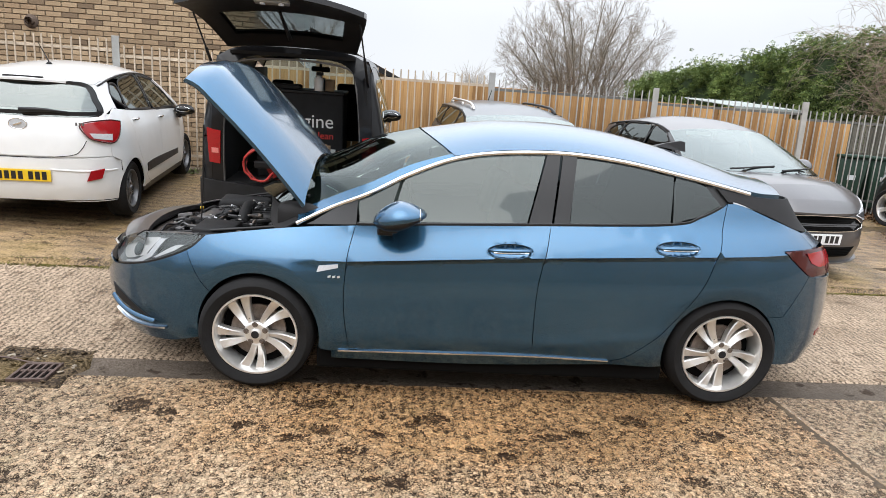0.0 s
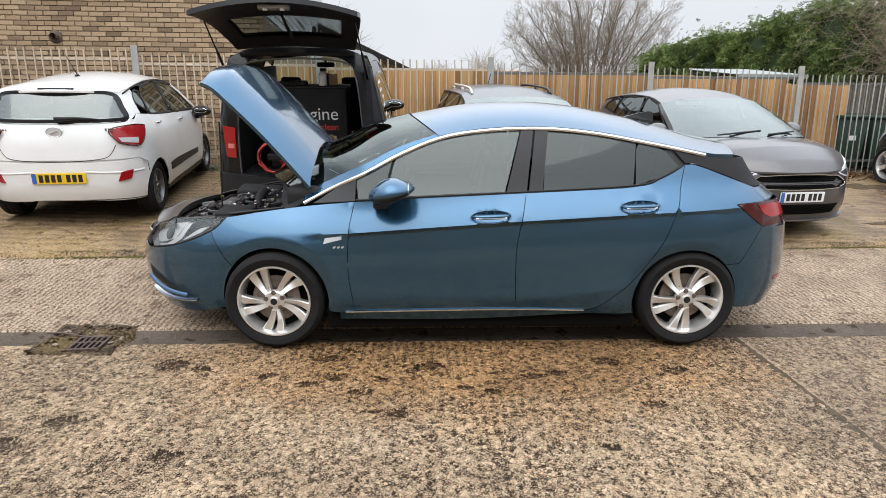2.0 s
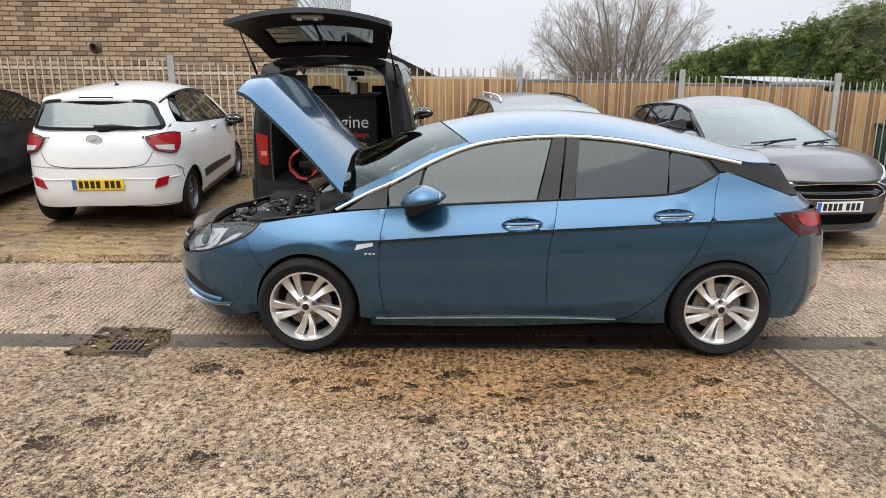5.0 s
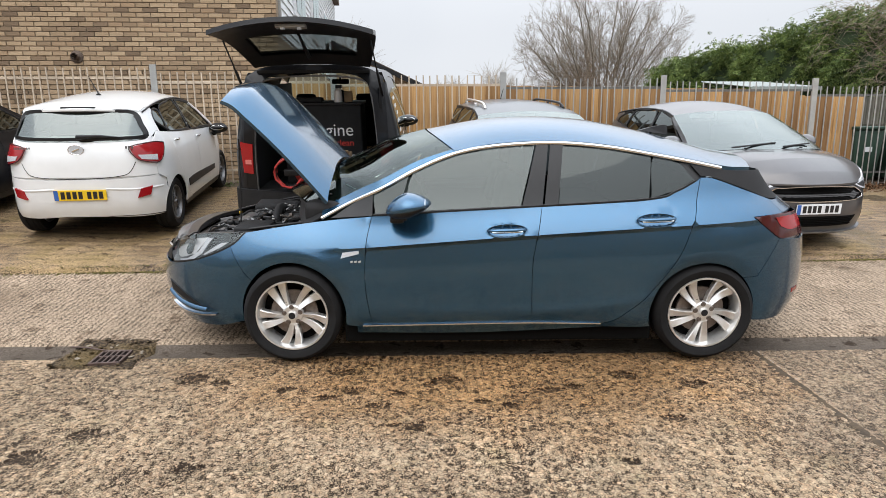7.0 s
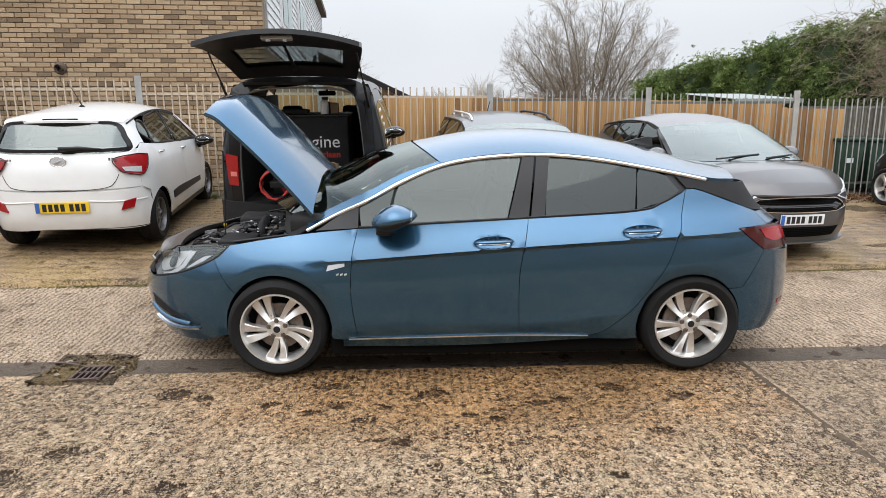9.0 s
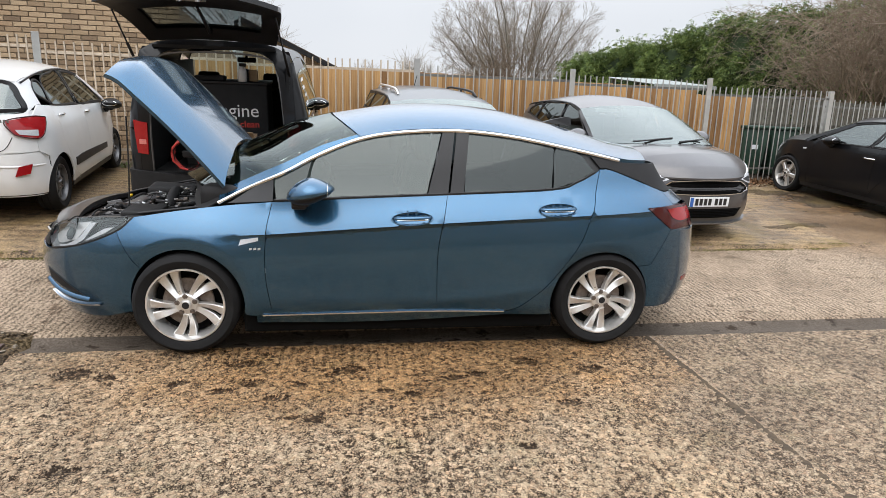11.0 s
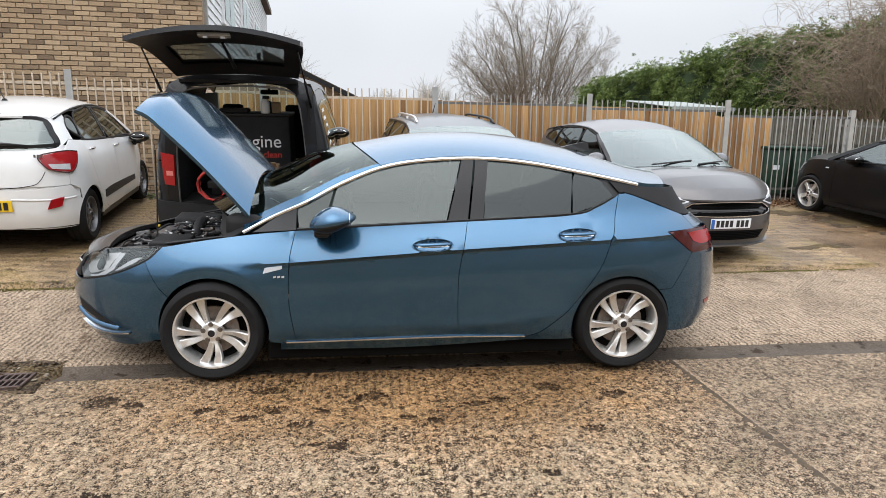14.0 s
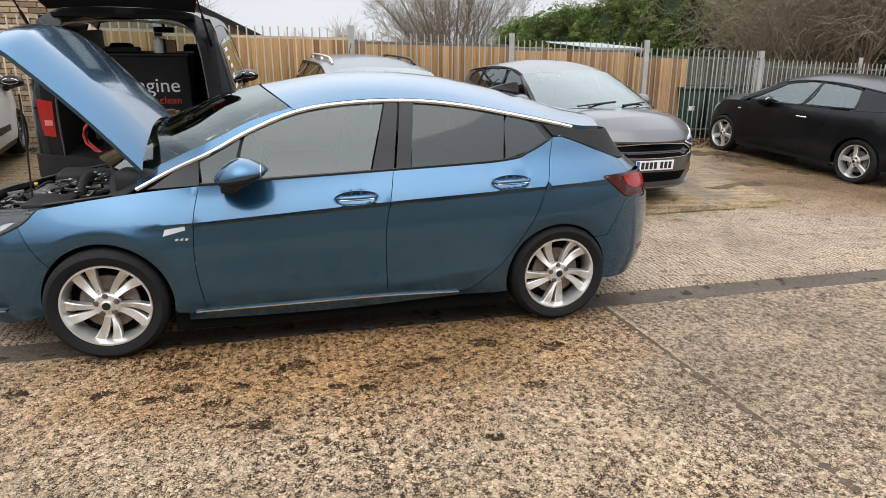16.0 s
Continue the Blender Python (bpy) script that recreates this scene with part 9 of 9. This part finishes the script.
def conifer_hedge():
    """A tall clipped-out conifer screen that runs nearer from its far end."""
    A, B = Vector((11.0, 24.0)), Vector((20.5, 13.2))
    h = thing("conifer_hedge", pose(A.x, A.y, 0.3), "tall dark green conifer hedge behind the fence", "hedge")
    d = B - A
    L = d.length
    d.normalize()
    s = Vector((d.y, -d.x))
    if s.y > 0:
        s = -s
    rng = random.Random(77)
    top = lambda l: 3.4 + 1.55 * min(1.0, max(0.0, l) / 8.0) ** 0.8 + 0.10 * math.sin(l * 1.3) + 0.09 * math.sin(l * 3.1 + 1) + 0.10 * math.sin(l * 6.7)
    verts, faces = [], []
    for i in range(30000):
        l = rng.uniform(-0.8, L + 1.0)
        hh = top(l)
        if rng.random() < 0.74:
            z = hh * rng.random() ** 0.8
            w = 1.1 * (1 - 0.45 * (z / hh) ** 3) + 0.3 * math.sin(l * 2.3 + z * 1.9) + 0.22 * math.sin(l * 5.3 - z * 3.1) - rng.random() ** 2 * 0.6
        else:
            z, w = hh + rng.uniform(-0.5, 0.22) * (1 + 1.4 * (rng.random() < 0.10)), rng.uniform(-1.0, 0.9)
        p = Vector((d.x * l + s.x * w, d.y * l + s.y * w, z))
        # one drooping spray: narrow blades on both sides of a stalk
        out = Vector((s.x + rng.gauss(0, 0.6), s.y + rng.gauss(0, 0.6), 0.25 + rng.gauss(0, 0.45))).normalized()
        side = out.orthogonal().normalized()
        side.rotate(Matrix.Rotation(rng.uniform(0, 6.28), 3, out))
        a = rng.uniform(0.14, 0.34)
        for k in range(6):
            t = 0.15 + 0.14 * k
            root = p + out * a * t + Vector((0, 0, -0.12 * t * t))
            way = (out * 0.75 + side * (0.8 if k % 2 else -0.8) * (1 - 0.1 * k)).normalized()
            n = a * (0.55 - 0.05 * k)
            wd = way.cross(out.cross(side)).normalized() * n * 0.17
            tip = root + way * n + Vector((0, 0, -0.25 * n))
            b = len(verts)
            verts += [tuple(root), tuple(root + way * n * 0.55 + wd), tuple(tip), tuple(root + way * n * 0.55 - wd)]
            faces += [(b, b + 1, b + 2, b + 3)]
    child("foliage", mesh_of("foliage", verts, faces, FOLIAGE), h)
    # dark sheet behind the sprays, in place of shade deep in the hedge
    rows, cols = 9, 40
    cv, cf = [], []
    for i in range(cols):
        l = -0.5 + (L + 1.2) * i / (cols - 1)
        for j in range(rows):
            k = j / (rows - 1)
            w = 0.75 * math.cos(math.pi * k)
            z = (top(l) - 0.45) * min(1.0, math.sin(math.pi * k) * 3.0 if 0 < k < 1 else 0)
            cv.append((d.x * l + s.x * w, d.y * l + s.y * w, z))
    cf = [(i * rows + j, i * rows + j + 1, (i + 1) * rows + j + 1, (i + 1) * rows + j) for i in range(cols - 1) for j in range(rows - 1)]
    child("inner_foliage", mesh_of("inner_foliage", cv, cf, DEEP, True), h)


conifer_hedge()

SHEET = plain("pale_corrugated_sheet", (0.26, 0.29, 0.275), 0.6, 0.1, 0.25, 2, 40)


def open_shelter():
    """Low shelter with a pale corrugated roof beyond the fence."""
    t = thing("shelter", pose(9.15, 12.4, ground_z(9.15, 12.4), 0, 0, 8), "low open shelter with a pale corrugated roof", "shelter")
    verts, faces = [], []
    n = 60
    for i in range(n + 1):
        x = -0.9 + 1.8 * i / n
        z = 0.025 * math.sin(i * 2.1)
        verts += [(x, -0.9, 1.94 + z), (x, 1.4, 2.2 + z)]
    faces = [(2 * i, 2 * i + 2, 2 * i + 3, 2 * i + 1) for i in range(n)]
    child("roof_sheet", mesh_of("roof_sheet", verts, faces, SHEET, True), t)
    part("fascia", boxed((1.85, 0.04, 0.09), (0, -0.92, 1.9)), SHEET, t)
    for x in (-0.8, 0, 0.8):
        part("post", boxed((0.09, 0.09, 1.9), (x, -0.8, 0.97)), OLD_WOOD, t)
        part("post", boxed((0.09, 0.09, 2.15), (x, 1.3, 1.07)), OLD_WOOD, t)
    c = thing("low_shed", pose(6.5, 13.5, ground_z(6.5, 13.5), 0, 0, 6), "low shed with a white roof edge beyond the fence", "shed")
    part("shed_wall", boxed((2.2, 1.6, 1.75), (0, 0, 0.87)), OLD_WOOD, c)
    part("shed_roof", boxed((2.5, 1.9, 0.08), (0, 0, 1.82), 0.01, pose(0, 0, 0, 4)), CLADDING, c)


open_shelter()


def brick_house():
    """Single-storey brick house beyond the fence, its tiled verge falling to the right."""
    h = thing("brick_house", pose(-7.7, 19.5, 0.4, 0, 0, 0), "single-storey brick house with a brown tiled roof", "house")
    w, dpt, e, r = 8.0, 9.0, 2.35, 4.25
    verts = [(0, 0, 0), (w, 0, 0), (w, 0, e), (w / 2, 0, r), (0, 0, e), (0, dpt, 0), (w, dpt, 0), (w, dpt, e), (w / 2, dpt, r), (0, dpt, e)]
    child("wall", mesh_of("wall", verts, [(0, 1, 2, 3, 4), (1, 6, 7, 2), (6, 5, 9, 8, 7), (5, 0, 4, 9)], BRICK), h)
    ang = math.degrees(math.atan2(r - e, w / 2))
    for side in (-1, 1):
        rp = part("roof", boxed((w / 2 / math.cos(radians(ang)) + 0.4, dpt + 0.6, 0.14), (0, 0, 0)), ROOF_TILE, h)
        rp.matrix_basis = pose(w / 2 + side * (w / 4 + 0.12), dpt / 2, (r + e) / 2 + 0.02, 0, side * ang, 0)
        vb = part("verge_board", boxed((w / 2 / math.cos(radians(ang)) + 0.4, 0.04, 0.16), (0, 0, 0)), TRIM, h)
        vb.matrix_basis = pose(w / 2 + side * (w / 4 + 0.12), -0.32, (r + e) / 2 - 0.02, 0, side * ang, 0)


brick_house()

GREEN_BIN = plain("dark_green_bin_plastic", (0.02, 0.05, 0.032), 0.5, 0, 0.25, 6, 60)


def wheelie_bin(u, v, turn):
    x, y = yard(u, v)
    b = thing("wheelie_bin", pose(x, y, ground_z(x, y), 0, 0, turn), "dark green wheelie bin behind the railings", "bin", "bins behind the railings")
    bm = bmesh.new()
    box(bm, (0.56, 0.62, 0.9), (0, 0, 0.52), 0.03)
    for vv in bm.verts:
        k = 0.8 + 0.2 * vv.co.z / 0.97
        vv.co.x, vv.co.y = vv.co.x * k, vv.co.y * k
    part("bin_body", bm, GREEN_BIN, b, "", True)
    part("lid", boxed((0.6, 0.68, 0.06), (0, -0.02, 1.0), 0.02), GREEN_BIN, b, "", True)
    part("white_label", boxed((0.16, 0.004, 0.1), (0, -0.288, 0.62)), PLATE_WHITE, b)
    for s in (-1, 1):
        child("bin_wheel", lathe_mesh("bin_wheel", [(0.0, -0.02), (0.09, -0.02), (0.1, 0), (0.09, 0.02), (0.0, 0.02)], TYRE, 20), b, pose(s * 0.27, 0.25, 0.1, 0, 0, 90))


wheelie_bin(6.9, 0.55, 4)
wheelie_bin(7.7, 0.6, -6)


def far_railings():
    """A second run of railings that starts past the end post and falls away."""
    x, y = yard(3 * BAY + 0.25, 0.6)
    f = thing("far_railing_fence", pose(x, y, 0, 0, 0, math.degrees(YAW) - 3), "lower run of galvanised bar railings beyond the end post", "fence")
    bar = mesh_of("rail_bar", *bar_shape(0.019, 1.0), GALV)
    for k in range(90):
        u = 0.06 + 0.125 * k
        z = 0.2 - 0.012 * u
        child("rail_bar", bar, f, pose(u, 0, z) @ Matrix.Diagonal((1, 1, 1.78 - 0.01 * u, 1)))
    for zz in (1.78, 0.5):
        part("rail", boxed((11.3, 0.012, 0.04), (5.65, 0.016, zz - 0.04), 0.003, pose(0, 0, 0, 0, 0.9, 0)), RAIL_SHADE, f)
    for u in (0.3, 3.1, 5.9, 8.7):
        part("post", boxed((0.1, 0.03, 1.9), (u, 0.03, 1.08), 0.004), GALV, f)
    g = new("grass_verge", mesh_of("grass_verge", [(9.5, 9.2, 0.55), (30, 8.0, 0.5), (32, 15, 1.1), (10.5, 15, 0.9)], [(0, 1, 2, 3)], WEED))
    tagged(g, "rough grass behind the railings", kind="structure")


far_railings()

# ---- behind the camera: what the paint and glass mirror ----
for _k, (_x, _y, _h) in enumerate(((-7, -19, 9), (-2.5, -22, 10), (2.5, -20, 8.5), (7, -23, 11), (12, -19, 9))):
    bare_tree("tree_across_the_yard", _x, _y, 60 + _k, "leafless tree on the far side of the yard", _h, 5, 0.45, 3, 0.16, (5, 5, 5), BARK, BARK, 0.0, 4.0)
# unseen wall, added to block low light and darken the lower reflections
_w = new("light_block_wall", mesh_of("light_block_wall", [(-40, -9, 0), (40, -9, 0), (40, -9, 3.1), (-40, -9, 3.1), (-40, -9.3, 0), (40, -9.3, 0), (40, -9.3, 3.1), (-40, -9.3, 3.1)], [(0, 3, 2, 1), (3, 7, 6, 2), (4, 5, 6, 7), (0, 4, 7, 3), (1, 2, 6, 5)], BRICK))
tagged(_w, "added unseen brick wall that blocks low light", kind="structure")
